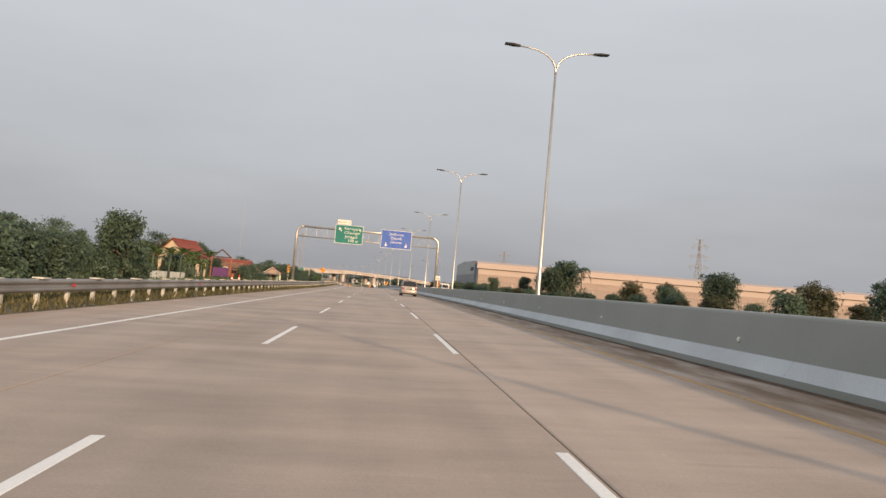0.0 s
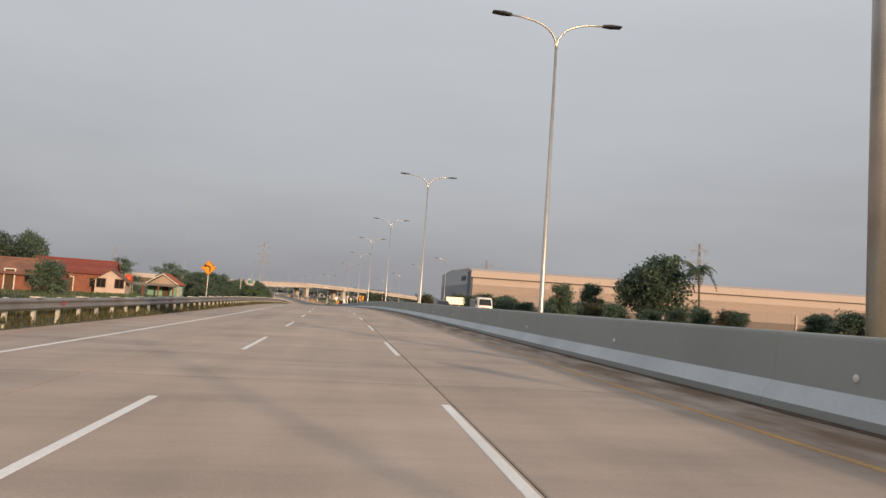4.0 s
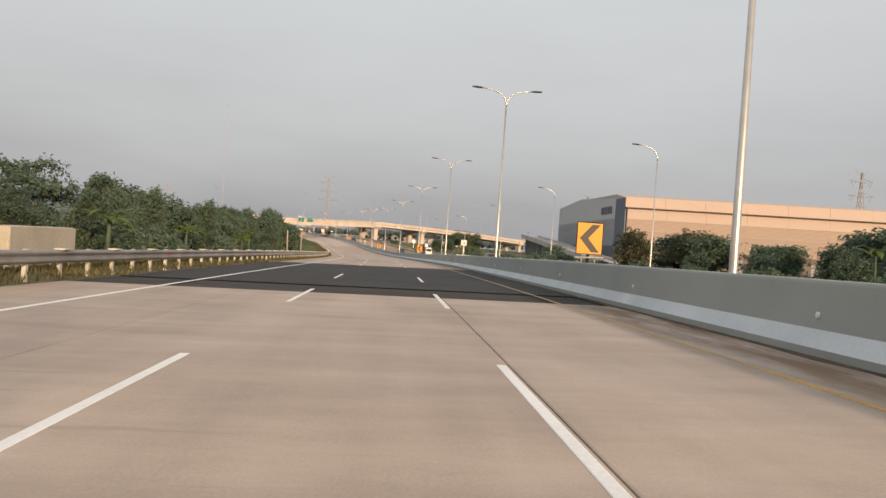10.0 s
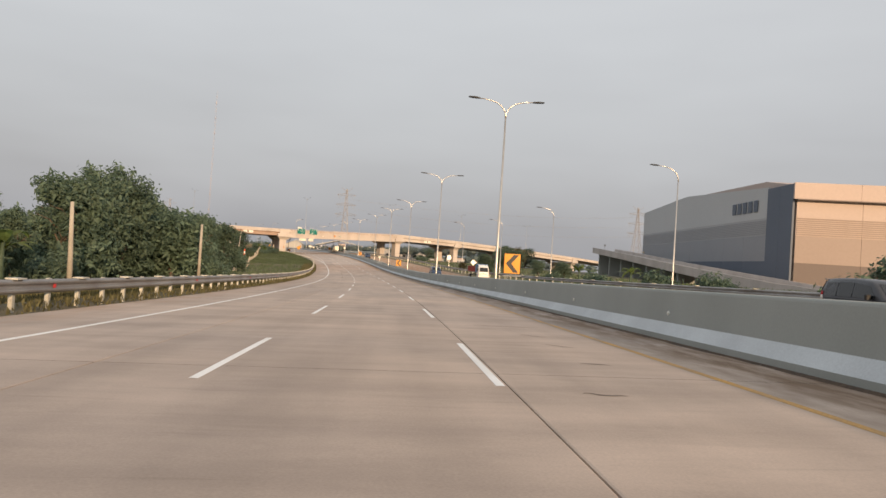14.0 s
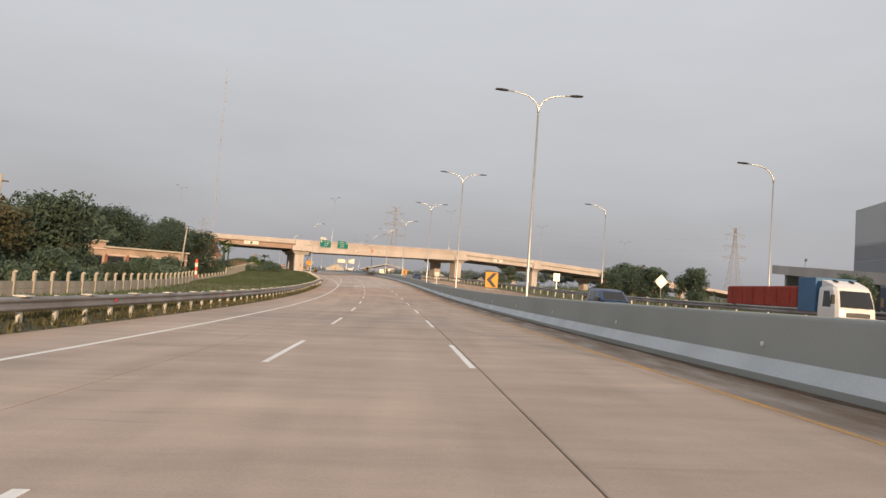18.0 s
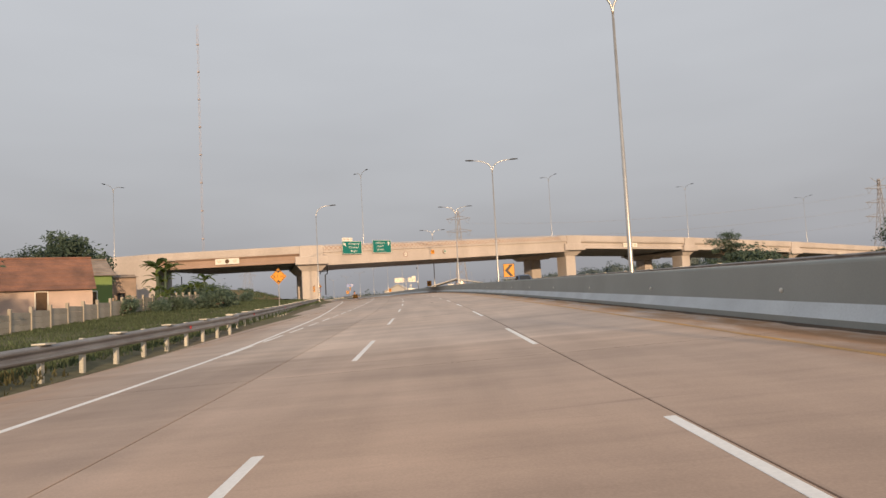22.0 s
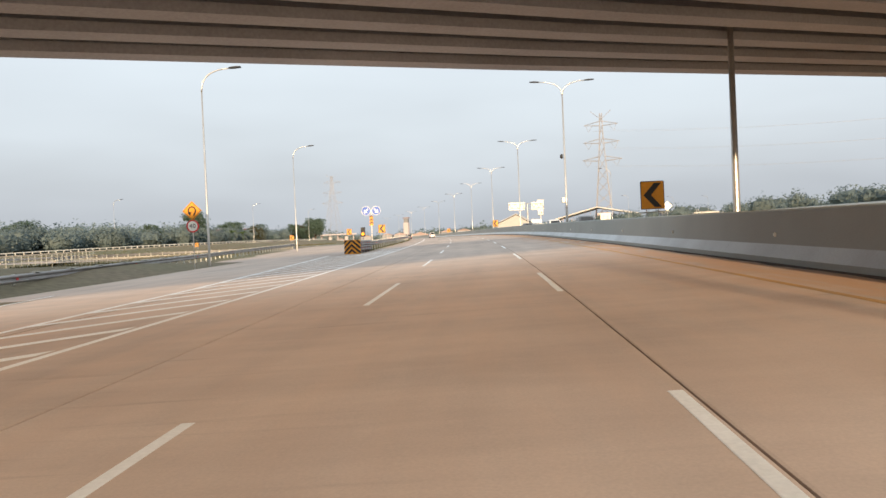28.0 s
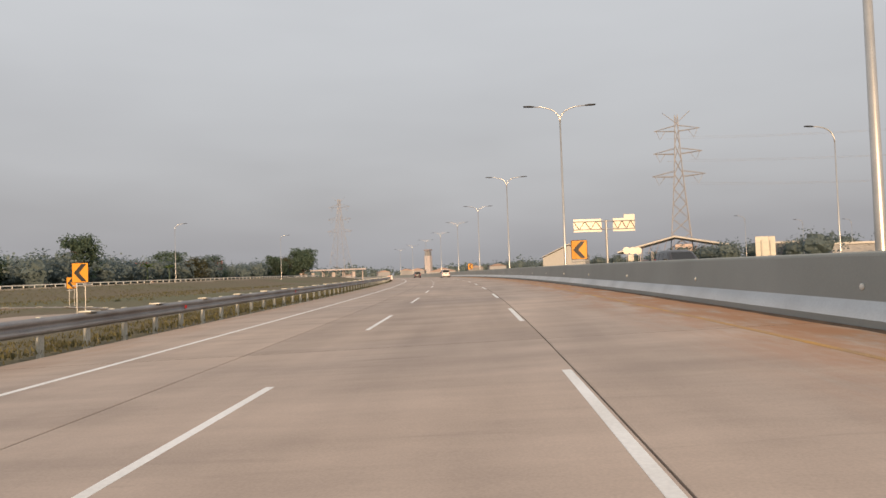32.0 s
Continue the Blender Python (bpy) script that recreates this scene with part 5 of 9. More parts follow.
for x in (-0.9, 0.1, 1.1):
    dd_ = thing("round_sign_back", on_ground(800 + x, 25.5 + 1.1 * x), "bare back of a round sign on a post", "road sign", "round signs")
    g = Geo()
    g.tube([(0, 0, 0), (0, 0, 3.0)], 0.04, 8)
    part("post", g, M["steel"], dd_)
    disc(dd_, 0, 3.0, 0.5, M["sheet_back"], "disc")

# leaning street poles by the trees
for s, d, h, lean in ((366, -14.2, 4.6, 0), (342.9, -15.0, 4.2, -2), (404.3, -22.7, 7.6, -2), (500.8, -28.4, 7.6, 4), (330, -25, 6.8, -1), (438, -23.5, 7.2, 2), (255, -19, 5.5, 1)):
    th = thing("utility_pole", on_ground(s, d) @ Matrix.Rotation(radians(lean), 4, "Y"), "leaning grey concrete utility pole in the verge", "utility pole", "utility poles")
    g = Geo()
    g.tube([(0, 0, 0), (0, 0, h)], [0.14, 0.09], 10)
    part("pole", g, M["fence"], th, smooth=True)
    if h > 5:
        g = Geo()
        g.box((0, 0, h - 0.4), (0.9, 0.08, 0.08))
        part("cross_arm", g, M["wood"], th)


# ---- overpass ----
BX = [(-190, 612, 10.6), (-145, 599.5, 11.0), (-104, 594.0, 10.9), (-75.5, 597.0, 10.8), (-55, 617.0, 11.85), (-32.3, 638.0, 13.0), (-4.0, 660.5, 12.4), (27, 686, 11.2), (64, 716, 9.2), (114, 756, 5.8), (174, 803, 2.2)]
BU = [0.0]
for a, b in zip(BX, BX[1:]):
    BU.append(BU[-1] + math.hypot(b[0] - a[0], b[1] - a[1]))
DECK_W = 20.8


def bdir(u):
    a = (float(np.interp(u + 4, BU, [p[0] for p in BX])) - float(np.interp(u - 4, BU, [p[0] for p in BX])),
         float(np.interp(u + 4, BU, [p[1] for p in BX])) - float(np.interp(u - 4, BU, [p[1] for p in BX])))
    n = math.hypot(*a)
    return a[0] / n, a[1] / n


def bp(u, v, z):
    """u along the overpass's near edge, v across it, z below or above the top of its parapet."""
    c, s_ = bdir(u)
    return Vector((float(np.interp(u, BU, [p[0] for p in BX])) - s_ * v, float(np.interp(u, BU, [p[1] for p in BX])) + c * v,
                   float(np.interp(u, BU, [p[2] for p in BX])) + z))


def bm_at(u, v, z):
    c, s_ = bdir(u)
    return Matrix.Translation(bp(u, v, z)) @ Matrix.Rotation(math.atan2(s_, c), 4, "Z")


def bar(u0, u1, prof, step=4.0, close=True):
    n = max(1, int((u1 - u0) / step))
    g = Geo()
    g.loft([[bp(u0 + (u1 - u0) * i / n, v, z) for v, z in prof] for i in range(n + 1)], close=close)
    return g


overpass = tagged(new("overpass"), "sunlit pale concrete girder overpass across the motorway", "bridge", kind="structure")
PIERS = [BU[3], BU[5] + 1.2, BU[6], BU[7], BU[8]]
ABUT = BU[2] - 1.0
part("deck_slab", bar(BU[0], BU[-1], [(0.15, -1.0), (DECK_W - 0.15, -1.0), (DECK_W - 0.15, -1.25), (0.15, -1.25)]), M["bridge_shaded"], overpass)
for v0, sg in ((0, 1), (DECK_W, -1)):
    spans = list(zip([BU[0], BU[2], BU[3] + 2.2, BU[5] - 2.6, BU[6], BU[7]], [BU[2], BU[3] + 2.2, BU[5] - 2.6, BU[6], BU[7], BU[-1]]))
    for k, (u0, u1) in enumerate(spans):
        low = -0.18 if k == 2 else 0.0
        part("parapet", bar(u0 + 0.02, u1 - 0.02, [(v0, -1.05), (v0 - sg * 0.02, -0.2 + low), (v0, low), (v0 + sg * 0.2, low), (v0 + sg * 0.3, -1.05)]), M["bridge"], overpass)
        part("slab_edge", bar(u0 + 0.02, u1 - 0.02, [(v0 - sg * 0.12, -1.3), (v0 - sg * 0.12, -1.08), (v0 + sg * 0.2, -1.04), (v0 + sg * 0.2, -1.3)]), M["bridge"], overpass)
# lattice relief on the main span's parapet
u0, u1 = BU[3] + 2.4, BU[5] - 2.8
part("lattice_rail", bar(u0, u1, [(-0.05, -0.1), (-0.05, 0.0), (0.1, 0.0), (0.1, -0.1)]), M["bridge"], overpass)
nl = 66
for i in range(nl):
    for a, b in ((-0.95, -0.2), (-0.2, -0.95)):
        g = Geo()
        ua, ub = u0 + (u1 - u0) * i / nl, u0 + (u1 - u0) * (i + 1) / nl
        g.tube([bp(ua, -0.035, a), bp(ub, -0.035, b)], 0.035, 5)
        part("lattice_bar", g, M["lattice"], overpass)
# girders
EDGE_SP = [(ABUT, BU[3]), (BU[3], BU[5]), (BU[5], BU[6]), (BU[6], BU[7]), (BU[7], BU[8])]
for k, (a, b) in enumerate(EDGE_SP):
    dep = -3.5 if k == 1 else -2.85
    n_g = 12
    for j in range(n_g):
        v = 0.45 + (DECK_W - 0.9) * j / (n_g - 1)
        w = 0.34
        prof = [(v - w, dep), (v - w, dep + 0.25), (v - 0.1, dep + 0.5), (v - 0.1, -1.65), (v - 0.45, -1.4), (v - 0.45, -1.25), (v + 0.45, -1.25), (v + 0.45, -1.4), (v + 0.1, -1.65), (v + 0.1, dep + 0.5), (v + w, dep + 0.25), (v + w, dep)]
        if j == 0:
            prof = [(0.1, dep), (0.1, -1.3), (0.55, -1.3), (0.55, dep)] if k == 1 else prof
        part("girder", bar(a + 0.4, b - 0.4, prof, 12.0), (M["girder_brown"] if k == 0 else M["bridge"]) if j == 0 else M["bridge_shaded"], overpass)
    for q in range(1, 4):
        u = a + (b - a) * q / 4
        for j in range(n_g - 1):
            v = 0.45 + (DECK_W - 0.9) * (j + 0.5) / (n_g - 1)
            g = Geo()
            g.box((0, 0, 0), (0.25, (DECK_W - 0.9) / (n_g - 1) - 0.25, 0.7))
            part("diaphragm", g, M["bridge_shaded"], overpass, m=bm_at(u, v, -1.9))
# piers: stepped heads, T caps and columns
for k, u in enumerate(PIERS):
    m = bm_at(u, 0, 0)
    pr = new("pier_head")
    pr.parent = overpass
    pr.matrix_basis = m
    for v0, sg in ((0, 1), (DECK_W, -1)):
        g = Geo()
        g.box((-0.1, v0 + sg * 0.1, -1.0), (3.9 if k < 2 else 3.2, 0.7, 1.95), bevel=0.04)
        part("parapet_block", g, M["bridge"], pr)
        g = Geo()
        g.box((0, v0 + sg * 0.05, -2.55), (5.6 if k < 2 else 4.6, 1.0, 1.35), bevel=0.04)
        part("cap_face", g, M["bridge"], pr)
    # cap beam: flared sides down to the columns, cut away at both tips and between the columns
    g = Geo()
    hw = 2.7 if k < 2 else 2.2
    rings = []
    for v, zt, zb in ((0.5, -3.2, -3.3), (1.3, -3.2, -4.3), (7.6, -3.2, -4.3), (9.4, -3.2, -3.6), (11.2, -3.2, -4.3), (19.2, -3.2, -4.3), (20.3, -3.2, -3.3)):
        wb = hw - (zt - zb) * 0.95
        rings.append([(-hw, v, zt), (-wb, v, zb), (wb, v, zb), (hw, v, zt)])
    g.loft(rings)
    part("cap_beam", g, M["bridge"], pr)
    for v in (3.0, 15.4):
        top = bp(u, v, -4.2)
        deep = top.z + 1.5
        g = Geo()
        g.box((-0.35 if k == 0 else 0.0, v, -4.2 - deep / 2), (2.65, 3.2, deep), bevel=0.08)
        part("column", g, M["bridge"], pr)
# drain pipes beside the pier and on the abutment's corner
for pts in ([bp(BU[3] + 2.95, 0.25, -1.7), bp(BU[3] + 2.95, 0.25, -4.5), bp(BU[3] + 1.5, 0.25, -4.6), bp(BU[3] + 1.5, 0.25, -5.0)], [bp(BU[3] + 3.7, 2.2, -3.4), bp(BU[3] + 3.7, 2.2, -4.9), bp(BU[3] + 3.2, 2.2, -5.1), bp(BU[3] + 3.2, 2.2, -8.6)],
            [bp(ABUT - 8.4, DECK_W - 0.1, -2.9), bp(ABUT - 8.4, DECK_W - 0.1, -6.8), bp(ABUT - 7.2, DECK_W - 0.1, -7.9)]):
    g = Geo()
    g.tube(pts, 0.1, 8)
    part("drain_pipe", g, M["trim"], overpass)
# abutment and its wing wall on the left bank
ab = thing("abutment", bm_at(ABUT, 0, 0), "grey concrete bridge abutment above bare earth", "abutment", kind="structure")
g = Geo()
g.loft([[(2.6, 0.05, z), (-8.6, DECK_W - 0.05, z), (-10.6, DECK_W - 0.05, z), (0.6, 0.05, z)] for z in (-10.2, -2.6)])
part("breast_wall", g, M["wall"], ab)
g = Geo()
g.prism([(2.7, -1.1), (2.7, -9.5), (-3.0, -9.5), (-24, -3.8), (-60, -2.2), (-60, -1.1)], -0.35, 0.0)
part("wing_wall", g, M["bridge"], ab)
g = Geo()
g.prism([(-8.6, -1.1), (-8.6, -9.5), (-12.0, -9.5), (-30, -3.8), (-60, -2.2), (-60, -1.1)], DECK_W, DECK_W + 0.35)
part("wing_wall", g, M["bridge"], ab)
bank = Geo()
for i in range(13):
    for j in range(9):
        x, y = -4.0 - 6.5 * i, -10 + (DECK_W + 20) * j / 8
        hh = min(1.0, max(0.0, (2 - x) / 8)) * min(1.0, max(0.0, min(y + 10, DECK_W + 10 - y) / 10))
        bank.v.append((x, y, -10.2 + hh * 7.8 * min(1, 0.35 + 0.02 * (2 - x)) + 0.4 * noise.noise((x * 0.3, y * 0.3, 2))))
for i in range(12):
    for j in range(8):
        a = i * 9 + j
        bank.f.append((a, a + 1, a + 10, a + 9))
part("earth_bank", bank, M["earth"], ab, smooth=True)
mound = Geo()
for i in range(15):
    for j in range(15):
        x, y = (i - 7) * 1.7, (j - 7) * 1.4
        r2 = (x / 10.5) ** 2 + (y / 8.5) ** 2
        mound.v.append((x, y, 2.0 * max(0, 1 - r2) * (1 + 0.35 * noise.noise((x * 0.25, y * 0.25, 5))) - 0.15))
for i in range(14):
    for j in range(14):
        a = i * 15 + j
        mound.f.append((a, a + 1, a + 16, a + 15))
tagged(new("earth_mound", mound.mesh("earth_mound", M["mound"], True)), "weedy green mound with patches of bare red earth", "earth mound", kind="structure").matrix_basis = on_ground(604, -30.5)

# direction signs and plaques on the overpass
US = BU[3]


def on_face(u, z, out=0.25):
    return bm_at(u, -out, z)


for u, w, lines, ang, label in ((SIGN_U[0], 3.8, ("Narogong", "Cileungsi", "Bogor"), 130, "green exit sign with white place names on the overpass"), (SIGN_U[1], 3.8, ("Jatikarya", "Depok", "Jakarta"), 90, "green ahead sign with white place names on the overpass")):
    th = thing("direction_sign", on_face(US + u, -0.75, 0.35), label, "road sign")
    b = sign_board(th, (0, 0, 0.05), w, 2.25, M["green_sign"])
    for k, tx in enumerate(lines):
        text_on(b, 0.35 if ang == 130 else -0.35, -0.035, 0.72 - 0.62 * k, tx, 0.52)
    g = Geo()
    arrow(g, (-1.45, 0.6) if ang == 130 else (1.35, 0.6), 0.75, ang, -0.035)
    part("arrow", g, M["sheet_white"], b)
    if ang == 130:
        p = sign_board(th, (-0.9, 0, 1.5), 2.0, 0.6, M["sheet_white"], False, "exit_panel")
        text_on(p, -0.9, -0.035, 1.5, "KELUAR 59", 0.36, m=M["roof_red"])
    for x in (-1, 1):
        g = Geo()
        g.box((x, 0.2, 0), (0.1, 0.3, 1.8))
        part("bracket", g, M["steel"], th)


def plaque(u, z, kind, label):
    th = thing("bridge_plaque", on_face(u, z, 0.02), label, "plaque", "bridge plaques")
    if kind == "round":
        b = disc(th, 0, 0, 0.42, M["roof_red"])
        disc(b, 0, 0, 0.34, M["sheet_white"], "face_sheet", -0.01)
        g = Geo()
        g.box((0, -0.03, 0), (0.42, 0.01, 0.12))
        part("dark_bar", g, M["wood"], b)
    elif kind == "square":
        g = Geo()
        g.box((0, 0, 0), (0.75, 0.03, 0.75), bevel=0.02)
        b = part("panel", g, M["amber"], th)
        g = Geo()
        for q in (-0.18, 0.0, 0.18):
            g.box((q * 0.9, -0.02, -0.05 + abs(q)), (0.09, 0.01, 0.36))
        part("device", g, M["wood"], b)
    elif kind == "crescent":
        b = disc(th, 0, 0, 0.42, M["wood"])
        disc(b, 0.08, 0.02, 0.34, M["sheet_white"], "face_sheet", -0.01)
        disc(b, 0.1, 0.05, 0.2, M["green_sign"], "device", -0.02)
    else:
        g = Geo()
        g.box((0, 0, 0), (4.2, 0.03, 1.0), bevel=0.02)
        b = part("panel", g, M["sheet_white"], th)
        disc(b, 0, 0, 0.36, M["wood"], "device", -0.015)
        for x in (-1.4, 1.4):
            g = Geo()
            for q in range(3):
                g.box((x, -0.02, 0.16 - 0.15 * q), (0.9 - 0.2 * q, 0.01, 0.07))
            part("faint_bars", g, M["plaster"], b)
    return th


plaque(US + EMB_U[0], -2.3, "round", "round red-rimmed plaque on the girder")
plaque(US + EMB_U[1], -2.1, "square", "small amber square plaque on the girder")
plaque(US + EMB_U[2], -2.15, "crescent", "round dark and white plaque on the girder")
plaque(BU[3] - 14.75, -1.95, "banner", "white banner with a round device on the girder")
plaque(BU[5] + 17.3, -2.0, "banner", "white banner with a round device on the girder")

# lamps on the overpass
hm = None
for u in (BU[3] - 40, BU[3] + 12.4, BU[5] - 1.0, BU[6] + 5, BU[7] + 12):
    m = bm_at(u, 4.5, -1.0) @ Matrix.Rotation(radians(90), 4, "Z")
    if hm is None:
        hm = street_lamp(m, (-1, 1), 13.4, "slim twin-arm street lamp on the overpass deck", "overpass street lamps", r0=0.075)
    else:
        copy_thing(hm, m)

# striped marker on the pier
hazard_board(bm_at(BU[3] + 0.3, 1.2, -8.0), "black and amber striped marker at the bridge pier")

# ---- logistics warehouse ----
WH = thing("warehouse", Matrix.Translation(Vector((61.5, 452.0, -1.1))), "huge pink and grey clad logistics warehouse", "warehouse")
F_ROT, G_ROT = Matrix.Rotation(radians(-9), 4, "Z"), Matrix.Rotation(radians(91.2), 4, "Z")


def clad(name, rot, x0, x1, z0, z1, m, n, out=0.0, t=0.3, rib=0.0):
    """A band of wall panels along a face; out pushes it forward, rib gives each panel shallow folds."""
    w = (x1 - x0) / n
    g = Geo()
    sg = -1 if rot is F_ROT else 1
    if rib:
        k = max(1, int(w / 1.5))
        for j in range(k):
            g.box(((j + 0.5) * w / k - w / 2, sg * (t / 2 + out), (z0 + z1) / 2 - 0.4), (w / k - 0.05, t, z1 - z0))
    else:
        g.box((0, sg * (t / 2 + out), (z0 + z1) / 2 - 0.4), (w - 0.05, t, z1 - z0))
    me = g.mesh(name, m)
    for i in range(n):
        part(name, me, None, WH, m=rot @ Matrix.Translation((x0 + w * (i + 0.5), 0, 0)))


FL, GL = 250.0, 103.5
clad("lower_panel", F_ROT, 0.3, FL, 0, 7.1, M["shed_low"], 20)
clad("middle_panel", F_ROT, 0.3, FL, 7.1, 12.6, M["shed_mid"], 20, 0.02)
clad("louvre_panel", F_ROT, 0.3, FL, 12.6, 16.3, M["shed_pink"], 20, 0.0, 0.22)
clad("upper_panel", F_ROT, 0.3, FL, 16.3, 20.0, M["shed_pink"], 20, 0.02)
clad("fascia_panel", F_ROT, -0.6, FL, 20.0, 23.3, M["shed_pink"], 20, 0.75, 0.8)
for k in range(9):
    g = Geo()
    g.box((FL / 2, -0.3, 12.5 + 0.4 * k), (FL - 1, 0.16, 0.2))
    part("louvre", g, M["shed_mid"], WH, m=F_ROT)
g = Geo()
g.box((FL / 2, -0.95, 19.5), (FL, 1.5, 0.22))
part("eaves_gutter", g, M["shed_low"], WH, m=F_ROT)
for x in (22.5, 48, 73, 98, 130, 165, 200):
    g = Geo()
    g.box((x, -0.55, 5.4), (0.9, 0.5, 10.8), bevel=0.03)
    part("downpipe_box", g, M["shed_pink"], WH, m=F_ROT)
for x in (35, 60, 86):
    g = Geo()
    g.box((x, -0.36, 2.4), (4.2, 0.2, 4.6))
    part("loading_door", g, M["shed_g2"], WH, m=F_ROT)
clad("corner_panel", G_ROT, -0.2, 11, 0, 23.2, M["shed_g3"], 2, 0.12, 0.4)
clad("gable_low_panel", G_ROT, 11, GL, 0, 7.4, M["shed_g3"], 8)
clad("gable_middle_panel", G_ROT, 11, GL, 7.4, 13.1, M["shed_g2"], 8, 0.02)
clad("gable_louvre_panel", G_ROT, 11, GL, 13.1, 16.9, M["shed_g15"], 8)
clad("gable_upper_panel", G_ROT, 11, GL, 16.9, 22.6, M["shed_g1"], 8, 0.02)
for k in range(8):
    g = Geo()
    g.box(((11 + GL) / 2, 0.33, 13.1 + 0.4 * k), (GL - 11.2, 0.1, 0.14))
    part("louvre", g, M["shed_g2"], WH, m=G_ROT)
g = Geo()
g.prism([(11, 22.2), (GL, 22.2), (GL, 24.0), (62, 25.9), (11, 23.2)], 0.02, 0.34)
part("gable_top", g, M["shed_g1"], WH, m=G_ROT)
# roof rising from the eaves to a ridge
fd_, gd_ = F_ROT @ Vector((1, 0, 0)), G_ROT @ Vector((1, 0, 0))
g = Geo()
g.loft([[fd_ * x + gd_ * v + Vector((0, 0, z)) for v, z in ((0.3, 22.6), (14, 24.8), (62, 25.6), (GL, 23.7), (GL, 0), (0.4, 0))] for x in (0.4, FL)])
part("roof", g, M["shed_pink"], WH)
for k in range(5):
    v = 29.0 - 2.9 * k
    g = Geo()
    g.box((v - 0.75, 0.5, 19.5), (2.0, 0.1, 2.6), bevel=0.02)
    part("logo_shape", g, M["shed_g3"], WH, "plain dark logo shape", m=G_ROT)

# raised access ramp beside the warehouse
rampw = thing("access_ramp", Matrix.Translation((0, 0, 0)), "grey concrete access ramp on piers up to the warehouse", "ramp", kind="structure")
RP = [(50, 398, -0.9), (49.5, 425, 0.2), (49, 452, 1.8), (48.5, 485, 3.9), (47.5, 520, 6.4), (45.6, 555, 8.8)]
g = Geo()
rings = []
for k, p in enumerate(RP):
    a, b = RP[max(0, k - 1)], RP[min(len(RP) - 1, k + 1)]
    t_ = Vector((b[0] - a[0], b[1] - a[1], 0)).normalized()
    n_ = Vector((-t_.y, t_.x, 0))
    c = Vector(p)
    rings.append([c - n_ * 4, c - n_ * 4 + Vector((0, 0, 0.95)), c - n_ * 3.7 + Vector((0, 0, 0.95)), c - n_ * 3.7 + Vector((0, 0, 0.1)), c + n_ * 3.7 + Vector((0, 0, 0.1)), c + n_ * 3.7 + Vector((0, 0, 0.95)), c + n_ * 4 + Vector((0, 0, 0.95)), c + n_ * 4 - Vector((0, 0, 0.9)), c - n_ * 4 - Vector((0, 0, 0.9))])
g.loft(rings)
part("deck", g, M["bridge"], rampw)
for k in range(9):
    u = k / 8 * 2.9 + 2.0
    i = min(int(u), 4)
    f_ = u - i
    p = [RP[i][q] * (1 - f_) + RP[i + 1][q] * f_ for q in range(3)]
    g = Geo()
    g.box((p[0], p[1], p[2] / 2 - 0.6), (5.0, 1.0, p[2] + 0.6), bevel=0.05)
    part("pier", g, M["wall"], rampw)
for p in ((44.3, 500, 5.7), (42.5, 540, 8.6)):
    th = thing("loudspeaker_mast", Matrix.Translation((p[0], p[1], p[2])), "short post with a horn on the ramp wall", "post")
    g = Geo()
    g.tube([(0, 0, 0), (0, 0, 1.6)], 0.05, 6)
    part("post", g, M["steel"], th)
    g = Geo()
    g.tube([(0, -0.3, 1.6), (0, 0.2, 1.6)], [0.3, 0.1], 8)
    part("horn", g, M["fence"], th)


g = Geo()
for _ in range(2600):
    x, y = rng.uniform(-9, 9), rng.uniform(-8, 8)
    r2 = (x / 10.5) ** 2 + (y / 8.5) ** 2
    if r2 > 1 or noise.noise((x * 0.2, y * 0.2, 9)) < -0.05:
        continue
    p = on_ground(604, -30.5) @ Vector((x, y, 2.0 * (1 - r2) * (1 + 0.35 * noise.noise((x * 0.25, y * 0.25, 5))) - 0.2))
    for _ in range(3):
        o, a, h = Vector((rng.uniform(-0.3, 0.3), rng.uniform(-0.3, 0.3), 0)), rng.uniform(0, 6.28), rng.uniform(0.15, 0.5)
        u = Vector((math.cos(a), math.sin(a), 0)) * 0.05
        g.face([p + o - u, p + o + u, p + o + Vector((rng.uniform(-0.2, 0.2), rng.uniform(-0.2, 0.2), h))])
tagged(new("weeds", g.mesh("weeds", M["tallgrass"])), "weeds on the earth mound by the abutment", "weeds", kind="stuff")


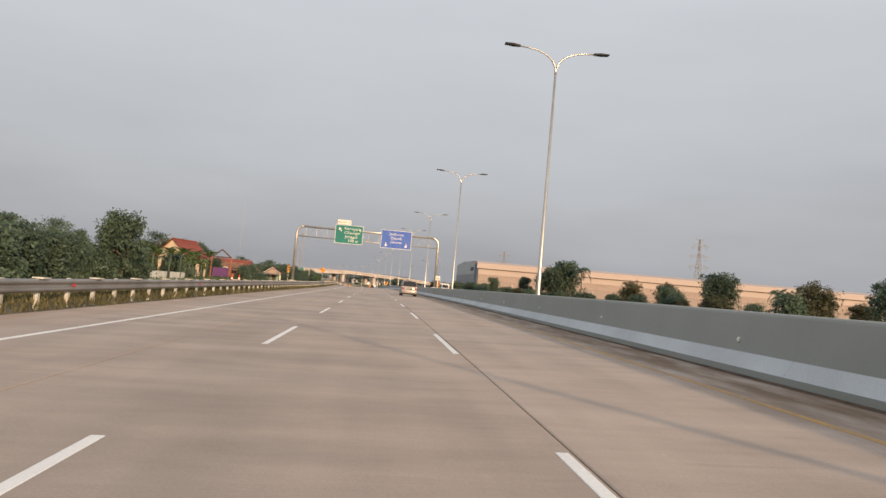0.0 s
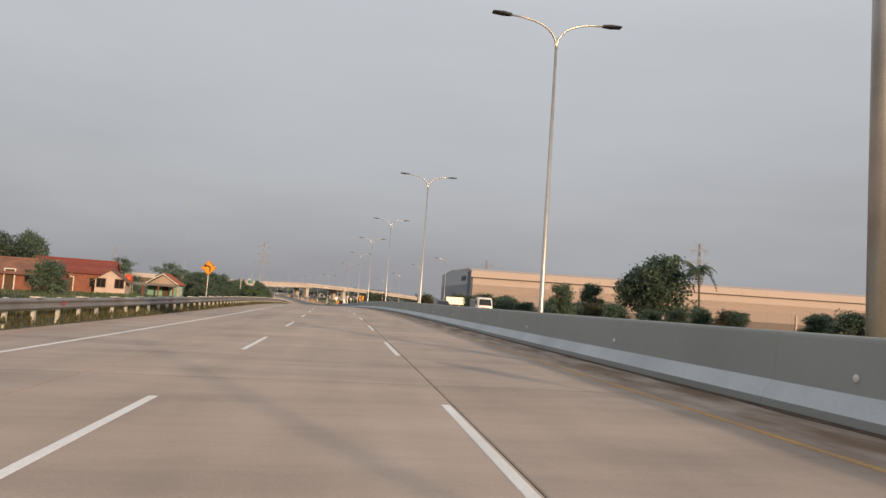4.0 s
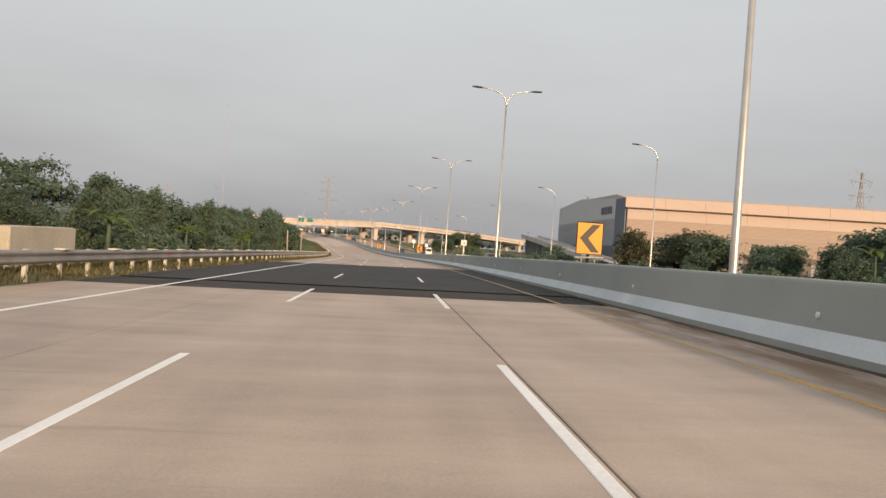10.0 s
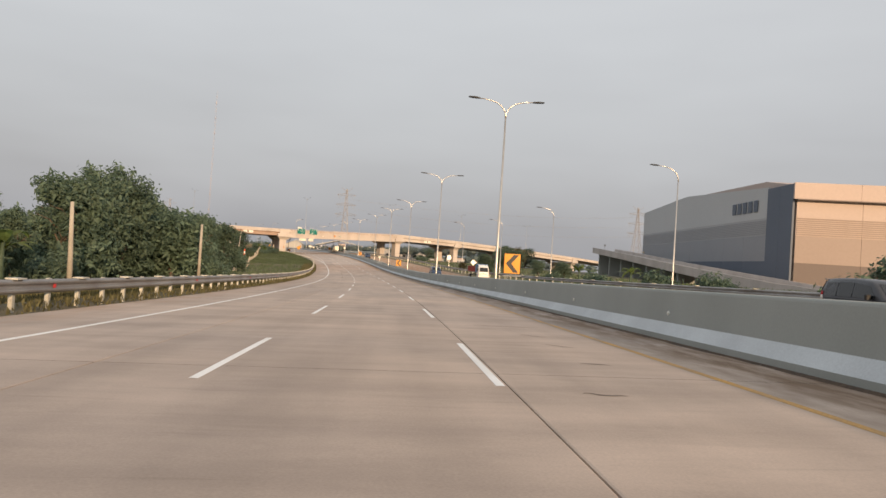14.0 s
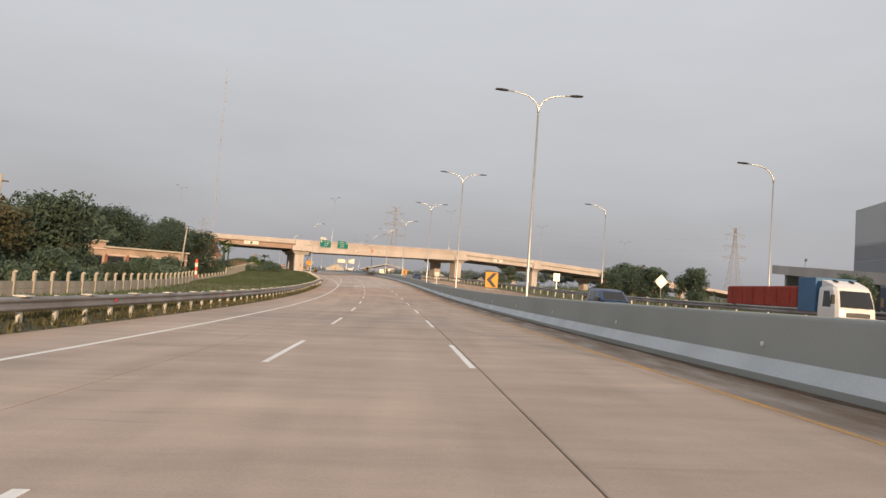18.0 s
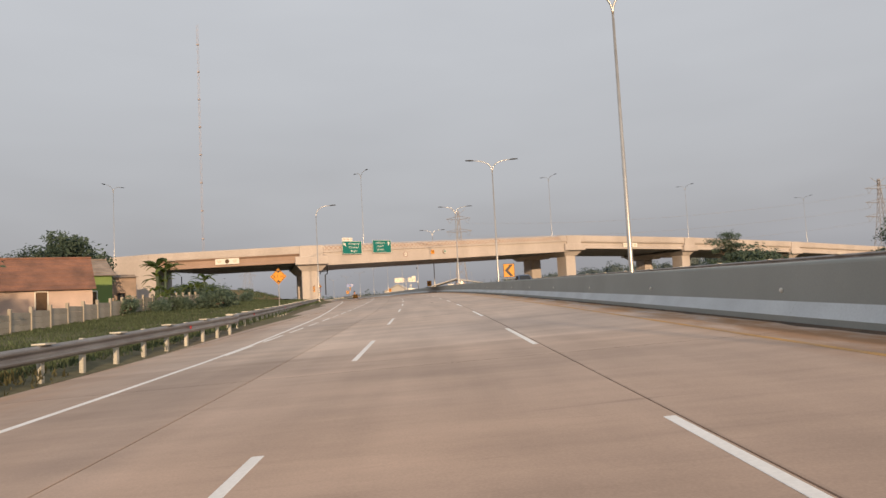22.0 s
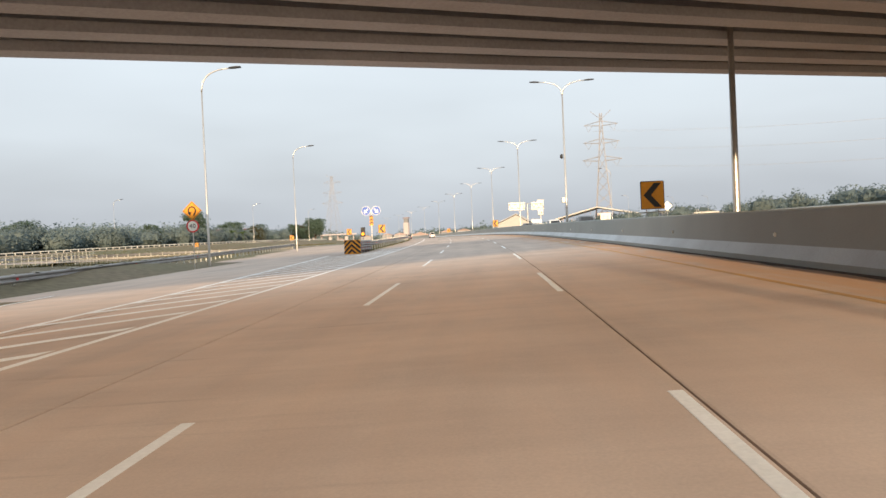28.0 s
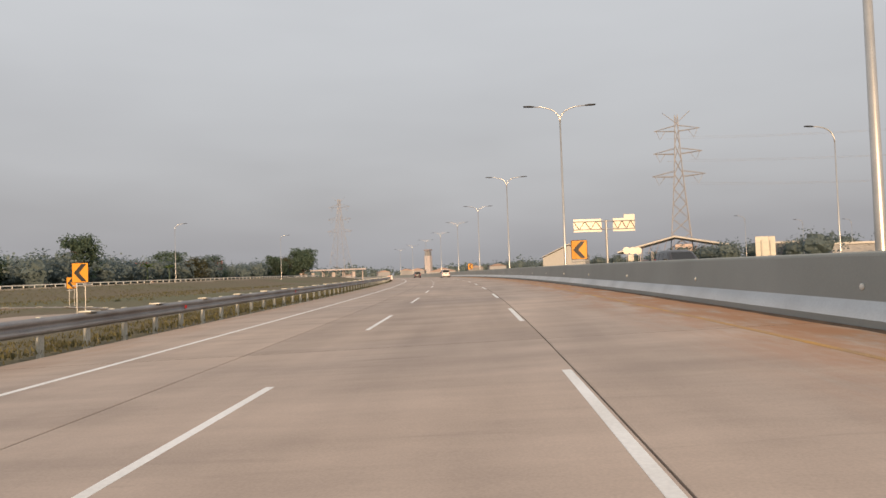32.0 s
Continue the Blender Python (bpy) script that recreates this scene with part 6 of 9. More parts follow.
# ---- trees ----
def crown_mesh(name, seed, blobs, n, size, m, flat=0.0, droop=0.0):
    """Leaves in sprays: each lump (x, y, z, rx, ry, rz) carries small sprays of bent leaves at uneven depths, some standing clear of it."""
    r = random.Random(seed)
    g = Geo()
    tot = sum(b[3] * b[4] + b[4] * b[5] for b in blobs)
    for b in blobs:
        k = int(n * (b[3] * b[4] + b[4] * b[5]) / tot / 9)
        for _ in range(k):
            u = Vector((r.gauss(0, 1), r.gauss(0, 1), r.gauss(0, 1))).normalized()
            lump = 1 + 0.45 * noise.noise((u.x * 2.6 + seed, u.y * 2.6, u.z * 2.6 + b[0]))
            rad = (0.35 + 0.75 * math.sqrt(r.random())) * lump * (1.25 if r.random() < 0.12 else 1.0)
            mid = Vector((b[0] + u.x * b[3] * rad, b[1] + u.y * b[4] * rad, b[2] + u.z * b[5] * rad))
            for _ in range(9):
                p = mid + Vector((r.gauss(0, 1), r.gauss(0, 1), r.gauss(0, 0.8))) * size * 0.95
                s_ = size * r.uniform(0.55, 1.3)
                nrm = (u * 0.7 + Vector((r.uniform(-1, 1), r.uniform(-1, 1), r.uniform(-0.3, 1.1) + flat))).normalized()
                a = nrm.orthogonal().normalized()
                a.rotate(Matrix.Rotation(r.uniform(0, 6.28), 3, nrm))
                c = nrm.cross(a)
                tip = p + a * s_ - Vector((0, 0, droop * s_))
                g.face([p - a * s_ * 0.55, p + c * s_ * 0.36 + nrm * 0.06 * s_, tip, p - c * s_ * 0.36 + nrm * 0.06 * s_])
    return g.mesh(name, m)


def trunk_mesh(name, seed, h, r0, limbs, spread, lift=0.55):
    r = random.Random(seed)
    g = Geo()
    bend = [Vector((r.uniform(-0.25, 0.25) * k, r.uniform(-0.25, 0.25) * k, h * k / 4)) for k in range(5)]
    g.tube(bend, [r0, r0 * 0.85, r0 * 0.7, r0 * 0.55, r0 * 0.35], 8)
    for i in range(limbs):
        a = 6.283 * i / limbs + r.uniform(-0.4, 0.4)
        z = h * r.uniform(0.4, 0.95)
        b0 = bend[min(3, int(z / h * 4))]
        st = Vector((b0.x, b0.y, z))
        en = st + Vector((math.cos(a) * spread, math.sin(a) * spread, spread * lift))
        mid = (st + en) / 2 + Vector((0, 0, 0.25 * spread * r.uniform(0, 1)))
        g.tube([st, mid, en], [r0 * 0.4, r0 * 0.27, r0 * 0.1], 6)
    return g.mesh(name, M["bark"], True)


KIND = {}


def tree_kind(key, trunk, crown, label):
    KIND[key] = (trunk, crown, label)


def lumps(seed, n, R, z0, z1, rmin, rmax, squash=0.8):
    """Uneven lumps, wide below and narrow above."""
    r = random.Random(seed)
    out = []
    for i in range(n):
        a, q = r.uniform(0, 6.28), math.sqrt(r.random()) * R
        f = r.random()
        k = r.uniform(rmin, rmax)
        out.append((math.cos(a) * q * (1 - 0.5 * f), math.sin(a) * q * (1 - 0.5 * f), z0 + (z1 - z0) * f, k, k, k * squash))
    return out


tree_kind("mango", trunk_mesh("trunk", 1, 3.2, 0.28, 6, 2.2), crown_mesh("crown", 1, lumps(1, 30, 3.5, 1.4, 6.6, 0.8, 1.7) + [(0, 0, 4.0, 2.4, 2.4, 2.4)], 7600, 0.27, M["leaf_dark"], droop=0.3), "dense dark round-crowned mango tree")
tree_kind("mango2", trunk_mesh("trunk", 2, 3.0, 0.26, 6, 2.0), crown_mesh("crown", 2, lumps(7, 26, 3.3, 1.0, 6.0, 0.7, 1.7) + [(0.3, 0, 3.5, 2.2, 2.2, 2.2)], 7000, 0.27, M["leaf_red"], droop=0.3), "dense round tree with dark and reddish leaves")
tree_kind("teak", trunk_mesh("trunk", 3, 6.2, 0.2, 9, 1.5, 0.9), crown_mesh("crown", 3, lumps(3, 34, 2.5, 1.2, 9.4, 0.6, 1.35, 0.9), 7000, 0.32, M["leaf_mid"], 0.2, 0.4), "tall leafy tree with large broad leaves")
tree_kind("teak2", trunk_mesh("trunk", 4, 5.4, 0.2, 9, 1.7, 0.7), crown_mesh("crown", 4, lumps(11, 32, 3.0, 1.0, 7.6, 0.6, 1.4, 0.85), 7000, 0.31, M["leaf_mid"], 0.2, 0.4), "leafy broad tree with uneven crown")
tree_kind("acacia", trunk_mesh("trunk", 5, 5.2, 0.2, 9, 3.0, 0.45), crown_mesh("crown", 5, [(b[0] * 1.6, b[1] * 1.6, b[2], b[3] * 1.5, b[4] * 1.5, b[5] * 0.7) for b in lumps(5, 26, 2.4, 1.6, 7.4, 0.6, 1.2)], 6500, 0.27, M["leaf_light"], 0.6, 0.1), "spreading tree with loose feathery foliage")
tree_kind("bushy", trunk_mesh("trunk", 6, 2.2, 0.14, 7, 1.4), crown_mesh("crown", 6, lumps(6, 20, 2.2, 0.4, 3.8, 0.5, 1.2, 0.9), 4500, 0.26, M["leaf_mid"], 0.2, 0.3), "bushy green small tree")
tree_kind("shrub", trunk_mesh("trunk", 8, 0.7, 0.07, 6, 0.7), crown_mesh("crown", 8, lumps(9, 9, 1.3, 0.3, 1.3, 0.5, 0.9, 0.8), 2000, 0.19, M["leaf_light"], 0.2, 0.3), "low green leafy shrub on the bank")
tree_kind("canopy", trunk_mesh("trunk", 9, 4.0, 0.3, 8, 3.2, 0.5), crown_mesh("crown", 9, [(b[0] * 1.25, b[1] * 1.25, b[2], b[3] * 1.35, b[4] * 1.35, b[5] * 0.75) for b in lumps(17, 30, 3.6, 1.6, 6.8, 0.8, 1.6)], 7600, 0.27, M["leaf_dark"], 0.9, 0.2), "wide dark tree with drooping layered branches")


def leaf_blade(g, base, az, length, width, up, curl, n=6, split=False):
    pts, d = [], Vector((math.cos(az), math.sin(az), 0))
    for i in range(n + 1):
        u = i / n
        pts.append(base + d * length * (u - 0.18 * u * u) + Vector((0, 0, length * (up * u - curl * u * u))))
    side = Vector((-d.y, d.x, 0))
    for i in range(n):
        w0 = width * math.sin(math.pi * (0.12 + 0.86 * i / n)) * 0.5
        w1 = width * math.sin(math.pi * (0.12 + 0.86 * (i + 1) / n)) * 0.5
        dz = Vector((0, 0, -0.25))
        g.face([pts[i], pts[i + 1], pts[i + 1] + side * w1 + dz * w1, pts[i] + side * w0 + dz * w0])
        g.face([pts[i + 1], pts[i], pts[i] - side * w0 + dz * w0, pts[i + 1] - side * w1 + dz * w1])


def banana(seed, h):
    r = random.Random(seed)
    t = Geo()
    t.tube([(0, 0, 0), (0.05, 0, h * 0.55), (0.0, 0.05, h)], [0.16, 0.13, 0.08], 8)
    g = Geo()
    for k in range(9):
        leaf_blade(g, Vector((0, 0, h * r.uniform(0.82, 1.0))), 6.283 * k / 9 + r.uniform(-0.3, 0.3), r.uniform(1.7, 2.5), r.uniform(0.45, 0.65), r.uniform(0.45, 1.0), r.uniform(0.5, 0.95))
    return t.mesh("stem", M["leaf_light"], True), g.mesh("leaves", M["leaf_banana"])


def palm(seed, h, n=24, L=3.4):
    r = random.Random(seed)
    t = Geo()
    t.tube([(0, 0, 0), (0.2, 0.1, h * 0.4), (0.25, 0.3, h)], [0.22, 0.16, 0.13], 8)
    g = Geo()
    top = Vector((0.25, 0.3, h))
    for k in range(n):
        az, up, cu = 6.283 * k / n * 2.4 + r.uniform(-0.2, 0.2), r.uniform(-0.1, 1.0), r.uniform(0.5, 1.0)
        d = Vector((math.cos(az), math.sin(az), 0))
        sd_ = Vector((-d.y, d.x, 0))
        pts = [top + d * L * (u - 0.2 * u * u) + Vector((0, 0, L * (up * u - cu * u * u))) for u in [i / 12 for i in range(13)]]
        for i in range(1, 12):
            for sg in (1, -1):
                w = L * 0.22 * math.sin(math.pi * (0.15 + 0.8 * i / 12))
                a = pts[i]
                b = a + (pts[i + 1] - pts[i]) * 0.8 if i < 12 else a
                tip = a + sd_ * sg * w + d * w * 0.5 - Vector((0, 0, 0.45 * w))
                g.face([a, b, tip + (b - a) * 0.4, tip])
    return t.mesh("trunk", M["bark"], True), g.mesh("fronds", M["leaf_mid"])


tree_kind("banana", *banana(1, 2.3), "banana plant with broad ragged leaves")
tree_kind("banana2", *banana(2, 3.4), "tall banana plant with broad leaves")
tree_kind("palm", *palm(3, 9.0), "coconut palm with drooping fronds")
tree_kind("palm_low", *palm(4, 1.6, 16, 2.4), "young palm with arching fronds")


def plant(key, s, d, scale=1.0, rot=0.0, m=None, group="roadside trees", wide=1.0):
    tk, cr, label = KIND[key]
    mm = m or on_ground(s, d, rot, scale) @ Matrix.Diagonal((wide, wide, 1, 1))
    nm = {"shrub": "shrub", "banana": "banana_plant", "banana2": "banana_plant", "palm": "palm_tree", "palm_low": "palm_tree"}.get(key, "tree")
    th = thing(nm, mm, label, nm.replace("_", " "), group)
    part("trunk" if "banana" not in key else "stem", tk, None, th)
    part("crown" if nm in ("tree", "shrub") else "leaves", cr, None, th)
    return th


r = random.Random(21)
# left bank, along the way
for key, s, d, k in (("mango", 60, -30, 0.62), ("bushy", 56, -25, 0.65), ("bushy", 68, -27, 0.75), ("bushy", 74, -28.5, 0.7), ("mango2", 71, -34, 0.66), ("bushy", 50, -23.5, 0.75), ("mango2", 83, -28, 0.6), ("teak2", 43, -14.4, 0.5), ("teak2", 45.5, -15.2, 0.45), ("bushy", 34, -16, 0.62), ("bushy", 38, -16.5, 0.58), ("bushy", 41, -17, 0.6), ("bushy", 30.5, -15.2, 0.6), ("acacia", 84, -36, 0.72), ("bushy", 63, -25, 0.62), ("mango2", 44, -28, 0.75), ("teak", 30, -30, 0.7), ("bushy", 92, -25, 0.7), ("teak2", 100, -40, 0.62),
                     ("banana2", 88, -23, 1.0), ("banana", 94, -22, 1.0), ("banana2", 80, -22, 0.9), ("bushy", 118, -21, 0.55), ("shrub", 124, -19, 1.0), ("mango2", 150, -42, 1.0), ("canopy", 196, -44, 1.05), ("teak2", 170, -44, 0.9), ("acacia", 184, -52, 1.2),
                     ("bushy", 140, -30, 0.8), ("mango", 232, -60, 1.0), ("acacia", 238, -40, 0.9), ("bushy", 225, -21, 0.6), ("shrub", 205, -18, 0.9), ("bushy", 160, -26, 0.7), ("teak", 214, -48, 0.9), ("mango", 24, -44, 0.9), ("teak2", 8, -36, 0.9)):
    plant(key, s, d, k, r.uniform(0, 360))
for i in range(64):
    s = 236 + 4.6 * i + r.uniform(-2, 2)
    d = r.choice((-17.5, -21, -25, -29, -34)) + r.uniform(-1.5, 1.5)
    top = float(np.interp(s, [230, 262, 276, 300, 325, 338, 355, 372, 400, 440, 470, 540], [3.2, 3.8, 4.9, 5.6, 5.6, 4.2, 4.4, 7.0, 7.6, 6.6, 5.8, 5.6]))
    grow = 1 + 0.035 * (-17.5 - d)
    if s > 405:
        d, top = -36 - r.uniform(0, 12), 6.4
        grow = 1.15
    if s > 452:
        d, top = -47 - r.uniform(0, 14), 7.4
    key = r.choice(("teak", "teak2", "acacia", "bushy", "teak")) if s < 420 else r.choice(("teak2", "canopy", "mango", "bushy"))
    hh = {"teak": 10.4, "teak2": 8.8, "acacia": 8.0, "bushy": 4.8, "canopy": 7.6, "mango": 8.0}[key]
    plant(key, s, d, top * grow / hh * r.uniform(0.82, 1.05), r.uniform(0, 360))
# banana grove before the first house
for k in range(16):
    plant(r.choice(("banana", "banana2", "banana")), 90 + 1.7 * k + r.uniform(-0.8, 0.8), -26.5 + r.uniform(-2.2, 1.5), r.uniform(0.8, 1.15), r.uniform(0, 360), group="banana grove")
# undergrowth at the wood's floor
for i in range(40):
    s = 234 + 4.2 * i + r.uniform(-1.5, 1.5)
    plant(r.choice(("bushy", "bushy", "shrub")), s, -18.5 - r.uniform(0, 6), r.uniform(0.5, 0.8), r.uniform(0, 360), group="undergrowth below the trees", wide=r.uniform(1.1, 1.4))
for s, d, key, k in ((262, -15.5, "banana", 1.0), (279, -15.8, "banana", 0.9), (292, -16, "shrub", 1.2), (311, -16.5, "banana", 1.1), (330, -16, "shrub", 1.2), (357, -23.5, "banana2", 1.0), (360, -22, "banana", 1.1), (352, -20, "palm_low", 0.9), (346, -17, "shrub", 1.0), (372, -17.5, "banana", 1.0),
                     (389, -18, "shrub", 1.3), (398, -24, "banana", 0.8), (412, -23.5, "shrub", 1.3), (424, -24, "bushy", 0.6), (441, -24.5, "shrub", 1.4), (449, -25, "bushy", 0.7), (456, -25.5, "shrub", 1.3), (478, -26.5, "bushy", 0.7), (486, -27, "shrub", 1.5), (492, -27.5, "bushy", 0.7), (246, -15.6, "banana", 1.0), (270, -15.2, "shrub", 1.1), (300, -15.4, "banana", 0.8), (318, -15.6, "shrub", 1.0), (338, -15.8, "banana", 0.9)):
    plant(key, s, d, k, r.uniform(0, 360), group="verge plants")
# the left bank before the overpass
for key, s, d, k in (("canopy", 500, -52, 1.25), ("canopy", 524, -46, 1.15), ("mango", 520, -50, 0.95), ("canopy", 488, -50, 1.2), ("mango", 592, -48.5, 1.5), ("canopy", 586, -52, 1.2), ("banana", 586.6, -35.0, 1.6), ("shrub", 556, -20.5, 0.8), ("shrub", 559, -21.5, 0.9), ("shrub", 563, -20.8, 0.7), ("shrub", 580, -22, 0.7), ("shrub", 586, -23, 0.8), ("banana2", 557.5, -21.0, 0.55), ("mango2", 575, -58, 0.85), ("banana2", 586.2, -35.3, 1.7), ("banana", 551.4, -23.4, 0.75), ("banana", 553.0, -24.0, 0.7), ("banana2", 550.0, -24.2, 0.6), ("banana", 549.2, -23.2, 0.6), ("shrub", 552, -22.6, 0.8), ("shrub", 548, -23.0, 0.7), ("canopy", 498, -47, 1.2), ("canopy", 510, -50, 1.35), ("mango", 516, -46, 1.25), ("bushy", 503, -31, 0.6), ("bushy", 508, -30.5, 0.55), ("bushy", 513, -31, 0.6), ("shrub", 498, -30, 1.0), ("shrub", 517, -30, 1.0), ("canopy", 528, -33.5, 1.1), ("canopy", 521, -36, 1.0), ("banana", 571, -26, 1.0), ("bushy", 568, -26.5, 0.5), ("banana", 566, -25.5, 0.9),
                     ("shrub", 574, -24.5, 1.1), ("shrub", 593, -25, 0.5), ("shrub", 600, -24, 0.5), ("shrub", 606, -26, 0.5), ("shrub", 545, -25, 0.9), ("mango", 466, -31.5, 1.18), ("mango2", 460, -35, 1.12), ("bushy", 470, -34, 1.55), ("teak", 431, -27, 0.86), ("teak2", 437, -28.5, 0.9), ("teak", 425, -31, 0.9), ("mango", 470, -52, 1.1), ("canopy", 450, -44, 0.9), ("canopy", 512, -48, 1.4), ("canopy", 521, -47, 1.45), ("canopy", 530, -46, 1.4), ("canopy", 540, -48, 1.35), ("canopy", 534, -41, 1.2), ("bushy", 474, -29.3, 0.5), ("bushy", 479, -29.5, 0.55), ("bushy", 484, -29.2, 0.58), ("bushy", 489, -29.6, 0.5), ("shrub", 494, -29, 1.1), ("bushy", 487, -30.5, 0.55), ("shrub", 505, -29, 0.9), ("shrub", 612, -33, 0.9), ("shrub", 618, -30, 0.8), ("teak", 365, -20, 0.86), ("teak", 360.5, -20.5, 0.8), ("teak2", 370.5, -20.5, 0.88), ("teak", 381, -21, 0.64), ("teak2", 353, -19.5, 0.8), ("teak2", 331.5, -20, 0.62), ("teak", 336, -22, 0.58), ("teak2", 342, -22.5, 0.68), ("canopy", 521.5, -31, 1.02), ("canopy", 513, -33, 1.0), ("shrub", 561, -21.6, 1.3), ("shrub", 565.5, -22.4, 1.2), ("bushy", 570, -24, 0.5), ("banana2", 563, -23.2, 0.9), ("shrub", 553.5, -19.8, 1.1), ("bushy", 577, -27, 0.6), ("banana2", 585.4, -34.0, 1.5), ("acacia", 252, -27, 0.75), ("acacia", 244, -26, 0.7), ("acacia", 236, -31, 0.85), ("acacia", 262, -29, 0.8), ("acacia", 268, -24, 0.75), ("acacia", 275, -26, 0.85)):
    plant(key, s, d, k, r.uniform(0, 360))
# beyond the opposite carriageway
for key, s, d, k in (("mango", 208, 57.5, 1.7), ("palm", 199.3, 61.1, 1.08), ("mango", 206, 54, 1.4), ("teak2", 216.2, 49, 0.82), ("bushy", 178, 49, 0.65), ("mango2", 142, 53, 0.85), ("mango2", 125, 53, 0.78), ("mango", 118, 50, 0.61), ("bushy", 108, 47, 0.72), ("mango", 92, 46, 0.8), ("palm", 84, 49, 0.40), ("mango2", 70, 45, 0.68), ("mango", 55, 42, 0.61), ("bushy", 60, 36, 0.65), ("teak2", 188, 33, 0.62), ("shrub", 194, 33, 1.20), ("banana2", 262, 30, 0.80), ("bushy", 270, 33, 0.70), ("bushy", 276, 30.5, 0.55), ("mango2", 312, 33, 0.85), ("banana", 318, 29, 1.00), ("banana2", 322, 30, 0.90), ("shrub", 327, 27, 1.30), ("banana", 330, 28, 0.90), ("palm_low", 338, 29, 1.20), ("shrub", 346, 28, 1.20), ("mango", 421, 33, 0.42), ("mango2", 432, 36, 0.48), ("bushy", 414, 29, 0.42), ("shrub", 404, 26, 1.00), ("banana", 396, 27, 1.00), ("shrub", 387, 26, 1.20), ("banana", 380, 27.5, 0.90), ("shrub", 372, 27, 1.30), ("shrub", 362, 27.5, 1.20), ("mango", 446, 36, 0.46), ("mango", 475, 32, 0.56), ("mango2", 483, 35, 0.49), ("mango", 492, 36, 0.56), ("bushy", 500, 38, 0.59), ("mango", 545, 62, 0.85), ("canopy", 574, 66, 0.95), ("mango", 560, 64, 1.05), ("mango2", 566, 70, 1.15), ("mango", 555, 60, 0.9), ("canopy", 571, 75, 1.05), ("mango", 508, 40, 0.50), ("mango2", 480, 27.5, 0.33), ("mango", 476, 37, 0.59), ("bushy", 458, 29, 0.40), ("shrub", 540, 27, 1.40), ("acacia", 560, 34, 0.60),):
    plant(key, s, d, k, r.uniform(0, 360), group="trees beyond the carriageway")
HGT = {"mango": 7.6, "mango2": 6.9, "canopy": 7.7, "bushy": 4.6, "teak2": 8.8, "shrub": 1.8}
for i in range(52):
    s = 60 + 5.2 * i + r.uniform(-1.5, 1.5)
    top = float(np.interp(s, [60, 190, 205, 245, 262, 272, 284, 300, 312, 323, 330], [2.4, 2.6, 3.6, 3.5, 4.6, 5.9, 4.6, 4.0, 5.6, 6.8, 6.0])) * r.uniform(0.82, 1.08)
    key = r.choice(("mango", "mango2", "canopy", "bushy", "bushy"))
    plant(key, s, 45 + r.uniform(-3, 3), top / HGT[key], r.uniform(0, 360), group="hedge of trees before the warehouse", wide=r.uniform(1.1, 1.5))
for i in range(26):
    s = 228 + 5 * i + r.uniform(-1.5, 1.5)
    plant(r.choice(("shrub", "shrub", "banana", "bushy")), s, 30 + r.uniform(-1.5, 4), r.uniform(0.35, 0.55) if i % 3 else 0.8, r.uniform(0, 360), group="hedge of trees before the warehouse", wide=1.2)
# round the loop ramp
for key, s, d, k in (("teak2", 865, -76, 1.35), ("mango", 993, -36, 1.6), ("mango2", 1004, -42, 1.35), ("mango", 985, -46, 1.2), ("canopy", 930, -62, 1.1), ("mango", 915, -70, 1.25), ("bushy", 900, -66, 1.2), ("palm", 945, -78, 0.9), ("banana2", 880, -66, 1.3), ("banana2", 888, -63, 1.2), ("mango2", 905, -60, 1.0), ("teak", 790, -112, 1.1), ("canopy", 800, -104, 1.2), ("mango", 770, -118, 1.2), ("mango", 845, -84, 1.0)):
    plant(key, s, d, k, r.uniform(0, 360), group="trees round the loop ramp", wide=1.15)


# far woods: joined clumps along the skyline
def woods(name, pts, label, hmin, hmax, m, size=1.1, n=150):
    """Crowns side by side: a lumpy heart of each, and leaf sprays all over it."""
    q = random.Random(len(pts) + 3)
    g = Geo()
    for x, y, z in pts:
        h = q.uniform(hmin, hmax)
        w = h * q.uniform(0.5, 0.8)
        o = q.uniform(0, 50)
        lump = lambda u: 1 + 0.5 * noise.noise((u.x * 1.9 + o, u.y * 1.9, u.z * 1.9))
        rings = []
        for i in range(1, 6):
            f = math.pi * i / 6
            us = [Vector((math.sin(f) * math.cos(a * 0.785), math.sin(f) * math.sin(a * 0.785), math.cos(f))) for a in range(8)]
            rings.append([(x + u.x * w * 0.6 * lump(u), y + u.y * w * 0.6 * lump(u), z + h * 0.44 + u.z * h * 0.34 * lump(u)) for u in us])
        g.loft(rings)
        for _ in range(n):
            u = Vector((q.gauss(0, 1), q.gauss(0, 1), q.gauss(0, 1))).normalized()
            k = (0.6 + 0.46 * q.random()) * lump(u)
            p = Vector((x + u.x * w * k, y + u.y * w * k, z + h * 0.5 + u.z * h * 0.46 * k))
            a = Vector((q.uniform(-1, 1), q.uniform(-1, 1), q.uniform(-0.6, 0.6))).normalized()
            b = a.cross(u).normalized() * size * q.uniform(0.5, 1.1)
            a = a * size * q.uniform(0.5, 1.1)
            g.face([p - a * 0.6, p + b * 0.6, p + a, p - b * 0.6])
    return tagged(new(name, g.mesh(name, m)), label, "woods", kind="stuff")


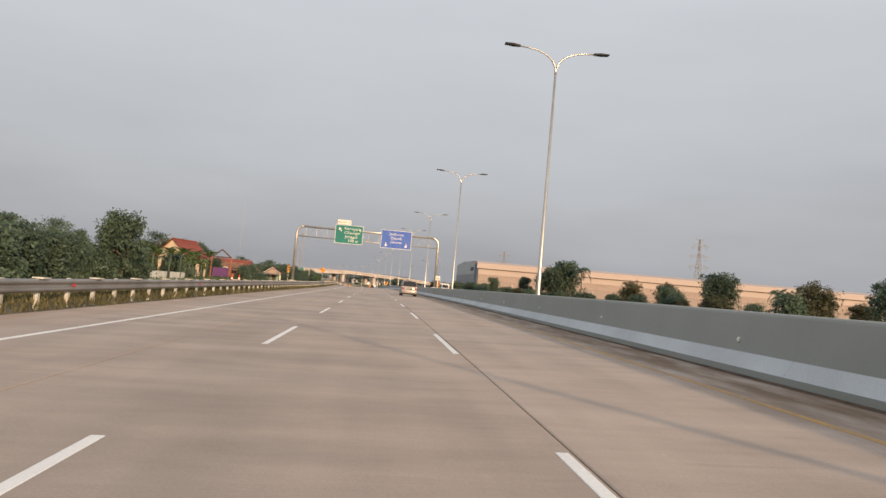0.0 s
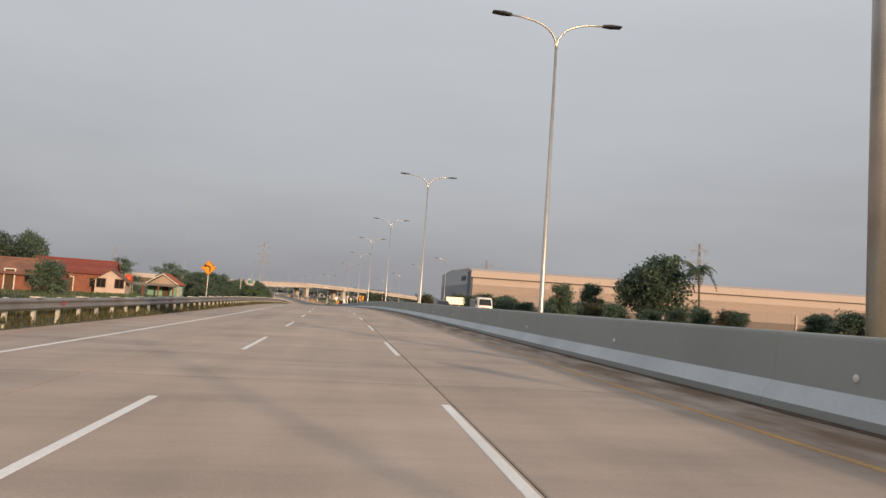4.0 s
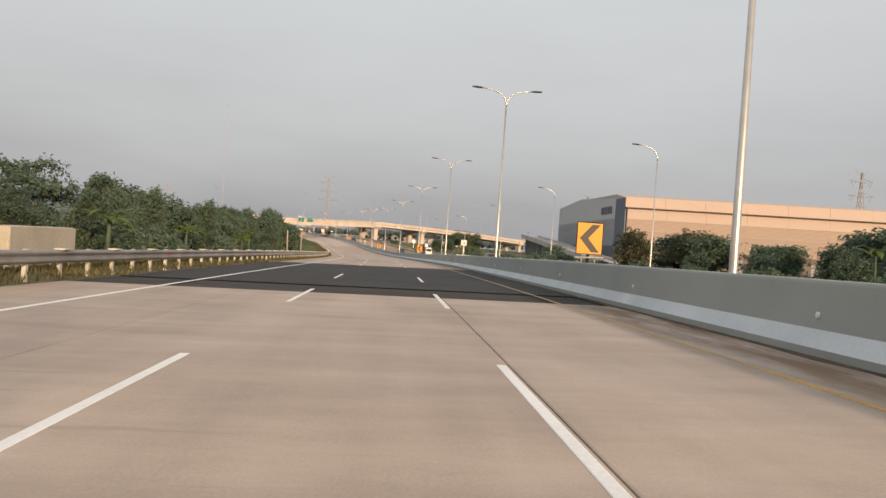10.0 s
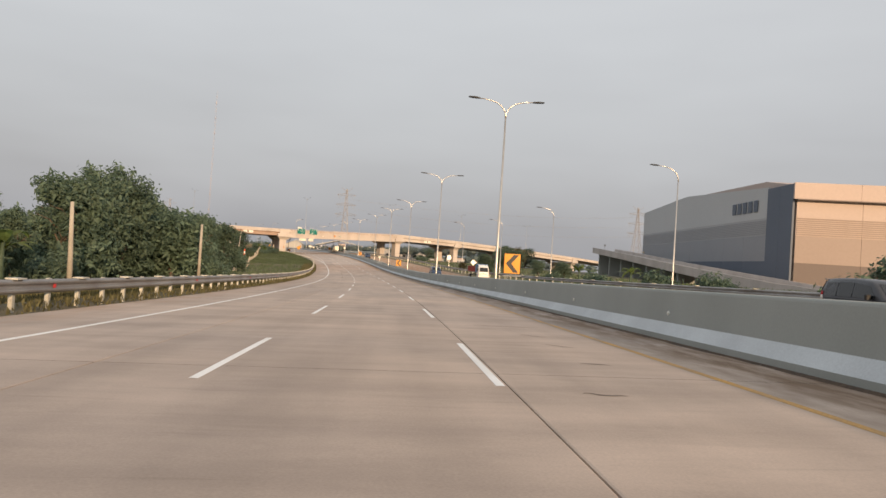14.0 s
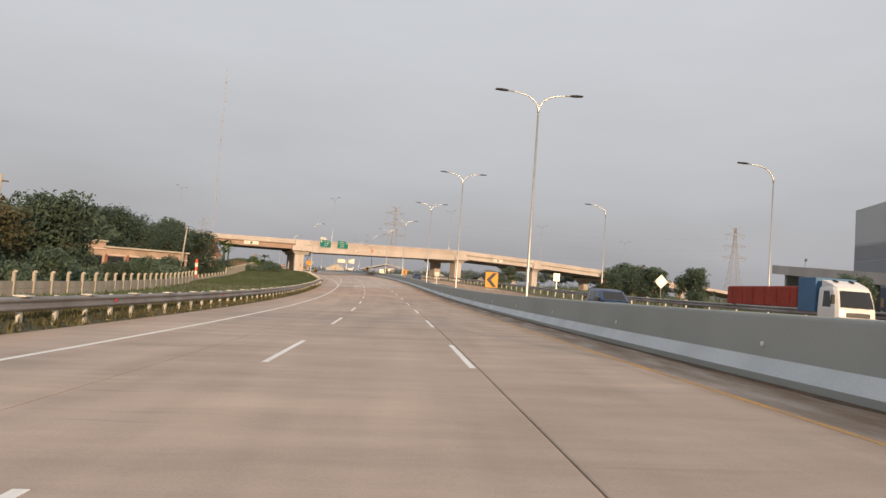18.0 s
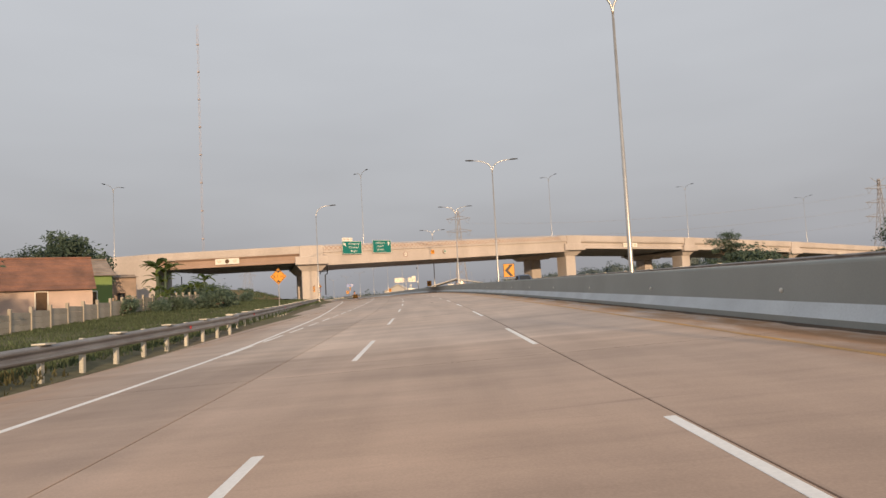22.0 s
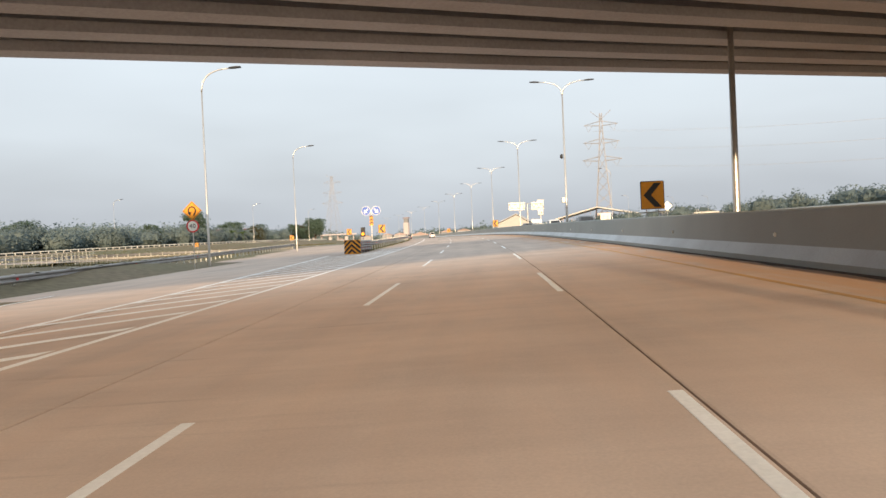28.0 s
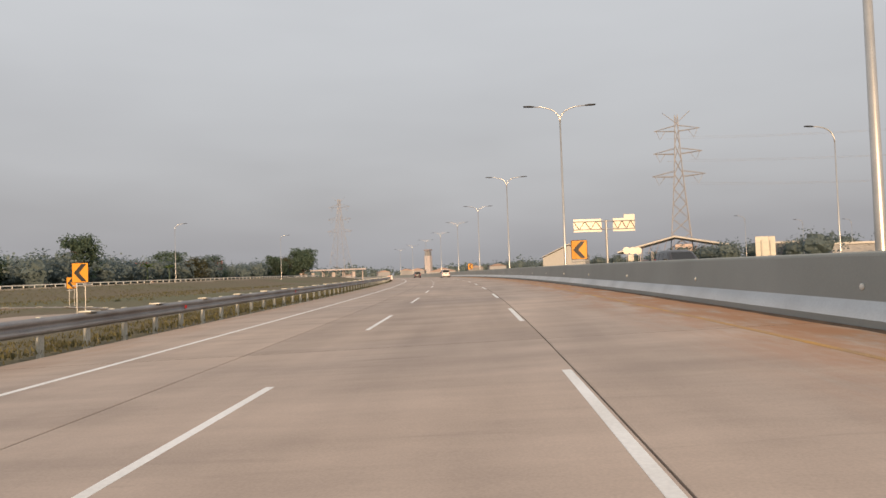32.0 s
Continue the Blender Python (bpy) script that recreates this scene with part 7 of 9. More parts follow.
q = random.Random(8)
row = []
for i in range(210):
    s = 640 + 1.9 * i
    p = rp(s, bank_line(s) - 9 - 30 * q.random(), 1.3)
    if not 918 < s < 952:
        row.append((p.x, p.y, p.z))
woods("far_trees", row, "hazy belt of trees behind the loop ramp", 5.4, 8.6, M["leaf_far_hazed"], 0.5, 420)
row = []
for i in range(150):
    s = 640 + 3.9 * i
    p = rp(s, bank_line(s) - 60 - 40 * q.random(), 1.0)
    row.append((p.x, p.y, p.z))
woods("far_trees", row, "hazy second belt of trees behind the loop ramp", 9.5, 14.0, M["leaf_far_hazed"], 0.8, 300)
row = []
for i in range(90):
    p = rp(60 + 6 * i, -75 - 30 * q.random(), 0)
    row.append((p.x, p.y, p.z))
woods("far_trees", row, "belt of trees behind the left bank houses", 6, 9.5, M["leaf_light"], 0.5, 420)
row = []
for i in range(130):
    p = rp(690 + 4.5 * i, 95 + 45 * q.random() + 0.1 * i, 0)
    row.append((p.x, p.y, p.z))
woods("far_trees", row, "hazy belt of trees beyond the opposite carriageway", 5, 9, M["leaf_far_hazed"], 0.6, 320)
row = []
for i in range(170):
    a = radians(-42 + 0.62 * i)
    c = rp(500, 0)
    R = q.uniform(900, 1100)
    row.append((c.x - R * math.sin(a), c.y + R * math.cos(a), 0.5))
woods("far_trees", row, "hazy wooded skyline", 12, 23, M["leaf_far_hazed"], 2.4, 110)


# ---- houses ----
def house(m, w, l, h, rise, wall_m, roof_m, label, gable="y", over=0.5, doors=((0.0, "front"),), wins=((-0.3, "front"), (0.3, "front")), rows=7, cat="house"):
    """w along x, l along y; the ridge runs along x (gable='x') or along y; front looks to -y."""
    th = thing("house", m, label, cat)
    g = Geo()
    t = 0.16
    for c, sz in (((0, -l / 2 + t / 2, h / 2), (w, t, h)), ((0, l / 2 - t / 2, h / 2), (w, t, h)), ((-w / 2 + t / 2, 0, h / 2), (t, l - 2 * t, h)), ((w / 2 - t / 2, 0, h / 2), (t, l - 2 * t, h))):
        g.box(c, sz)
    if gable == "x":
        for x in (-w / 2 + t / 2, w / 2 - t / 2):
            g.prism([(-l / 2, h), (l / 2, h), (0, h + rise)], x - t / 2, x + t / 2, Matrix.Rotation(radians(90), 4, "Z") @ Matrix.Diagonal((1, -1, 1, 1)))
    else:
        for y in (-l / 2 + t / 2, l / 2 - t / 2):
            g.prism([(-w / 2, h), (w / 2, h), (0, h + rise)], y - t / 2, y + t / 2)
    part("wall", g, wall_m, th)
    rf = new("roof")
    rf.parent = th
    run, half = (w, l / 2) if gable == "x" else (l, w / 2)
    half += over
    drop = over * rise / (half - over)
    for sg in (1, -1):
        for k in range(rows):
            f0, f1 = k / rows, (k + 1) / rows
            g = Geo()
            a0, a1 = half * (1 - f0), half * (1 - f1)
            z0, z1 = h - drop + (rise + drop) * f0, h - drop + (rise + drop) * f1
            pr = [(sg * a0, z0 + 0.10), (sg * a1, z1 + 0.06), (sg * a1, z1), (sg * a0, z0 + 0.03)]
            mm = Matrix.Rotation(radians(90), 4, "Z") if gable == "x" else None
            g.prism(pr, -run / 2 - over * 0.6, run / 2 + over * 0.6, mm)
            part("tile_course", g, roof_m, rf)
    g = Geo()
    e_ = run / 2 + over * 0.65
    g.tube([(-e_, 0, h + rise + 0.1), (e_, 0, h + rise + 0.1)] if gable == "x" else [(0, -e_, h + rise + 0.1), (0, e_, h + rise + 0.1)], 0.12, 8)
    part("ridge", g, roof_m, rf)

    def place(fx, side):
        if side == "front":
            return Matrix.Translation((fx * w, -l / 2, 0))
        return Matrix.Translation((w / 2, fx * l, 0)) @ Matrix.Rotation(radians(90), 4, "Z")

    for fx, side in doors:
        mm = place(fx, side)
        g = Geo()
        g.box((0, -0.02, 1.05), (0.95, 0.08, 2.1), bevel=0.015)
        d = part("door", g, M["wood"], th, m=mm)
        g = Geo()
        for c, sz in (((-0.53, -0.04, 1.08), (0.1, 0.1, 2.16)), ((0.53, -0.04, 1.08), (0.1, 0.1, 2.16)), ((0, -0.04, 2.2), (1.16, 0.1, 0.1))):
            g.box(c, sz)
        part("frame", g, M["sheet_white"], d)
    for fx, side in wins:
        mm = place(fx, side)
        g = Geo()
        g.box((0, -0.015, 1.55), (1.1, 0.05, 1.15))
        wn_ = part("window", g, M["dark_glass"], th, m=mm)
        g = Geo()
        for c, sz in (((-0.58, -0.04, 1.55), (0.09, 0.1, 1.3)), ((0.58, -0.04, 1.55), (0.09, 0.1, 1.3)), ((0, -0.04, 2.17), (1.25, 0.1, 0.09)), ((0, -0.04, 0.93), (1.25, 0.12, 0.09)), ((0, -0.04, 1.55), (0.06, 0.09, 1.15))):
            g.box(c, sz)
        part("frame", g, M["wood"], wn_)
    return th


hm_ = lambda s, d, rz=0.0, lift=0.0: on_ground(s, d, rz) @ Matrix.Translation((0, 0, lift))
house(hm_(118, -30.5, -20), 5.0, 6.0, 3.3, 2.3, M["plaster"], M["roof_red"], "unfinished cream house with a dark red tiled gable roof", "y", doors=((0.25, "front"), (-0.1, "side")), wins=((-0.2, "front"), (0.25, "side")), rows=9)
pg = thing("porch_frame", hm_(128, -26.5, 12), "bare concrete and timber porch frame with a purple cloth", "porch")
for x, y in ((-1.6, -1.6), (1.6, -1.6), (-1.6, 1.6), (1.6, 1.6)):
    g = Geo()
    g.box((x, y, 1.9), (0.22, 0.22, 3.8), bevel=0.02)
    part("post", g, M["brick"], pg)
for a, b in (((-1.6, -1.6, 3.7), (1.6, -1.6, 3.7)), ((-1.6, 1.6, 3.7), (1.6, 1.6, 3.7)), ((-1.6, -1.6, 3.7), (0, -1.6, 5.0)), ((1.6, -1.6, 3.7), (0, -1.6, 5.0)), ((-1.6, 1.6, 3.7), (0, 1.6, 5.0)), ((1.6, 1.6, 3.7), (0, 1.6, 5.0)), ((0, -1.6, 5.0), (0, 1.6, 5.0))):
    g = Geo()
    g.tube([a, b], 0.08, 6)
    part("rafter", g, M["wood"], pg)
g = Geo()
g.box((0, -1.62, 1.1), (2.6, 0.04, 1.5))
part("cloth", g, M["purple"], pg)

# pale wall and cones in front of the first house
pw = thing("low_wall", hm_(82, -22.6, 4), "whitewashed low wall beside the verge", "wall")
for k in range(5):
    g = Geo()
    g.box((0, -9 + 4 * k, 0.4), (0.18, 3.9, 0.9), bevel=0.02)
    part("panel", g, M["sheet_white"], pw)
for s, d in ((86, -16.5), (92, -16.8)):
    th = thing("traffic_cone", on_ground(s, d), "faded red and white traffic cone", "traffic cone", "cones")
    g = Geo()
    g.tube([(0, 0, 0.03), (0, 0, 1.0)], [0.2, 0.05], 12)
    part("cone", g, M["orange"], th, smooth=True)
    g = Geo()
    g.tube([(0, 0, 0.45), (0, 0, 0.65)], [0.147, 0.108], 12)
    part("band", g, M["sheet_white"], th)
    g = Geo()
    g.box((0, 0, 0.02), (0.5, 0.5, 0.04), bevel=0.01)
    part("base", g, M["trim"], th)
house(hm_(158, -38, 8), 8, 6, 2.2, 1.5, M["brick"], M["roof_red"], "low house with a weathered red roof", "x", rows=6)
house(hm_(172, -33, -5), 7, 5, 1.9, 1.4, M["brick"], M["roof_rust"], "low brick shed with a rusty sheet roof", "x", rows=4)
house(hm_(205, -38, 5), 11, 7, 3.0, 1.8, M["brick"], M["roof_red"], "row of dark red roofed brick houses", "x", rows=6)
house(hm_(199, -31, 5), 4, 4, 2.0, 1.4, M["plaster_pink"], M["roof_rust"], "small plastered house with a gable roof", "y", doors=(), rows=5)
# mint roadside house: a gabled roof of new orange tiles, a grey gable end and a lean-to porch
pv = thing("roadside_house", hm_(220, -27.8, 2), "mint green house with orange tiled roof and grey porch", "house")
HW, HL, EZ, RZ_ = 2.6, 4.6, 2.2, 3.9
g = Geo()
for c, sz in (((HW - 0.45, 0, EZ / 2), (0.15, 2 * HL - 0.7, EZ)), ((-HW + 0.45, 0, EZ / 2), (0.15, 2 * HL - 0.7, EZ)), ((0, -HL + 0.42, EZ / 2), (2 * HW - 1.06, 0.15, EZ)), ((0, HL - 0.42, EZ / 2), (2 * HW - 1.06, 0.15, EZ))):
    g.box(c, sz)
part("wall", g, M["plaster_mint"], pv)
for y in (-HL + 0.36, HL - 0.36):
    g = Geo()
    g.prism([(-HW + 0.3, EZ - 0.02), (HW - 0.3, EZ - 0.02), (0, RZ_ - 0.2)], y - 0.07, y + 0.07)
    part("gable", g, M["plaster_worn"], pv, "grey rendered gable end")
rfp = new("roof")
rfp.parent = pv
for sg in (1, -1):
    for k in range(8):
        f0, f1 = k / 8, (k + 1) / 8
        a0, a1, z0, z1 = sg * HW * (1 - f0), sg * HW * (1 - f1), EZ + (RZ_ - EZ) * f0, EZ + (RZ_ - EZ) * f1
        for q_ in range(6):
            y0, y1 = -HL + 2 * HL * q_ / 6 + 0.01, -HL + 2 * HL * (q_ + 1) / 6 - 0.01
            g = Geo()
            g.prism([(a0, z0 + 0.09), (a1, z1 + 0.05), (a1, z1), (a0, z0 + 0.02)], y0, y1)
            part("tile_course", g, M["roof_orange"], rfp)
for sg in (1, -1):
    g = Geo()
    g.tube([(sg * HW, -HL - 0.03, EZ + 0.05), (0, -HL - 0.03, RZ_ + 0.06)], 0.07, 6)
    part("verge_board", g, M["sheet_white"], rfp)
g = Geo()
g.tube([(0, -HL, RZ_ + 0.08), (0, HL, RZ_ + 0.08)], 0.11, 8)
part("ridge", g, M["roof_orange"], rfp)
g = Geo()
g.loft([[(x, -HL + 0.2, 2.25), (x, -HL - 3.2, 1.95), (x, -HL - 3.2, 1.88), (x, -HL + 0.2, 2.18)] for x in (-5.0, -2.5, 0.0, 2.5)])
part("porch_roof", g, M["roof_grey"], pv, "grey sheet lean-to roof")
for x in (-4.8, -2.4, 0.0, 2.3):
    g = Geo()
    g.box((x, -HL - 3.0, 0.95), (0.2, 0.2, 1.9), bevel=0.02)
    part("post", g, M["roof_red"], pv, "red painted porch post")
for y in (-2.6, -0.6, 1.6):
    g = Geo()
    g.box((HW - 0.36, y, 1.2), (0.06, 0.75, 1.5))
    wn_ = part("window", g, M["dark_glass"], pv)
    g = Geo()
    for dy in (-0.42, 0.42):
        g.box((HW - 0.33, y + dy, 1.2), (0.06, 0.09, 1.6))
    part("frame", g, M["sheet_white"], wn_)
g = Geo()
g.box((0.6, -HL + 0.32, 1.0), (0.95, 0.06, 2.0), bevel=0.015)
part("door", g, M["wood"], pv)
wt = thing("water_tank_tower", hm_(209.5, -31.6, 0), "orange plastic water tank on a thin steel tower", "water tank")
g = Geo()
g.tube([(0, 0, 2.0), (0, 0, 2.05), (0, 0, 3.0), (0, 0, 3.25)], [0.55, 0.6, 0.6, 0.3], 16)
part("tank", g, M["orange"], wt, smooth=True)
for x in (-0.55, 0.55):
    for y in (-0.55, 0.55):
        g = Geo()
        g.tube([(x * 1.25, y * 1.25, 0), (x, y, 2.0)], 0.05, 6)
        part("leg", g, M["fence"], wt)
g = Geo()
g.box((0, 0, 1.97), (1.3, 1.3, 0.08))
part("platform", g, M["wood"], wt)
ww = thing("roadside_block", hm_(243.6, -10.6, 2), "pale rendered block wall behind the guardrail", "wall")
g = Geo()
g.box((0, 0, 0.55), (0.4, 4.6, 1.5), bevel=0.03)
part("block", g, M["fence"], ww)

# houses by the overpass
fb_ = thing("roadside_building", hm_(507, -38, 24), "long worn brick building with stepped flat parapets and dark openings", "building")
for x0, x1, hz, nm in ((-8.5, -3.0, 4.3, "tall_wing"), (-3.0, 8.5, 3.5, "low_wing")):
    w_ = x1 - x0
    g = Geo()
    g.box(((x0 + x1) / 2, 0.6, hz / 2), (w_ - 0.02, 7.0, hz), bevel=0.03)
    wing = part(nm, g, M["plaster_worn"], fb_)
    g = Geo()
    g.box(((x0 + x1) / 2, 0.5, hz + 0.12), (w_ + 0.5, 7.8, 0.24), bevel=0.04)
    part("parapet_cap", g, M["fence"], wing, "pale weathered parapet slab")
    g = Geo()
    g.box(((x0 + x1) / 2, -3.0, hz - 1.0), (w_ + 0.1, 0.35, 0.22), bevel=0.03)
    part("lintel_band", g, M["plaster_pink"], wing, "faded pink band")
    n_o = 2 if w_ < 6 else 4
    for q_ in range(n_o):
        xc = x0 + w_ * (q_ + 0.5) / n_o
        g = Geo()
        g.box((xc, -2.93, 1.25), (w_ / n_o - 0.75, 0.14, 2.1))
        part("opening", g, M["dark_glass"], wing, "dark unglazed opening")
        g = Geo()
        g.box((xc - w_ / n_o / 2 + 0.18, -3.05, 1.3), (0.32, 0.3, 2.6), bevel=0.02)
        part("pilaster", g, M["brick"], wing)
rw = thing("boundary_pillar", hm_(505, -27.0) @ Matrix.Scale(0.82, 4), "red and white painted boundary pillar", "pillar")
for k in range(5):
    g = Geo()
    g.tube([(0, 0, 0.7 * k), (0, 0, 0.7 * k + 0.68)], 0.26, 10)
    part("band", g, M["orange"] if k % 2 == 0 else M["sheet_white"], rw)
house(hm_(556, -40.5, 28), 14.5, 9, 2.6, 3.0, M["plaster_pink"], M["roof_rust"], "pale pink house with a weathered brick-red roof", "x", doors=((0.2, "front"),), wins=((-0.25, "front"), (0.2, "side")), rows=8)
house(hm_(572, -43, 34), 11, 8, 4.2, 1.9, M["plaster_green"], M["roof_grey"], "lime green house with a weathered grey-brown roof", "x", doors=((0.3, "front"), (0.3, "side")), wins=((-0.1, "front"), (-0.3, "side")), rows=6)
house(hm_(600.5, -45.5, 32), 4.5, 4, 4.6, 0.3, M["plaster_worn"], M["roof_grey"], "small unfinished brown house beside the overpass wall", "x", doors=(), wins=((0.0, "front"),), rows=3)
fence_m = Geo()
fence_m.box((0, 0, 0.75), (0.2, 0.2, 1.6), bevel=0.02)
fp = fence_m.mesh("post", M["fence"])
fence_b = Geo()
fence_b.box((0, 0, 0), (0.07, 2.3, 0.38), bevel=0.01)
fb = fence_b.mesh("board", M["fence"])
for k in range(6):
    s0 = 496 + 12.2 * k
    base = hm_(s0, -25.2 + 0.01 * k, 0)
    inv = base.inverted()
    th = thing("precast_fence", base, "precast concrete panel fence between posts", "fence", "boundary fences")
    for j in range(5):
        s = s0 + 2.44 * j
        part("post", fp, None, th, m=inv @ hm_(s, -25.2, 0.0, 0.0 if k > 1 else -0.7))
        for q in range(3 if k > 1 else 1):
            part("board", fb, None, th, m=inv @ hm_(s + 1.22, -25.2, 0.0, 0.28 + 0.39 * q))
# fence of slim posts at the village side, and mesh fence below the overpass
low_post = Geo()
low_post.box((0, 0, 0.72), (0.2, 0.2, 1.5), taper=0.9, bevel=0.02)
low_post.box((0.06, 0, 1.5), (0.26, 0.12, 0.14), taper=0.6)
lp = low_post.mesh("post", M["fence"])
low_board = Geo()
low_board.box((0, 0, 0), (0.07, 2.22, 0.44), bevel=0.01)
lb = low_board.mesh("board", M["fence"])
low_d = lambda s: float(np.interp(s, [395, 450, 496], [-20.6, -21.6, -25.0]))
for k in range(8):
    s0 = 394 + 12.6 * k
    base = hm_(s0, low_d(s0), 0)
    inv = base.inverted()
    th = thing("low_fence", base, "low precast concrete wall with taller worn posts", "fence", "boundary fences")
    for j in range(5):
        s = s0 + 2.52 * j
        part("post", lp, None, th, m=inv @ hm_(s, low_d(s), 3 * ((j * 7 + k) % 3 - 1)))
        for q in range(2):
            part("board", lb, None, th, m=inv @ hm_(s + 1.26, low_d(s + 1.26), 2 if s < 450 else 4, 0.25 + 0.45 * q))
mesh_post = Geo()
mesh_post.tube([(0, 0, 0), (0, 0, 1.8)], 0.035, 6)
mp_ = mesh_post.mesh("post", M["post"])
for k in range(8):
    s0 = 622 + 14 * k
    base = hm_(s0, -34 - 3.2 * k, 0)
    inv = base.inverted()
    th = thing("mesh_fence", base, "pale wire mesh fence on thin white posts", "fence", "mesh fences")
    for j in range(6):
        part("post", mp_, None, th, m=inv @ hm_(s0 + 2.4 * j, -34 - 3.2 * k - 0.55 * j, 0))
    for z in (0.2, 0.6, 1.0, 1.4, 1.75):
        g = Geo()
        g.tube([inv @ hm_(s0, -34 - 3.2 * k, 0, z).translation, inv @ hm_(s0 + 14, -37.2 - 3.2 * k, 0, z).translation], 0.014, 4)
        part("wire", g, M["steel"], th)
gb = thing("utility_cabinet", hm_(652, -37) @ Matrix.Scale(1.7, 4), "pale roadside cabinet in the grass beyond the overpass", "cabinet")
g = Geo()
g.box((0, 0, 0.6), (1.3, 0.6, 1.1), bevel=0.03)
part("case", g, M["sheet_white"], gb)
g = Geo()
g.box((0, -0.31, 0.6), (0.5, 0.02, 0.4))
part("label_plate", g, M["fence"], gb)

# concrete retaining walls and slip road round the loop
lw = tagged(new("loop_parapet"), "long pale parapet along the far side of the loop", "parapet", kind="structure")
for k in range(30):
    s0 = 640 + 12 * k
    if s0 > 990:
        break
    fd = bank_line
    g = Geo()
    g.loft([[rp(s, fd(s) + x, z) for x, z in ((-0.15, 1.2), (-0.15, 2.05), (0.15, 2.05), (0.15, 1.2))] for s in (s0 + 0.02, s0 + 6, s0 + 11.98)])
    part("panel", g, M["fence"], lw)
    g = Geo()
    g.loft([[rp(s, fd(s) + x, z) for x, z in ((-0.06, 2.42), (-0.06, 2.6), (0.06, 2.6), (0.06, 2.42))] for s in (s0 + 0.02, s0 + 6, s0 + 11.98)])
    part("top_rail", g, M["sheet_white"], lw)
    for q in range(5):
        g = Geo()
        c = rp(s0 + 1.2 + 2.4 * q, fd(s0 + 1.2 + 2.4 * q), 2.24)
        g.box(c, (0.14, 0.14, 0.44))
        part("rail_post", g, M["sheet_white"], lw)
house(on_ground(942, -73, 10), 26, 12, 4.0, 2.6, M["plaster_pink"], M["roof_red"], "long low building with a brown gabled roof", "x", rows=5)
house(on_ground(985, -80, -20), 12, 10, 4.2, 2.6, M["plaster"], M["roof_orange"], "gabled cream building among trees", "y", rows=5)

# toll station and orange barriers in the distance
for k in range(7):
    th = thing("water_barrier", on_road(905 + 1.9 * k, -7.2 - 0.1 * k, 0), "orange and white plastic road barrier", "barrier", "plastic barriers")
    g = Geo()
    g.box((0, 0, 0.55), (0.5, 1.7, 1.1), taper=0.6, bevel=0.06)
    part("body", g, M["orange"] if k % 2 else M["sheet_white"], th)
for k in range(5):
    th = thing("toll_booth", on_road(1085 + 3 * k, -52 + 11 * k, 0), "distant toll booth under a pale flat canopy", "toll booth", "toll booths")
    g = Geo()
    g.box((0, 0, 3.0), (1.6, 3, 2.6))
    part("cabin", g, M["far_pink"], th)
    g = Geo()
    g.box((0, 0, 5.6), (13, 7, 0.7), bevel=0.1)
    part("canopy", g, M["far_pink"], th)
    for x in (-5, 5):
        g = Geo()
        g.box((x, 0, 2.6), (0.5, 0.5, 5.4))
        part("column", g, M["far_pink"], th)
tw = thing("factory_tower", Matrix.Translation((-259, 1077, 3)) @ Matrix.Scale(0.95, 4), "distant pink and white factory tower", "tower")
g = Geo()
g.box((0, 0, 7), (3.8, 3.8, 14), bevel=0.3)
part("shaft", g, M["far_pink"], tw)
g = Geo()
g.box((0, 0, 15.5), (3.2, 3.2, 3), bevel=0.3)
part("cabin", g, M["far_grey"], tw)
g = Geo()
g.box((0, 0, 17.6), (4.2, 4.2, 0.7), bevel=0.2)
part("cap", g, M["far_roof"], tw)
# sheds right of the road at the end
fh = thing("factory_hall", Matrix.Translation((-143, 925, 0.6)) @ Matrix.Rotation(radians(8), 4, "Z") @ Matrix.Diagonal((0.62, 0.62, 1.06, 1)), "pale gabled factory hall", "factory")
g = Geo()
g.prism([(-11, 0), (11, 0), (11, 8.5), (3, 11.6), (-11, 8.0)], 0, 40)
part("wall", g, M["box_grey"], fh)
g = Geo()
g.prism([(-11.6, 8.1), (3, 11.9), (11.6, 8.7), (11.6, 8.9), (3, 12.2), (-11.6, 8.3)], -0.6, 40.6)
part("roof", g, M["shed_roof"], fh)
for k in range(4):
    g = Geo()
    g.box((-8 + 5 * k, -0.06, 3.2), (2.6, 0.15, 2.6))
    part("window", g, M["dark_glass"], fh)
sh = thing("open_shed", Matrix.Translation((-113, 985, 0.6)) @ Matrix.Rotation(radians(4), 4, "Z") @ Matrix.Diagonal((0.52, 0.62, 1.07, 1)), "wide open steel shed under a pink roof", "shed")
for k in range(9):
    g = Geo()
    g.box((-34 + 8.5 * k, 0, 5), (0.5, 0.5, 10))
    part("column", g, M["far_pink"], sh)
    g = Geo()
    g.box((-34 + 8.5 * k, 22, 5), (0.5, 0.5, 10))
    part("column", g, M["far_grey"], sh)
for x0, x1, z0, z1 in ((-42, 0, 9.6, 14.6), (0, 42, 14.6, 10.4)):
    g = Geo()
    g.loft([[(x, y, z), (x, y, z + 0.6)] + [(x, y2, z + 0.6), (x, y2, z)] for x, z, y, y2 in ((x0, z0, -3, 30), (x1, z1, -3, 30))])
    part("roof_slope", g, M["shed_roof"], sh)
for k in range(14):
    x = -36 + 5.5 * k
    zt = 9.6 + 5 * (1 - abs(x) / 42)
    g = Geo()
    g.tube([(x, -2, 9.0), (x + 2.7, -2, zt)], 0.14, 5)
    part("truss_bar", g, M["far_roof"], sh)
g = Geo()
g.box((6, -1, 8), (12, 4, 8), bevel=0.2)
part("office", g, M["plaster_pink"], sh)
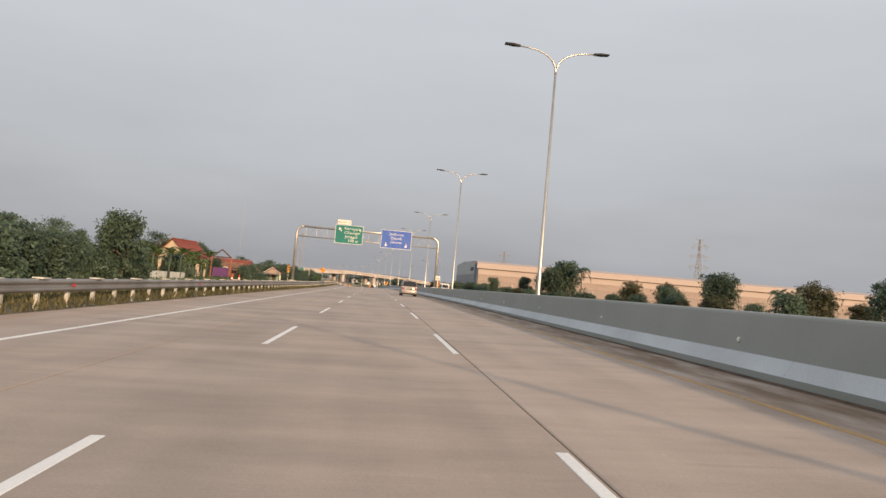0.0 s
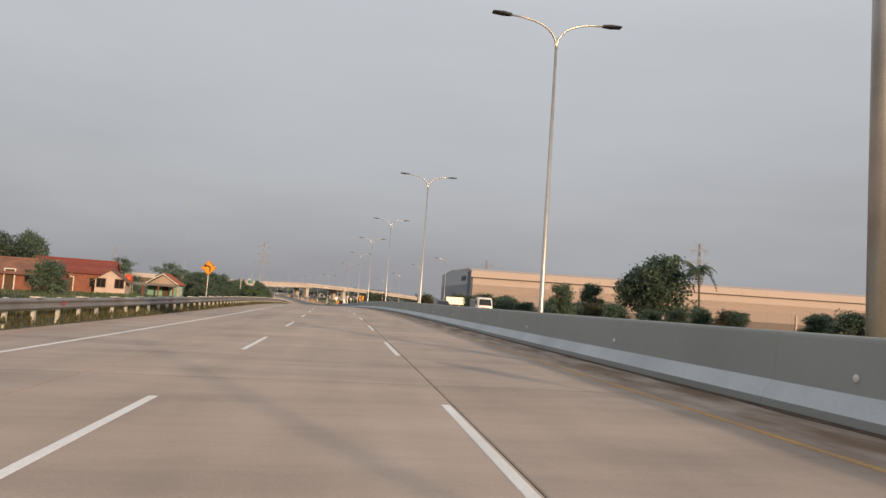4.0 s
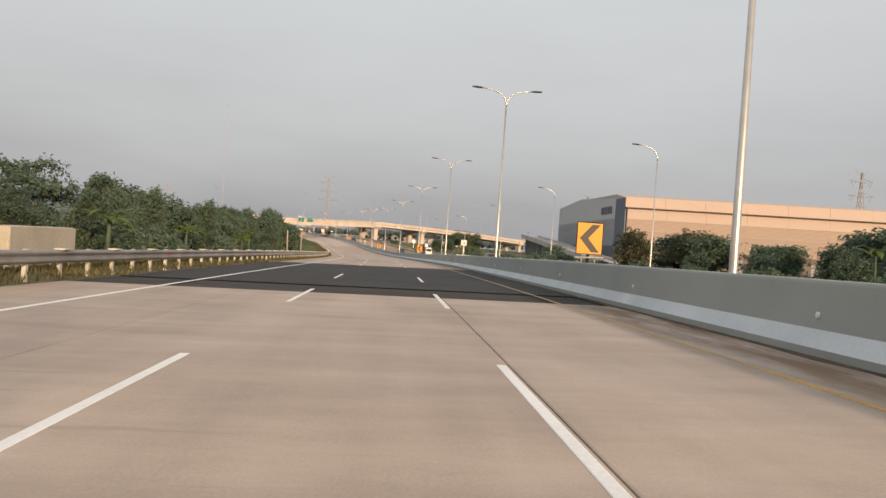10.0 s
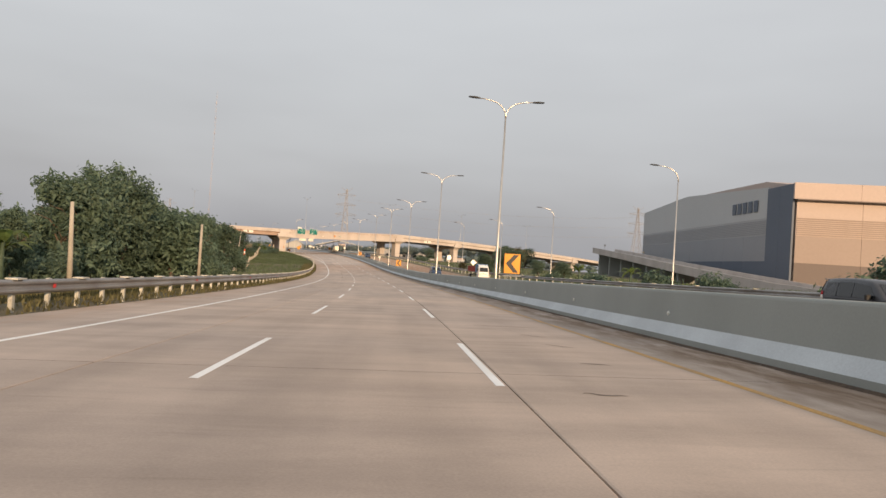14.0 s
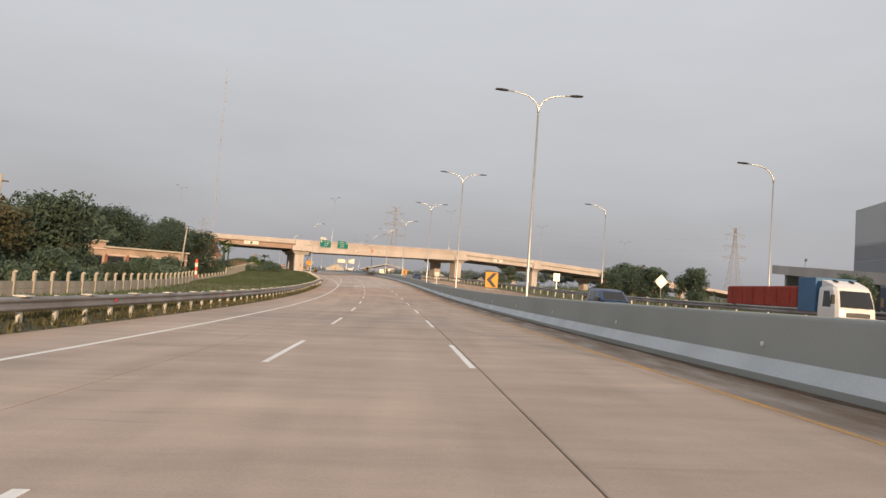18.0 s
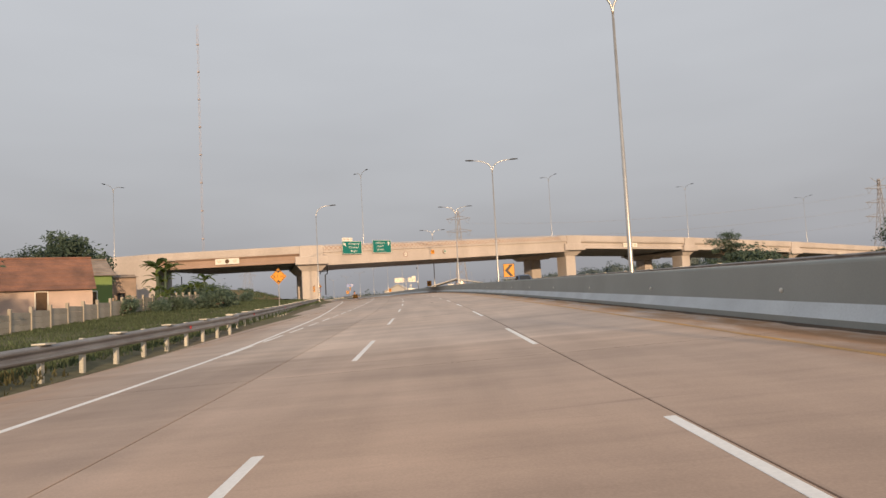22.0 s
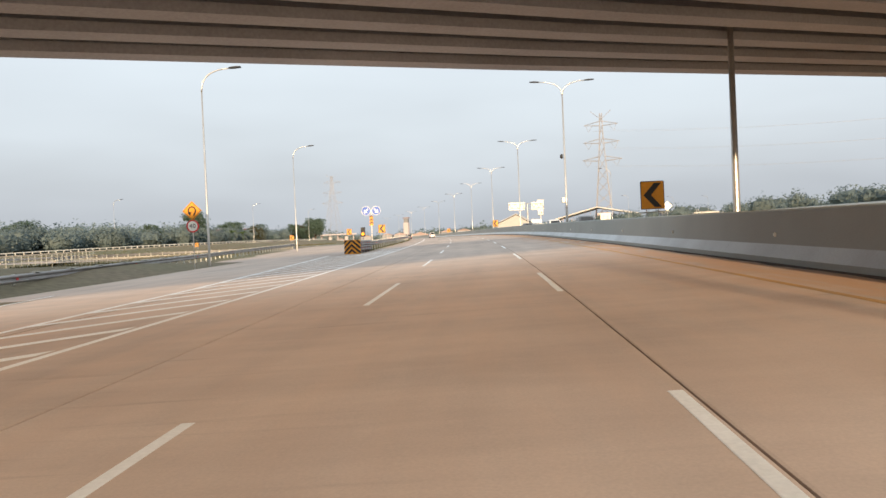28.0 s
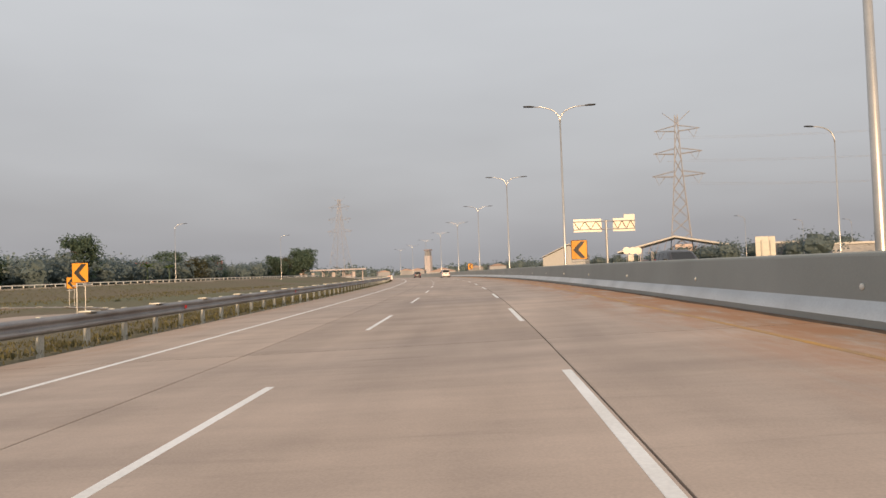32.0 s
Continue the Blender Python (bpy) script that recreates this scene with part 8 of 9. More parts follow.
for x, y, w_, h_ in ((-55, 935, 22, 9.0), (-30, 930, 26, 9.5), (-72, 950, 16, 10.5)):
    th = thing("industrial_unit", Matrix.Translation((x, y, 0.5)) @ Matrix.Rotation(radians(6), 4, "Z"), "low pale industrial building with a flat roof", "factory")
    g = Geo()
    g.box((0, 0, h_ / 2), (w_, 14, h_), bevel=0.15)
    part("wall", g, M["far_grey"], th)
    g = Geo()
    g.box((0, 0, h_ + 0.3), (w_ + 1, 15, 0.6))
    part("roof", g, M["shed_roof"], th)
    for k in range(4):
        g = Geo()
        g.box(((k - 1.5) * w_ / 4.6, -7.05, h_ * 0.55), (w_ * 0.12, 0.15, h_ * 0.25))
        part("window", g, M["dark_glass"], th)
# pale wall on the far side of the opposite carriageway near the end
pl = tagged(new("boundary_wall"), "long pale boundary wall lit by the sun", "wall", kind="structure")
for k in range(12):
    g = Geo()
    a, b = rp(655 + 8 * k, 36, -0.3), rp(663 + 8 * k - 0.03, 36, -0.3)
    up = Vector((0, 0, 1.2))
    w_ = Vector((0.1, 0.05, 0))
    g.loft([[a - w_, a - w_ + up, a + w_ + up, a + w_], [b - w_, b - w_ + up, b + w_ + up, b + w_]])
    part("panel", g, M["sheet_white"], pl)

# town skyline far ahead
q = random.Random(4)
for k in range(46):
    a = radians(-6 + 1.25 * k + q.uniform(-0.4, 0.4)) 
    R = q.uniform(620, 860)
    c = rp(420, 0)
    x, y = c.x - R * math.sin(a), c.y + R * math.cos(a)
    if abs(x + 130) < 25 and y < 1000:
        continue
    w_, h_ = q.uniform(6, 13), q.uniform(5, 8.5)
    th = thing("distant_building", Matrix.Translation((x, y, 0)) @ Matrix.Rotation(q.uniform(0, 1.5), 4, "Z"), "small hazy building on the skyline", "building", "skyline buildings")
    g = Geo()
    g.box((0, 0, h_ / 2), (w_, w_ * 0.7, h_))
    part("wall", g, M["far_grey"], th)
    g = Geo()
    g.prism([(-w_ / 2 - 0.5, h_), (w_ / 2 + 0.5, h_), (0, h_ + w_ * 0.16)], -w_ * 0.36, w_ * 0.36)
    part("roof", g, M["far_roof"], th)
    for j in range(3):
        g = Geo()
        g.box(((j - 1) * w_ * 0.28, -w_ * 0.352, h_ * 0.55), (w_ * 0.12, 0.1, h_ * 0.25))
        part("window", g, M["dark_glass"], th)


# ---- pylons and mast ----
def pylon(m, H, base, label, thin=1.0, arms=((0.62, 7.0), (0.76, 6.4), (0.9, 6.0))):
    th = thing("pylon", m, label, "pylon", "power pylons")
    W = lambda f: base * (1 - f) ** 1.5 * 0.5 + 0.9 * (1 - f * 0.4)
    n = 11
    r0 = 0.0019 * H * thin
    for sx in (1, -1):
        for sy in (1, -1):
            g = Geo()
            g.tube([(sx * W(i / n), sy * W(i / n), H * i / n) for i in range(n + 1)], r0 * 1.3, 5)
            part("leg", g, M["pylon"], th)
    for i in range(n):
        f0, f1 = i / n, (i + 1) / n
        for sx, sy, tx, ty in ((1, -1, -1, -1), (-1, -1, 1, -1), (1, 1, 1, -1), (1, -1, 1, 1), (-1, 1, -1, -1), (-1, -1, -1, 1), (1, 1, -1, 1), (-1, 1, 1, 1)):
            g = Geo()
            g.tube([(sx * W(f0), sy * W(f0), H * f0), (tx * W(f1), ty * W(f1), H * f1)], r0 * 0.75, 4, False)
            part("brace", g, M["pylon"], th)
    for f, L in arms:
        for sx in (1, -1):
            g = Geo()
            z = H * f
            k = L * H / 45
            for sy in (1, -1):
                g.tube([(sx * W(f), sy * W(f), z), (sx * k, 0, z + 0.01 * H)], r0, 4)
                g.tube([(sx * W(f), sy * W(f), z + 0.035 * H), (sx * k, 0, z + 0.01 * H)], r0 * 0.8, 4)
            a = part("cross_arm", g, M["pylon"], th)
            g = Geo()
            g.tube([(sx * k * 0.9, 0, z + 0.01 * H), (sx * k * 0.74, 0, z - 0.045 * H), (sx * k * 0.5, 0, z + 0.005 * H)], r0 * 0.9, 5)
            part("insulator", g, M["pylon"], a)
    for sx in (1, -1):
        g = Geo()
        g.tube([(0, 0, H * 0.95), (sx * 0.08 * H, 0, H * 1.02)], r0, 4)
        part("earth_peak", g, M["pylon"], th)
    return th


P1 = Vector((PYL[0][0], PYL[0][1], 0))
pylon(Matrix.Translation(P1) @ Matrix.Rotation(radians(5), 4, "Z"), PYL[0][2], 9.5, "tall lattice power pylon in the haze")
pylon(Matrix.Translation((PYL[1][0], PYL[1][1], 0)) @ Matrix.Rotation(radians(10), 4, "Z"), PYL[1][2], 15, "distant lattice power pylon behind the warehouse")
pylon(Matrix.Translation((PYL[2][0], PYL[2][1], 0)) @ Matrix.Rotation(radians(5), 4, "Z"), PYL[2][2], 12, "faint distant power pylon", 0.6)
pylon(Matrix.Translation((PYL[3][0], PYL[3][1], 0)) @ Matrix.Rotation(radians(5), 4, "Z"), PYL[3][2], 13, "lattice power pylon beside the far trees")
wires = thing("power_lines", Matrix.Translation(P1), "sagging high-voltage wires between the pylons", "power line")
P4 = Vector((PYL[3][0], PYL[3][1], 0)) - P1
for f in (0.58, 0.72, 0.86):
    for o in (-5, 5):
        g = Geo()
        g.tube([P4 * u + Vector((o * 0.9, 0, PYL[0][2] * f * (1 - u) + PYL[3][2] * f * u - 26 * u * (1 - u))) for u in [i / 14 for i in range(15)]], 0.025, 4)
        part("wire", g, M["pylon"], wires)
ms = thing("radio_mast", Matrix.Translation((-127, 655, 0)), "very tall thin guyed radio mast", "radio mast")
g = Geo()
for k in range(3):
    a = 2.094 * k
    g.tube([(0.28 * math.cos(a), 0.28 * math.sin(a), 0), (0.28 * math.cos(a), 0.28 * math.sin(a), 78)], 0.022, 4)
for k in range(78):
    a, b = 2.094 * (k % 3), 2.094 * ((k + 1) % 3)
    g.tube([(0.28 * math.cos(a), 0.28 * math.sin(a), k), (0.28 * math.cos(b), 0.28 * math.sin(b), k + 1)], 0.014, 4, False)
part("lattice", g, M["mast_red"], ms)
for k in range(8):
    g = Geo()
    g.box((0, 0, 20 + 7.5 * k), (0.5, 0.5, 0.35))
    part("collar", g, M["mast_red"], ms)


# ---- vehicles ----
def wheel(parent, x, y, r=0.33, w=0.22):
    sx = 1 if x > 0 else -1
    t = Geo()
    t.tube([(x - sx * w, y, r), (x - sx * w * 0.95, y, r), (x - sx * 0.03, y, r), (x, y, r)], [r * 0.92, r, r, r * 0.93], 24)
    wh = part("tyre", t, M["tyre"], parent, smooth=False)
    g = Geo()
    g.tube([(x - sx * 0.02, y, r), (x + sx * 0.006, y, r)], [r * 0.68, r * 0.66], 20)
    part("rim", g, M["rim"], wh)
    g = Geo()
    for k in range(10):
        a = 0.6283 * k
        g.tube([(x + sx * 0.012, y, r), (x + sx * 0.012, y + r * 0.6 * math.cos(a), r + r * 0.6 * math.sin(a))], 0.022, 5)
    part("spokes", g, M["rim"], wh)
    return wh


def mpv(m, paint, label, plate=True):
    """A long-roofed people carrier; y is ahead, the origin on the ground between the wheels."""
    th = thing("people_carrier", m, label, "car")
    L, belt = 2.29, 1.02
    half = lambda y: 0.885 - 0.10 * max(0, abs(y) / L - 0.62) ** 1.5 * 4

    def ring(y, zb, zs, zt, k=1.0):
        w = half(y) * k
        pts = [(0, y, zb), (w * 0.9, y, zb), (w * 0.985, y, zb + 0.09), (w, y, zb + 0.3), (w * 0.995, y, zs - 0.1), (w * 0.95, y, zs), (w * 0.7, y, zt), (0, y, zt + 0.015)]
        return pts + [(-p[0], p[1], p[2]) for p in pts[-2:0:-1]]

    g = Geo()
    g.loft([ring(-2.215, 0.40, 0.80, 0.84, 0.94), ring(-2.205, 0.34, 0.93, 0.97, 0.985), ring(-2.19, 0.31, 0.99, 1.02), ring(-2.15, 0.3, belt, 1.035), ring(-2.0, 0.29, belt, 1.04), ring(-1.7, 0.28, belt, 1.04), ring(-0.5, 0.27, belt, 1.04), ring(0.7, 0.27, 1.0, 1.02), ring(1.25, 0.27, 0.97, 1.03), ring(1.8, 0.27, 0.88, 0.95), ring(2.12, 0.3, 0.76, 0.82), ring(2.29, 0.36, 0.62, 0.64, 0.92)])
    part("body", g, paint, th, smooth=True)

    def cab(y, z):
        f = (z - belt) / 0.7
        return (half(y) - 0.015) * (1 - 0.19 * max(0, f) ** 1.3)

    g = Geo()
    rows_ = []
    top = lambda y: float(np.interp(y, [-2.22, -2.17, -2.06, -1.95, -1.2, -0.2, 0.5, 0.72, 1.4], [1.02, 1.28, 1.6, 1.70, 1.755, 1.755, 1.68, 1.59, 1.03]))
    for y in (-2.22, -2.17, -2.06, -1.95, -1.5, -1.0, -0.4, 0.2, 0.55, 0.8, 1.1, 1.39):
        zt = max(top(y), 1.03)
        zr = max(1.025, zt - 0.07)
        pts = [(cab(y, 1.0), y, 1.0), (cab(y, (1.0 + zr) / 2), y, (1.0 + zr) / 2), (cab(y, zr), y, zr), (cab(y, zr) * 0.86, y, zt), (0, y, zt + 0.012)]
        rows_.append(pts + [(-p[0], p[1], p[2]) for p in pts[-2::-1]])
    g.loft(rows_, close=False)
    part("cabin", g, paint, th, smooth=True)
    # glass
    for sx in (1, -1):
        for yz in ([(-1.98, 1.08), (-1.2, 1.08), (-1.2, 1.58), (-1.86, 1.56)], [(-1.14, 1.08), (-0.32, 1.08), (-0.32, 1.6), (-1.14, 1.6)], [(-0.26, 1.08), (0.95, 1.08), (0.55, 1.5), (-0.26, 1.6)]):
            g = Geo()
            g.face([(sx * (cab(y, z) + 0.012), y, z) for y, z in yz])
            part("side_window", g, M["dark_glass"], th)
        g = Geo()
        g.box((sx * (half(0) + 0.005), -0.3, 0.68), (0.03, 2.3, 0.06), bevel=0.008)
        part("side_moulding", g, paint, th)
        for y in (-0.95, 0.1):
            g = Geo()
            g.box((sx * (half(y) + 0.012), y, 0.9), (0.035, 0.18, 0.04), bevel=0.008)
            part("door_handle", g, M["chrome"], th)
        g = Geo()
        g.box((sx * (half(0.8) + 0.1), 0.72, 1.12), (0.2, 0.13, 0.2), bevel=0.03)
        part("mirror", g, M["trim"], th)
        g = Geo()
        ty = lambda z: float(np.interp(z, [0.78, 1.0, 1.25], [-2.315, -2.27, -2.21]))
        ti = lambda z: float(np.interp(z, [0.78, 0.86, 1.0, 1.25], [0.57, 0.585, 0.64, 0.735]))
        tf = lambda z: float(np.interp(z, [0.78, 1.0, 1.25], [-1.93, -2.03, -2.10]))
        for z0_, z1_, nm_, mt_ in ((0.78, 0.93, "tail_lamp", M["tail"]), (0.93, 1.10, "tail_lamp_clear", M["tail_clear"]), (1.10, 1.25, "tail_lamp_top", M["tail"])):
            g = Geo()
            g.loft([[(sx * ti(z), ty(z) + 0.004, z), (sx * 0.70, ty(z), z), (sx * 0.775, ty(z) + 0.03, z), (sx * 0.825, ty(z) + 0.10, z), (sx * (half(tf(z)) + 0.012), tf(z), z), (sx * 0.7, tf(z), z)] for z in (z0_, (z0_ + z1_) / 2, z1_)])
            part(nm_, g, mt_, th, smooth=True)
        g = Geo()
        g.box((sx * 0.58, -2.345, 0.43), (0.26, 0.03, 0.035))
        part("bumper_reflector", g, M["tail"], th)
        g = Geo()
        g.box((sx * 0.86, 0, 0.3), (0.06, 2.1, 0.1), bevel=0.02)
        part("side_skirt", g, paint, th)
        for y in (-1.35, 1.4):
            g = Geo()
            for k in range(12):
                a0, a1 = math.pi * k / 12, math.pi * (k + 1) / 12
                ro, ri, x = 0.40, 0.0, sx * (half(y) + 0.004)
                g.face([(x, y + ro * math.cos(a0), 0.34 + ro * math.sin(a0)), (x, y + ro * math.cos(a1), 0.34 + ro * math.sin(a1)), (x, y, 0.3)])
            part("wheel_arch", g, M["trim"], th)
            wheel(th, sx * (half(y) + 0.012), y)
    g = Geo()
    g.face([(-0.77, -2.25, 1.10), (0.77, -2.25, 1.10), (0.75, -2.205, 1.30), (-0.75, -2.205, 1.30)])
    g.face([(-0.75, -2.205, 1.30), (0.75, -2.205, 1.30), (0.66, -2.10, 1.62), (-0.66, -2.10, 1.62)])
    part("rear_window", g, M["dark_glass"], th)
    g = Geo()
    g.face([(0.7, 1.34, 1.09), (-0.7, 1.34, 1.09), (-0.6, 0.75, 1.59), (0.6, 0.75, 1.59)])
    part("windscreen", g, M["dark_glass"], th)
    g = Geo()
    g.box((0, -2.10, 1.685), (1.30, 0.24, 0.035), bevel=0.015)
    sp = part("spoiler", g, paint, th)
    g = Geo()
    g.loft([[(x, y + 0.035 * (x / 0.64) ** 2, z) for y, z in ((-2.30, 0.60), (-2.318, 0.68), (-2.32, 0.78), (-2.305, 0.92), (-2.285, 1.0), (-2.262, 1.07), (-2.22, 1.10), (-2.15, 1.10), (-2.15, 0.60))] for x in (-0.64, -0.5, -0.3, -0.1, 0.1, 0.3, 0.5, 0.64)])
    part("tailgate", g, paint, th, smooth=True)
    u_ = Geo()
    u_.tube([(-0.6, -2.26, 1.04), (-0.58, -2.292, 0.8), (-0.52, -2.298, 0.7), (-0.4, -2.308, 0.67), (0.4, -2.308, 0.67), (0.52, -2.298, 0.7), (0.58, -2.292, 0.8), (0.6, -2.26, 1.04)], 0.009, 5)
    part("tailgate_seam", u_, M["trim"], th)
    u_ = Geo()
    u_.box((0, -2.30, 0.33), (1.4, 0.05, 0.05), bevel=0.02)
    part("bumper_lip", u_, M["trim"], th)
    u_ = Geo()
    u_.box((0, 0, 0.3), (1.5, 4.1, 0.22), bevel=0.04)
    part("underbody", u_, M["trim"], th)
    u_ = Geo()
    u_.tube([(-0.35, -2.27, 1.1), (0.1, -2.275, 1.13), (0.16, -2.28, 1.08)], 0.014, 6)
    part("rear_wiper", u_, M["trim"], th)
    g = Geo()
    g.box((0, -2.26, 1.68), (0.3, 0.02, 0.03))
    part("brake_light", g, M["tail"], sp)
    g = Geo()
    g.box((0, -2.305, 0.945), (0.86, 0.03, 0.035), bevel=0.01)
    part("chrome_strip", g, M["chrome"], th)
    g = Geo()
    g.box((0, -2.322, 0.82), (0.60, 0.03, 0.19), bevel=0.02)
    pc = part("plate_recess", g, M["chrome"], th)
    g = Geo()
    g.box((0, -2.335, 0.82), (0.5, 0.02, 0.14))
    part("number_plate", g, M["plate"], pc)
    g = Geo()
    for k in (-0.17, -0.07, 0.03, 0.13):
        g.box((k, -2.347, 0.82), (0.06, 0.006, 0.06))
    part("plain_bars", g, M["sheet_white"], pc)
    g = Geo()
    line_ = [(x, -2.31 + 0.11 * (abs(x) / 0.8) ** 4, 0.10 * (x / 0.8) ** 3) for x in (-0.8, -0.66, -0.45, -0.2, 0.0, 0.2, 0.45, 0.66, 0.8)]
    line_ = [(-0.85, -1.85, -1.0), (-0.845, -2.08, -0.9)] + line_ + [(0.845, -2.08, 0.9), (0.85, -1.85, 1.0)]
    g.loft([[(x + o * a * 0.9, y - o * (1 - abs(a)), z) for o, z in ((0.0, 0.31), (0.035, 0.36), (0.05, 0.46), (0.055, 0.55), (0.04, 0.61), (0.012, 0.66), (-0.012, 0.74), (-0.03, 0.80), (-0.16, 0.80), (-0.16, 0.33))] for x, y, a in line_])
    part("rear_bumper", g, paint, th, smooth=True)
    g = Geo()
    g.tube([(0.55, -2.1, 0.3), (0.55, -2.32, 0.29)], 0.035, 8)
    part("exhaust", g, M["chrome"], th)
    g = Geo()
    g.tube([(0, -2.292, 1.02), (0, -2.26, 1.02)], 0.045, 14)
    part("round_badge", g, M["chrome"], th)
    return th


mpv(on_road(VAN[0] + 0.5, VAN[1] - 0.28, 0.005, 0.5), M["silver"], "silver people carrier in the fast lane")
# cars on the opposite carriageway, coming towards the camera
for s, d, paint, label in ((179.5, 14.2, M["car_dark"], "dark people carrier on the opposite carriageway"), (437.5, 13.8, M["car_blue"], "dark blue people carrier on the opposite carriageway"), (572, 13.5, M["car_blue"], "dark blue people carrier beside the median wall"),
                           (697, 13.6, M["car_dark"], "dark people carrier on the opposite carriageway"), (717.3, 13.2, M["car_white"], "white people carrier on the opposite carriageway"), (330, 17.5, M["car_dark"], "dark car on the opposite carriageway"), (748, 13.8, M["car_dark"], "dark car far along the opposite carriageway")):
    mpv(on_road(s, d, -0.04, 180), paint, label)
mpv(on_road(862, 3.6, 0.005), M["car_white"], "white car far ahead in the fast lane")
mpv(on_road(905, 0.0, 0.005), M["car_dark"], "dark car far ahead on the motorway")


def truck(m, body, label, cab_m, body_m, length=7.5, bh=2.2, z0=1.15, front_panel=None):
    """A flat-fronted lorry; y is ahead."""
    th = thing("lorry", m, label, "lorry")
    W_ = 2.3
    yb = -length + 2.4
    g = Geo()
    rings = []
    for z, yf, w in ((0.5, 2.36, 1.0), (0.62, 2.44, 1.0), (1.1, 2.46, 1.0), (1.5, 2.44, 1.0), (1.62, 2.40, 0.99), (2.1, 2.27, 0.965), (2.5, 2.14, 0.935), (2.64, 2.05, 0.90), (2.72, 1.88, 0.82)):
        h_ = W_ / 2 * w
        rings.append([(-h_, 0.72, z), (-h_, yf - 0.5, z), (-h_ + 0.03, yf - 0.24, z), (-h_ + 0.16, yf - 0.06, z), (-h_ + 0.42, yf, z), (0, yf + 0.03, z),
                      (h_ - 0.42, yf, z), (h_ - 0.16, yf - 0.06, z), (h_ - 0.03, yf - 0.24, z), (h_, yf - 0.5, z), (h_, 0.72, z)])
    g.loft(rings)
    cb = part("cab", g, cab_m, th)
    g = Geo()
    g.loft([[(-0.88 * k, yf, z), (-0.6 * k, yf + 0.055, z), (0, yf + 0.085, z), (0.6 * k, yf + 0.055, z), (0.88 * k, yf, z)] for z, yf, k in ((1.60, 2.385, 1.05), (2.05, 2.265, 1.0), (2.48, 2.13, 0.95))], close=False)
    part("windscreen", g, M["dark_glass"], cb)
    g = Geo()
    g.tube([(-0.6, 2.52, 1.6), (-0.1, 2.5, 1.68)], 0.02, 5)
    g.tube([(0.1, 2.52, 1.6), (0.6, 2.5, 1.68)], 0.02, 5)
    part("wipers", g, M["trim"], cb)
    if body == "tarp":
        g = Geo()
        g.loft([[(-1.0, 0.8, z0_), (1.0, 0.8, z0_), (0.92, y1_, z1_), (-0.92, y1_, z1_)] for z0_, y1_, z1_ in ((2.66, 1.95, 2.66), (2.98, 1.82, 2.72), (3.06, 1.5, 2.86))])
        part("roof_deflector", g, cab_m, cb)
        for sx in (1, -1):
            g = Geo()
            g.tube([(sx * 0.45, 0.95, 3.06), (sx * 0.45, 1.35, 2.97)], 0.05, 6)
            part("roof_horn", g, M["trim"], cb)
    for sx in (1, -1):
        g = Geo()
        g.face([(sx * (W_ / 2 + 0.006), 1.15, 1.6), (sx * (W_ / 2 + 0.006), 1.88, 1.6), (sx * (W_ / 2 - 0.05), 1.66, 2.45), (sx * (W_ / 2 - 0.05), 1.15, 2.45)])
        part("side_window", g, M["dark_glass"], cb)
        g = Geo()
        g.box((sx * 0.86, 2.43, 1.0), (0.42, 0.1, 0.22), bevel=0.03)
        part("headlamp", g, M["tail_clear"], cb)
        g = Geo()
        g.box((sx * (W_ / 2 + 0.2), 2.35, 2.0), (0.22, 0.1, 0.5), bevel=0.03)
        part("mirror", g, M["trim"], cb)
        for y in (1.6, yb + 1.2, yb + 2.3):
            wheel(th, sx * (W_ / 2 - 0.02), y, 0.48, 0.3)
    g = Geo()
    g.box((0, 2.49, 1.22), (1.3, 0.05, 0.25), bevel=0.02)
    part("grille", g, M["chrome"], cb)
    g = Geo()
    g.box((0, 2.48, 0.68), (2.3, 0.12, 0.35), bevel=0.03)
    part("bumper", g, M["sheet_white"], cb)
    g = Geo()
    g.box((0, (yb + 0.6) / 2, 0.85), (0.9, 0.6 - yb, 0.3))
    part("chassis", g, M["trim"], th)
    if body == "tarp":
        g = Geo()
        g.box((0, -0.35, z0 + 0.75), (2.35, 1.7, 1.9), bevel=0.03)
        part("blue_locker", g, M["truck_blue"], th)
        y1 = -1.3
    else:
        y1 = 0.6
    g = Geo()
    g.box((0, (yb + y1) / 2, z0 + bh / 2), (2.4, y1 - yb, bh), bevel=0.07)
    bd = part("load_body", g, body_m, th)
    for k in range(6):
        y = yb + (y1 - yb) * (k + 0.5) / 6
        g = Geo()
        for sx in (1, -1):
            g.box((sx * 1.21, y, z0 + bh / 2), (0.04, 0.08, bh - 0.1))
        part("stake", g, body_m, bd)
    if front_panel:
        g = Geo()
        g.box((0, y1 + 0.02, z0 + bh * 0.62), (2.3, 0.05, bh * 0.7))
        part("front_panel", g, front_panel, bd)
    return th


truck(on_road(175, 18.4, -0.04, 180) @ Matrix.Scale(0.84, 4), "box", "grey box lorry with an orange-printed front on the opposite carriageway", M["car_white"], M["box_grey"], 5.2, 1.65, 0.85, M["box_orange"])
truck(on_road(424.6, 19.8, -0.04, 180) @ Matrix.Scale(0.8, 4), "tarp", "white-cabbed lorry with a red tarpaulin load", M["car_white"], M["tarp"], 12.2, 1.2, 1.5)

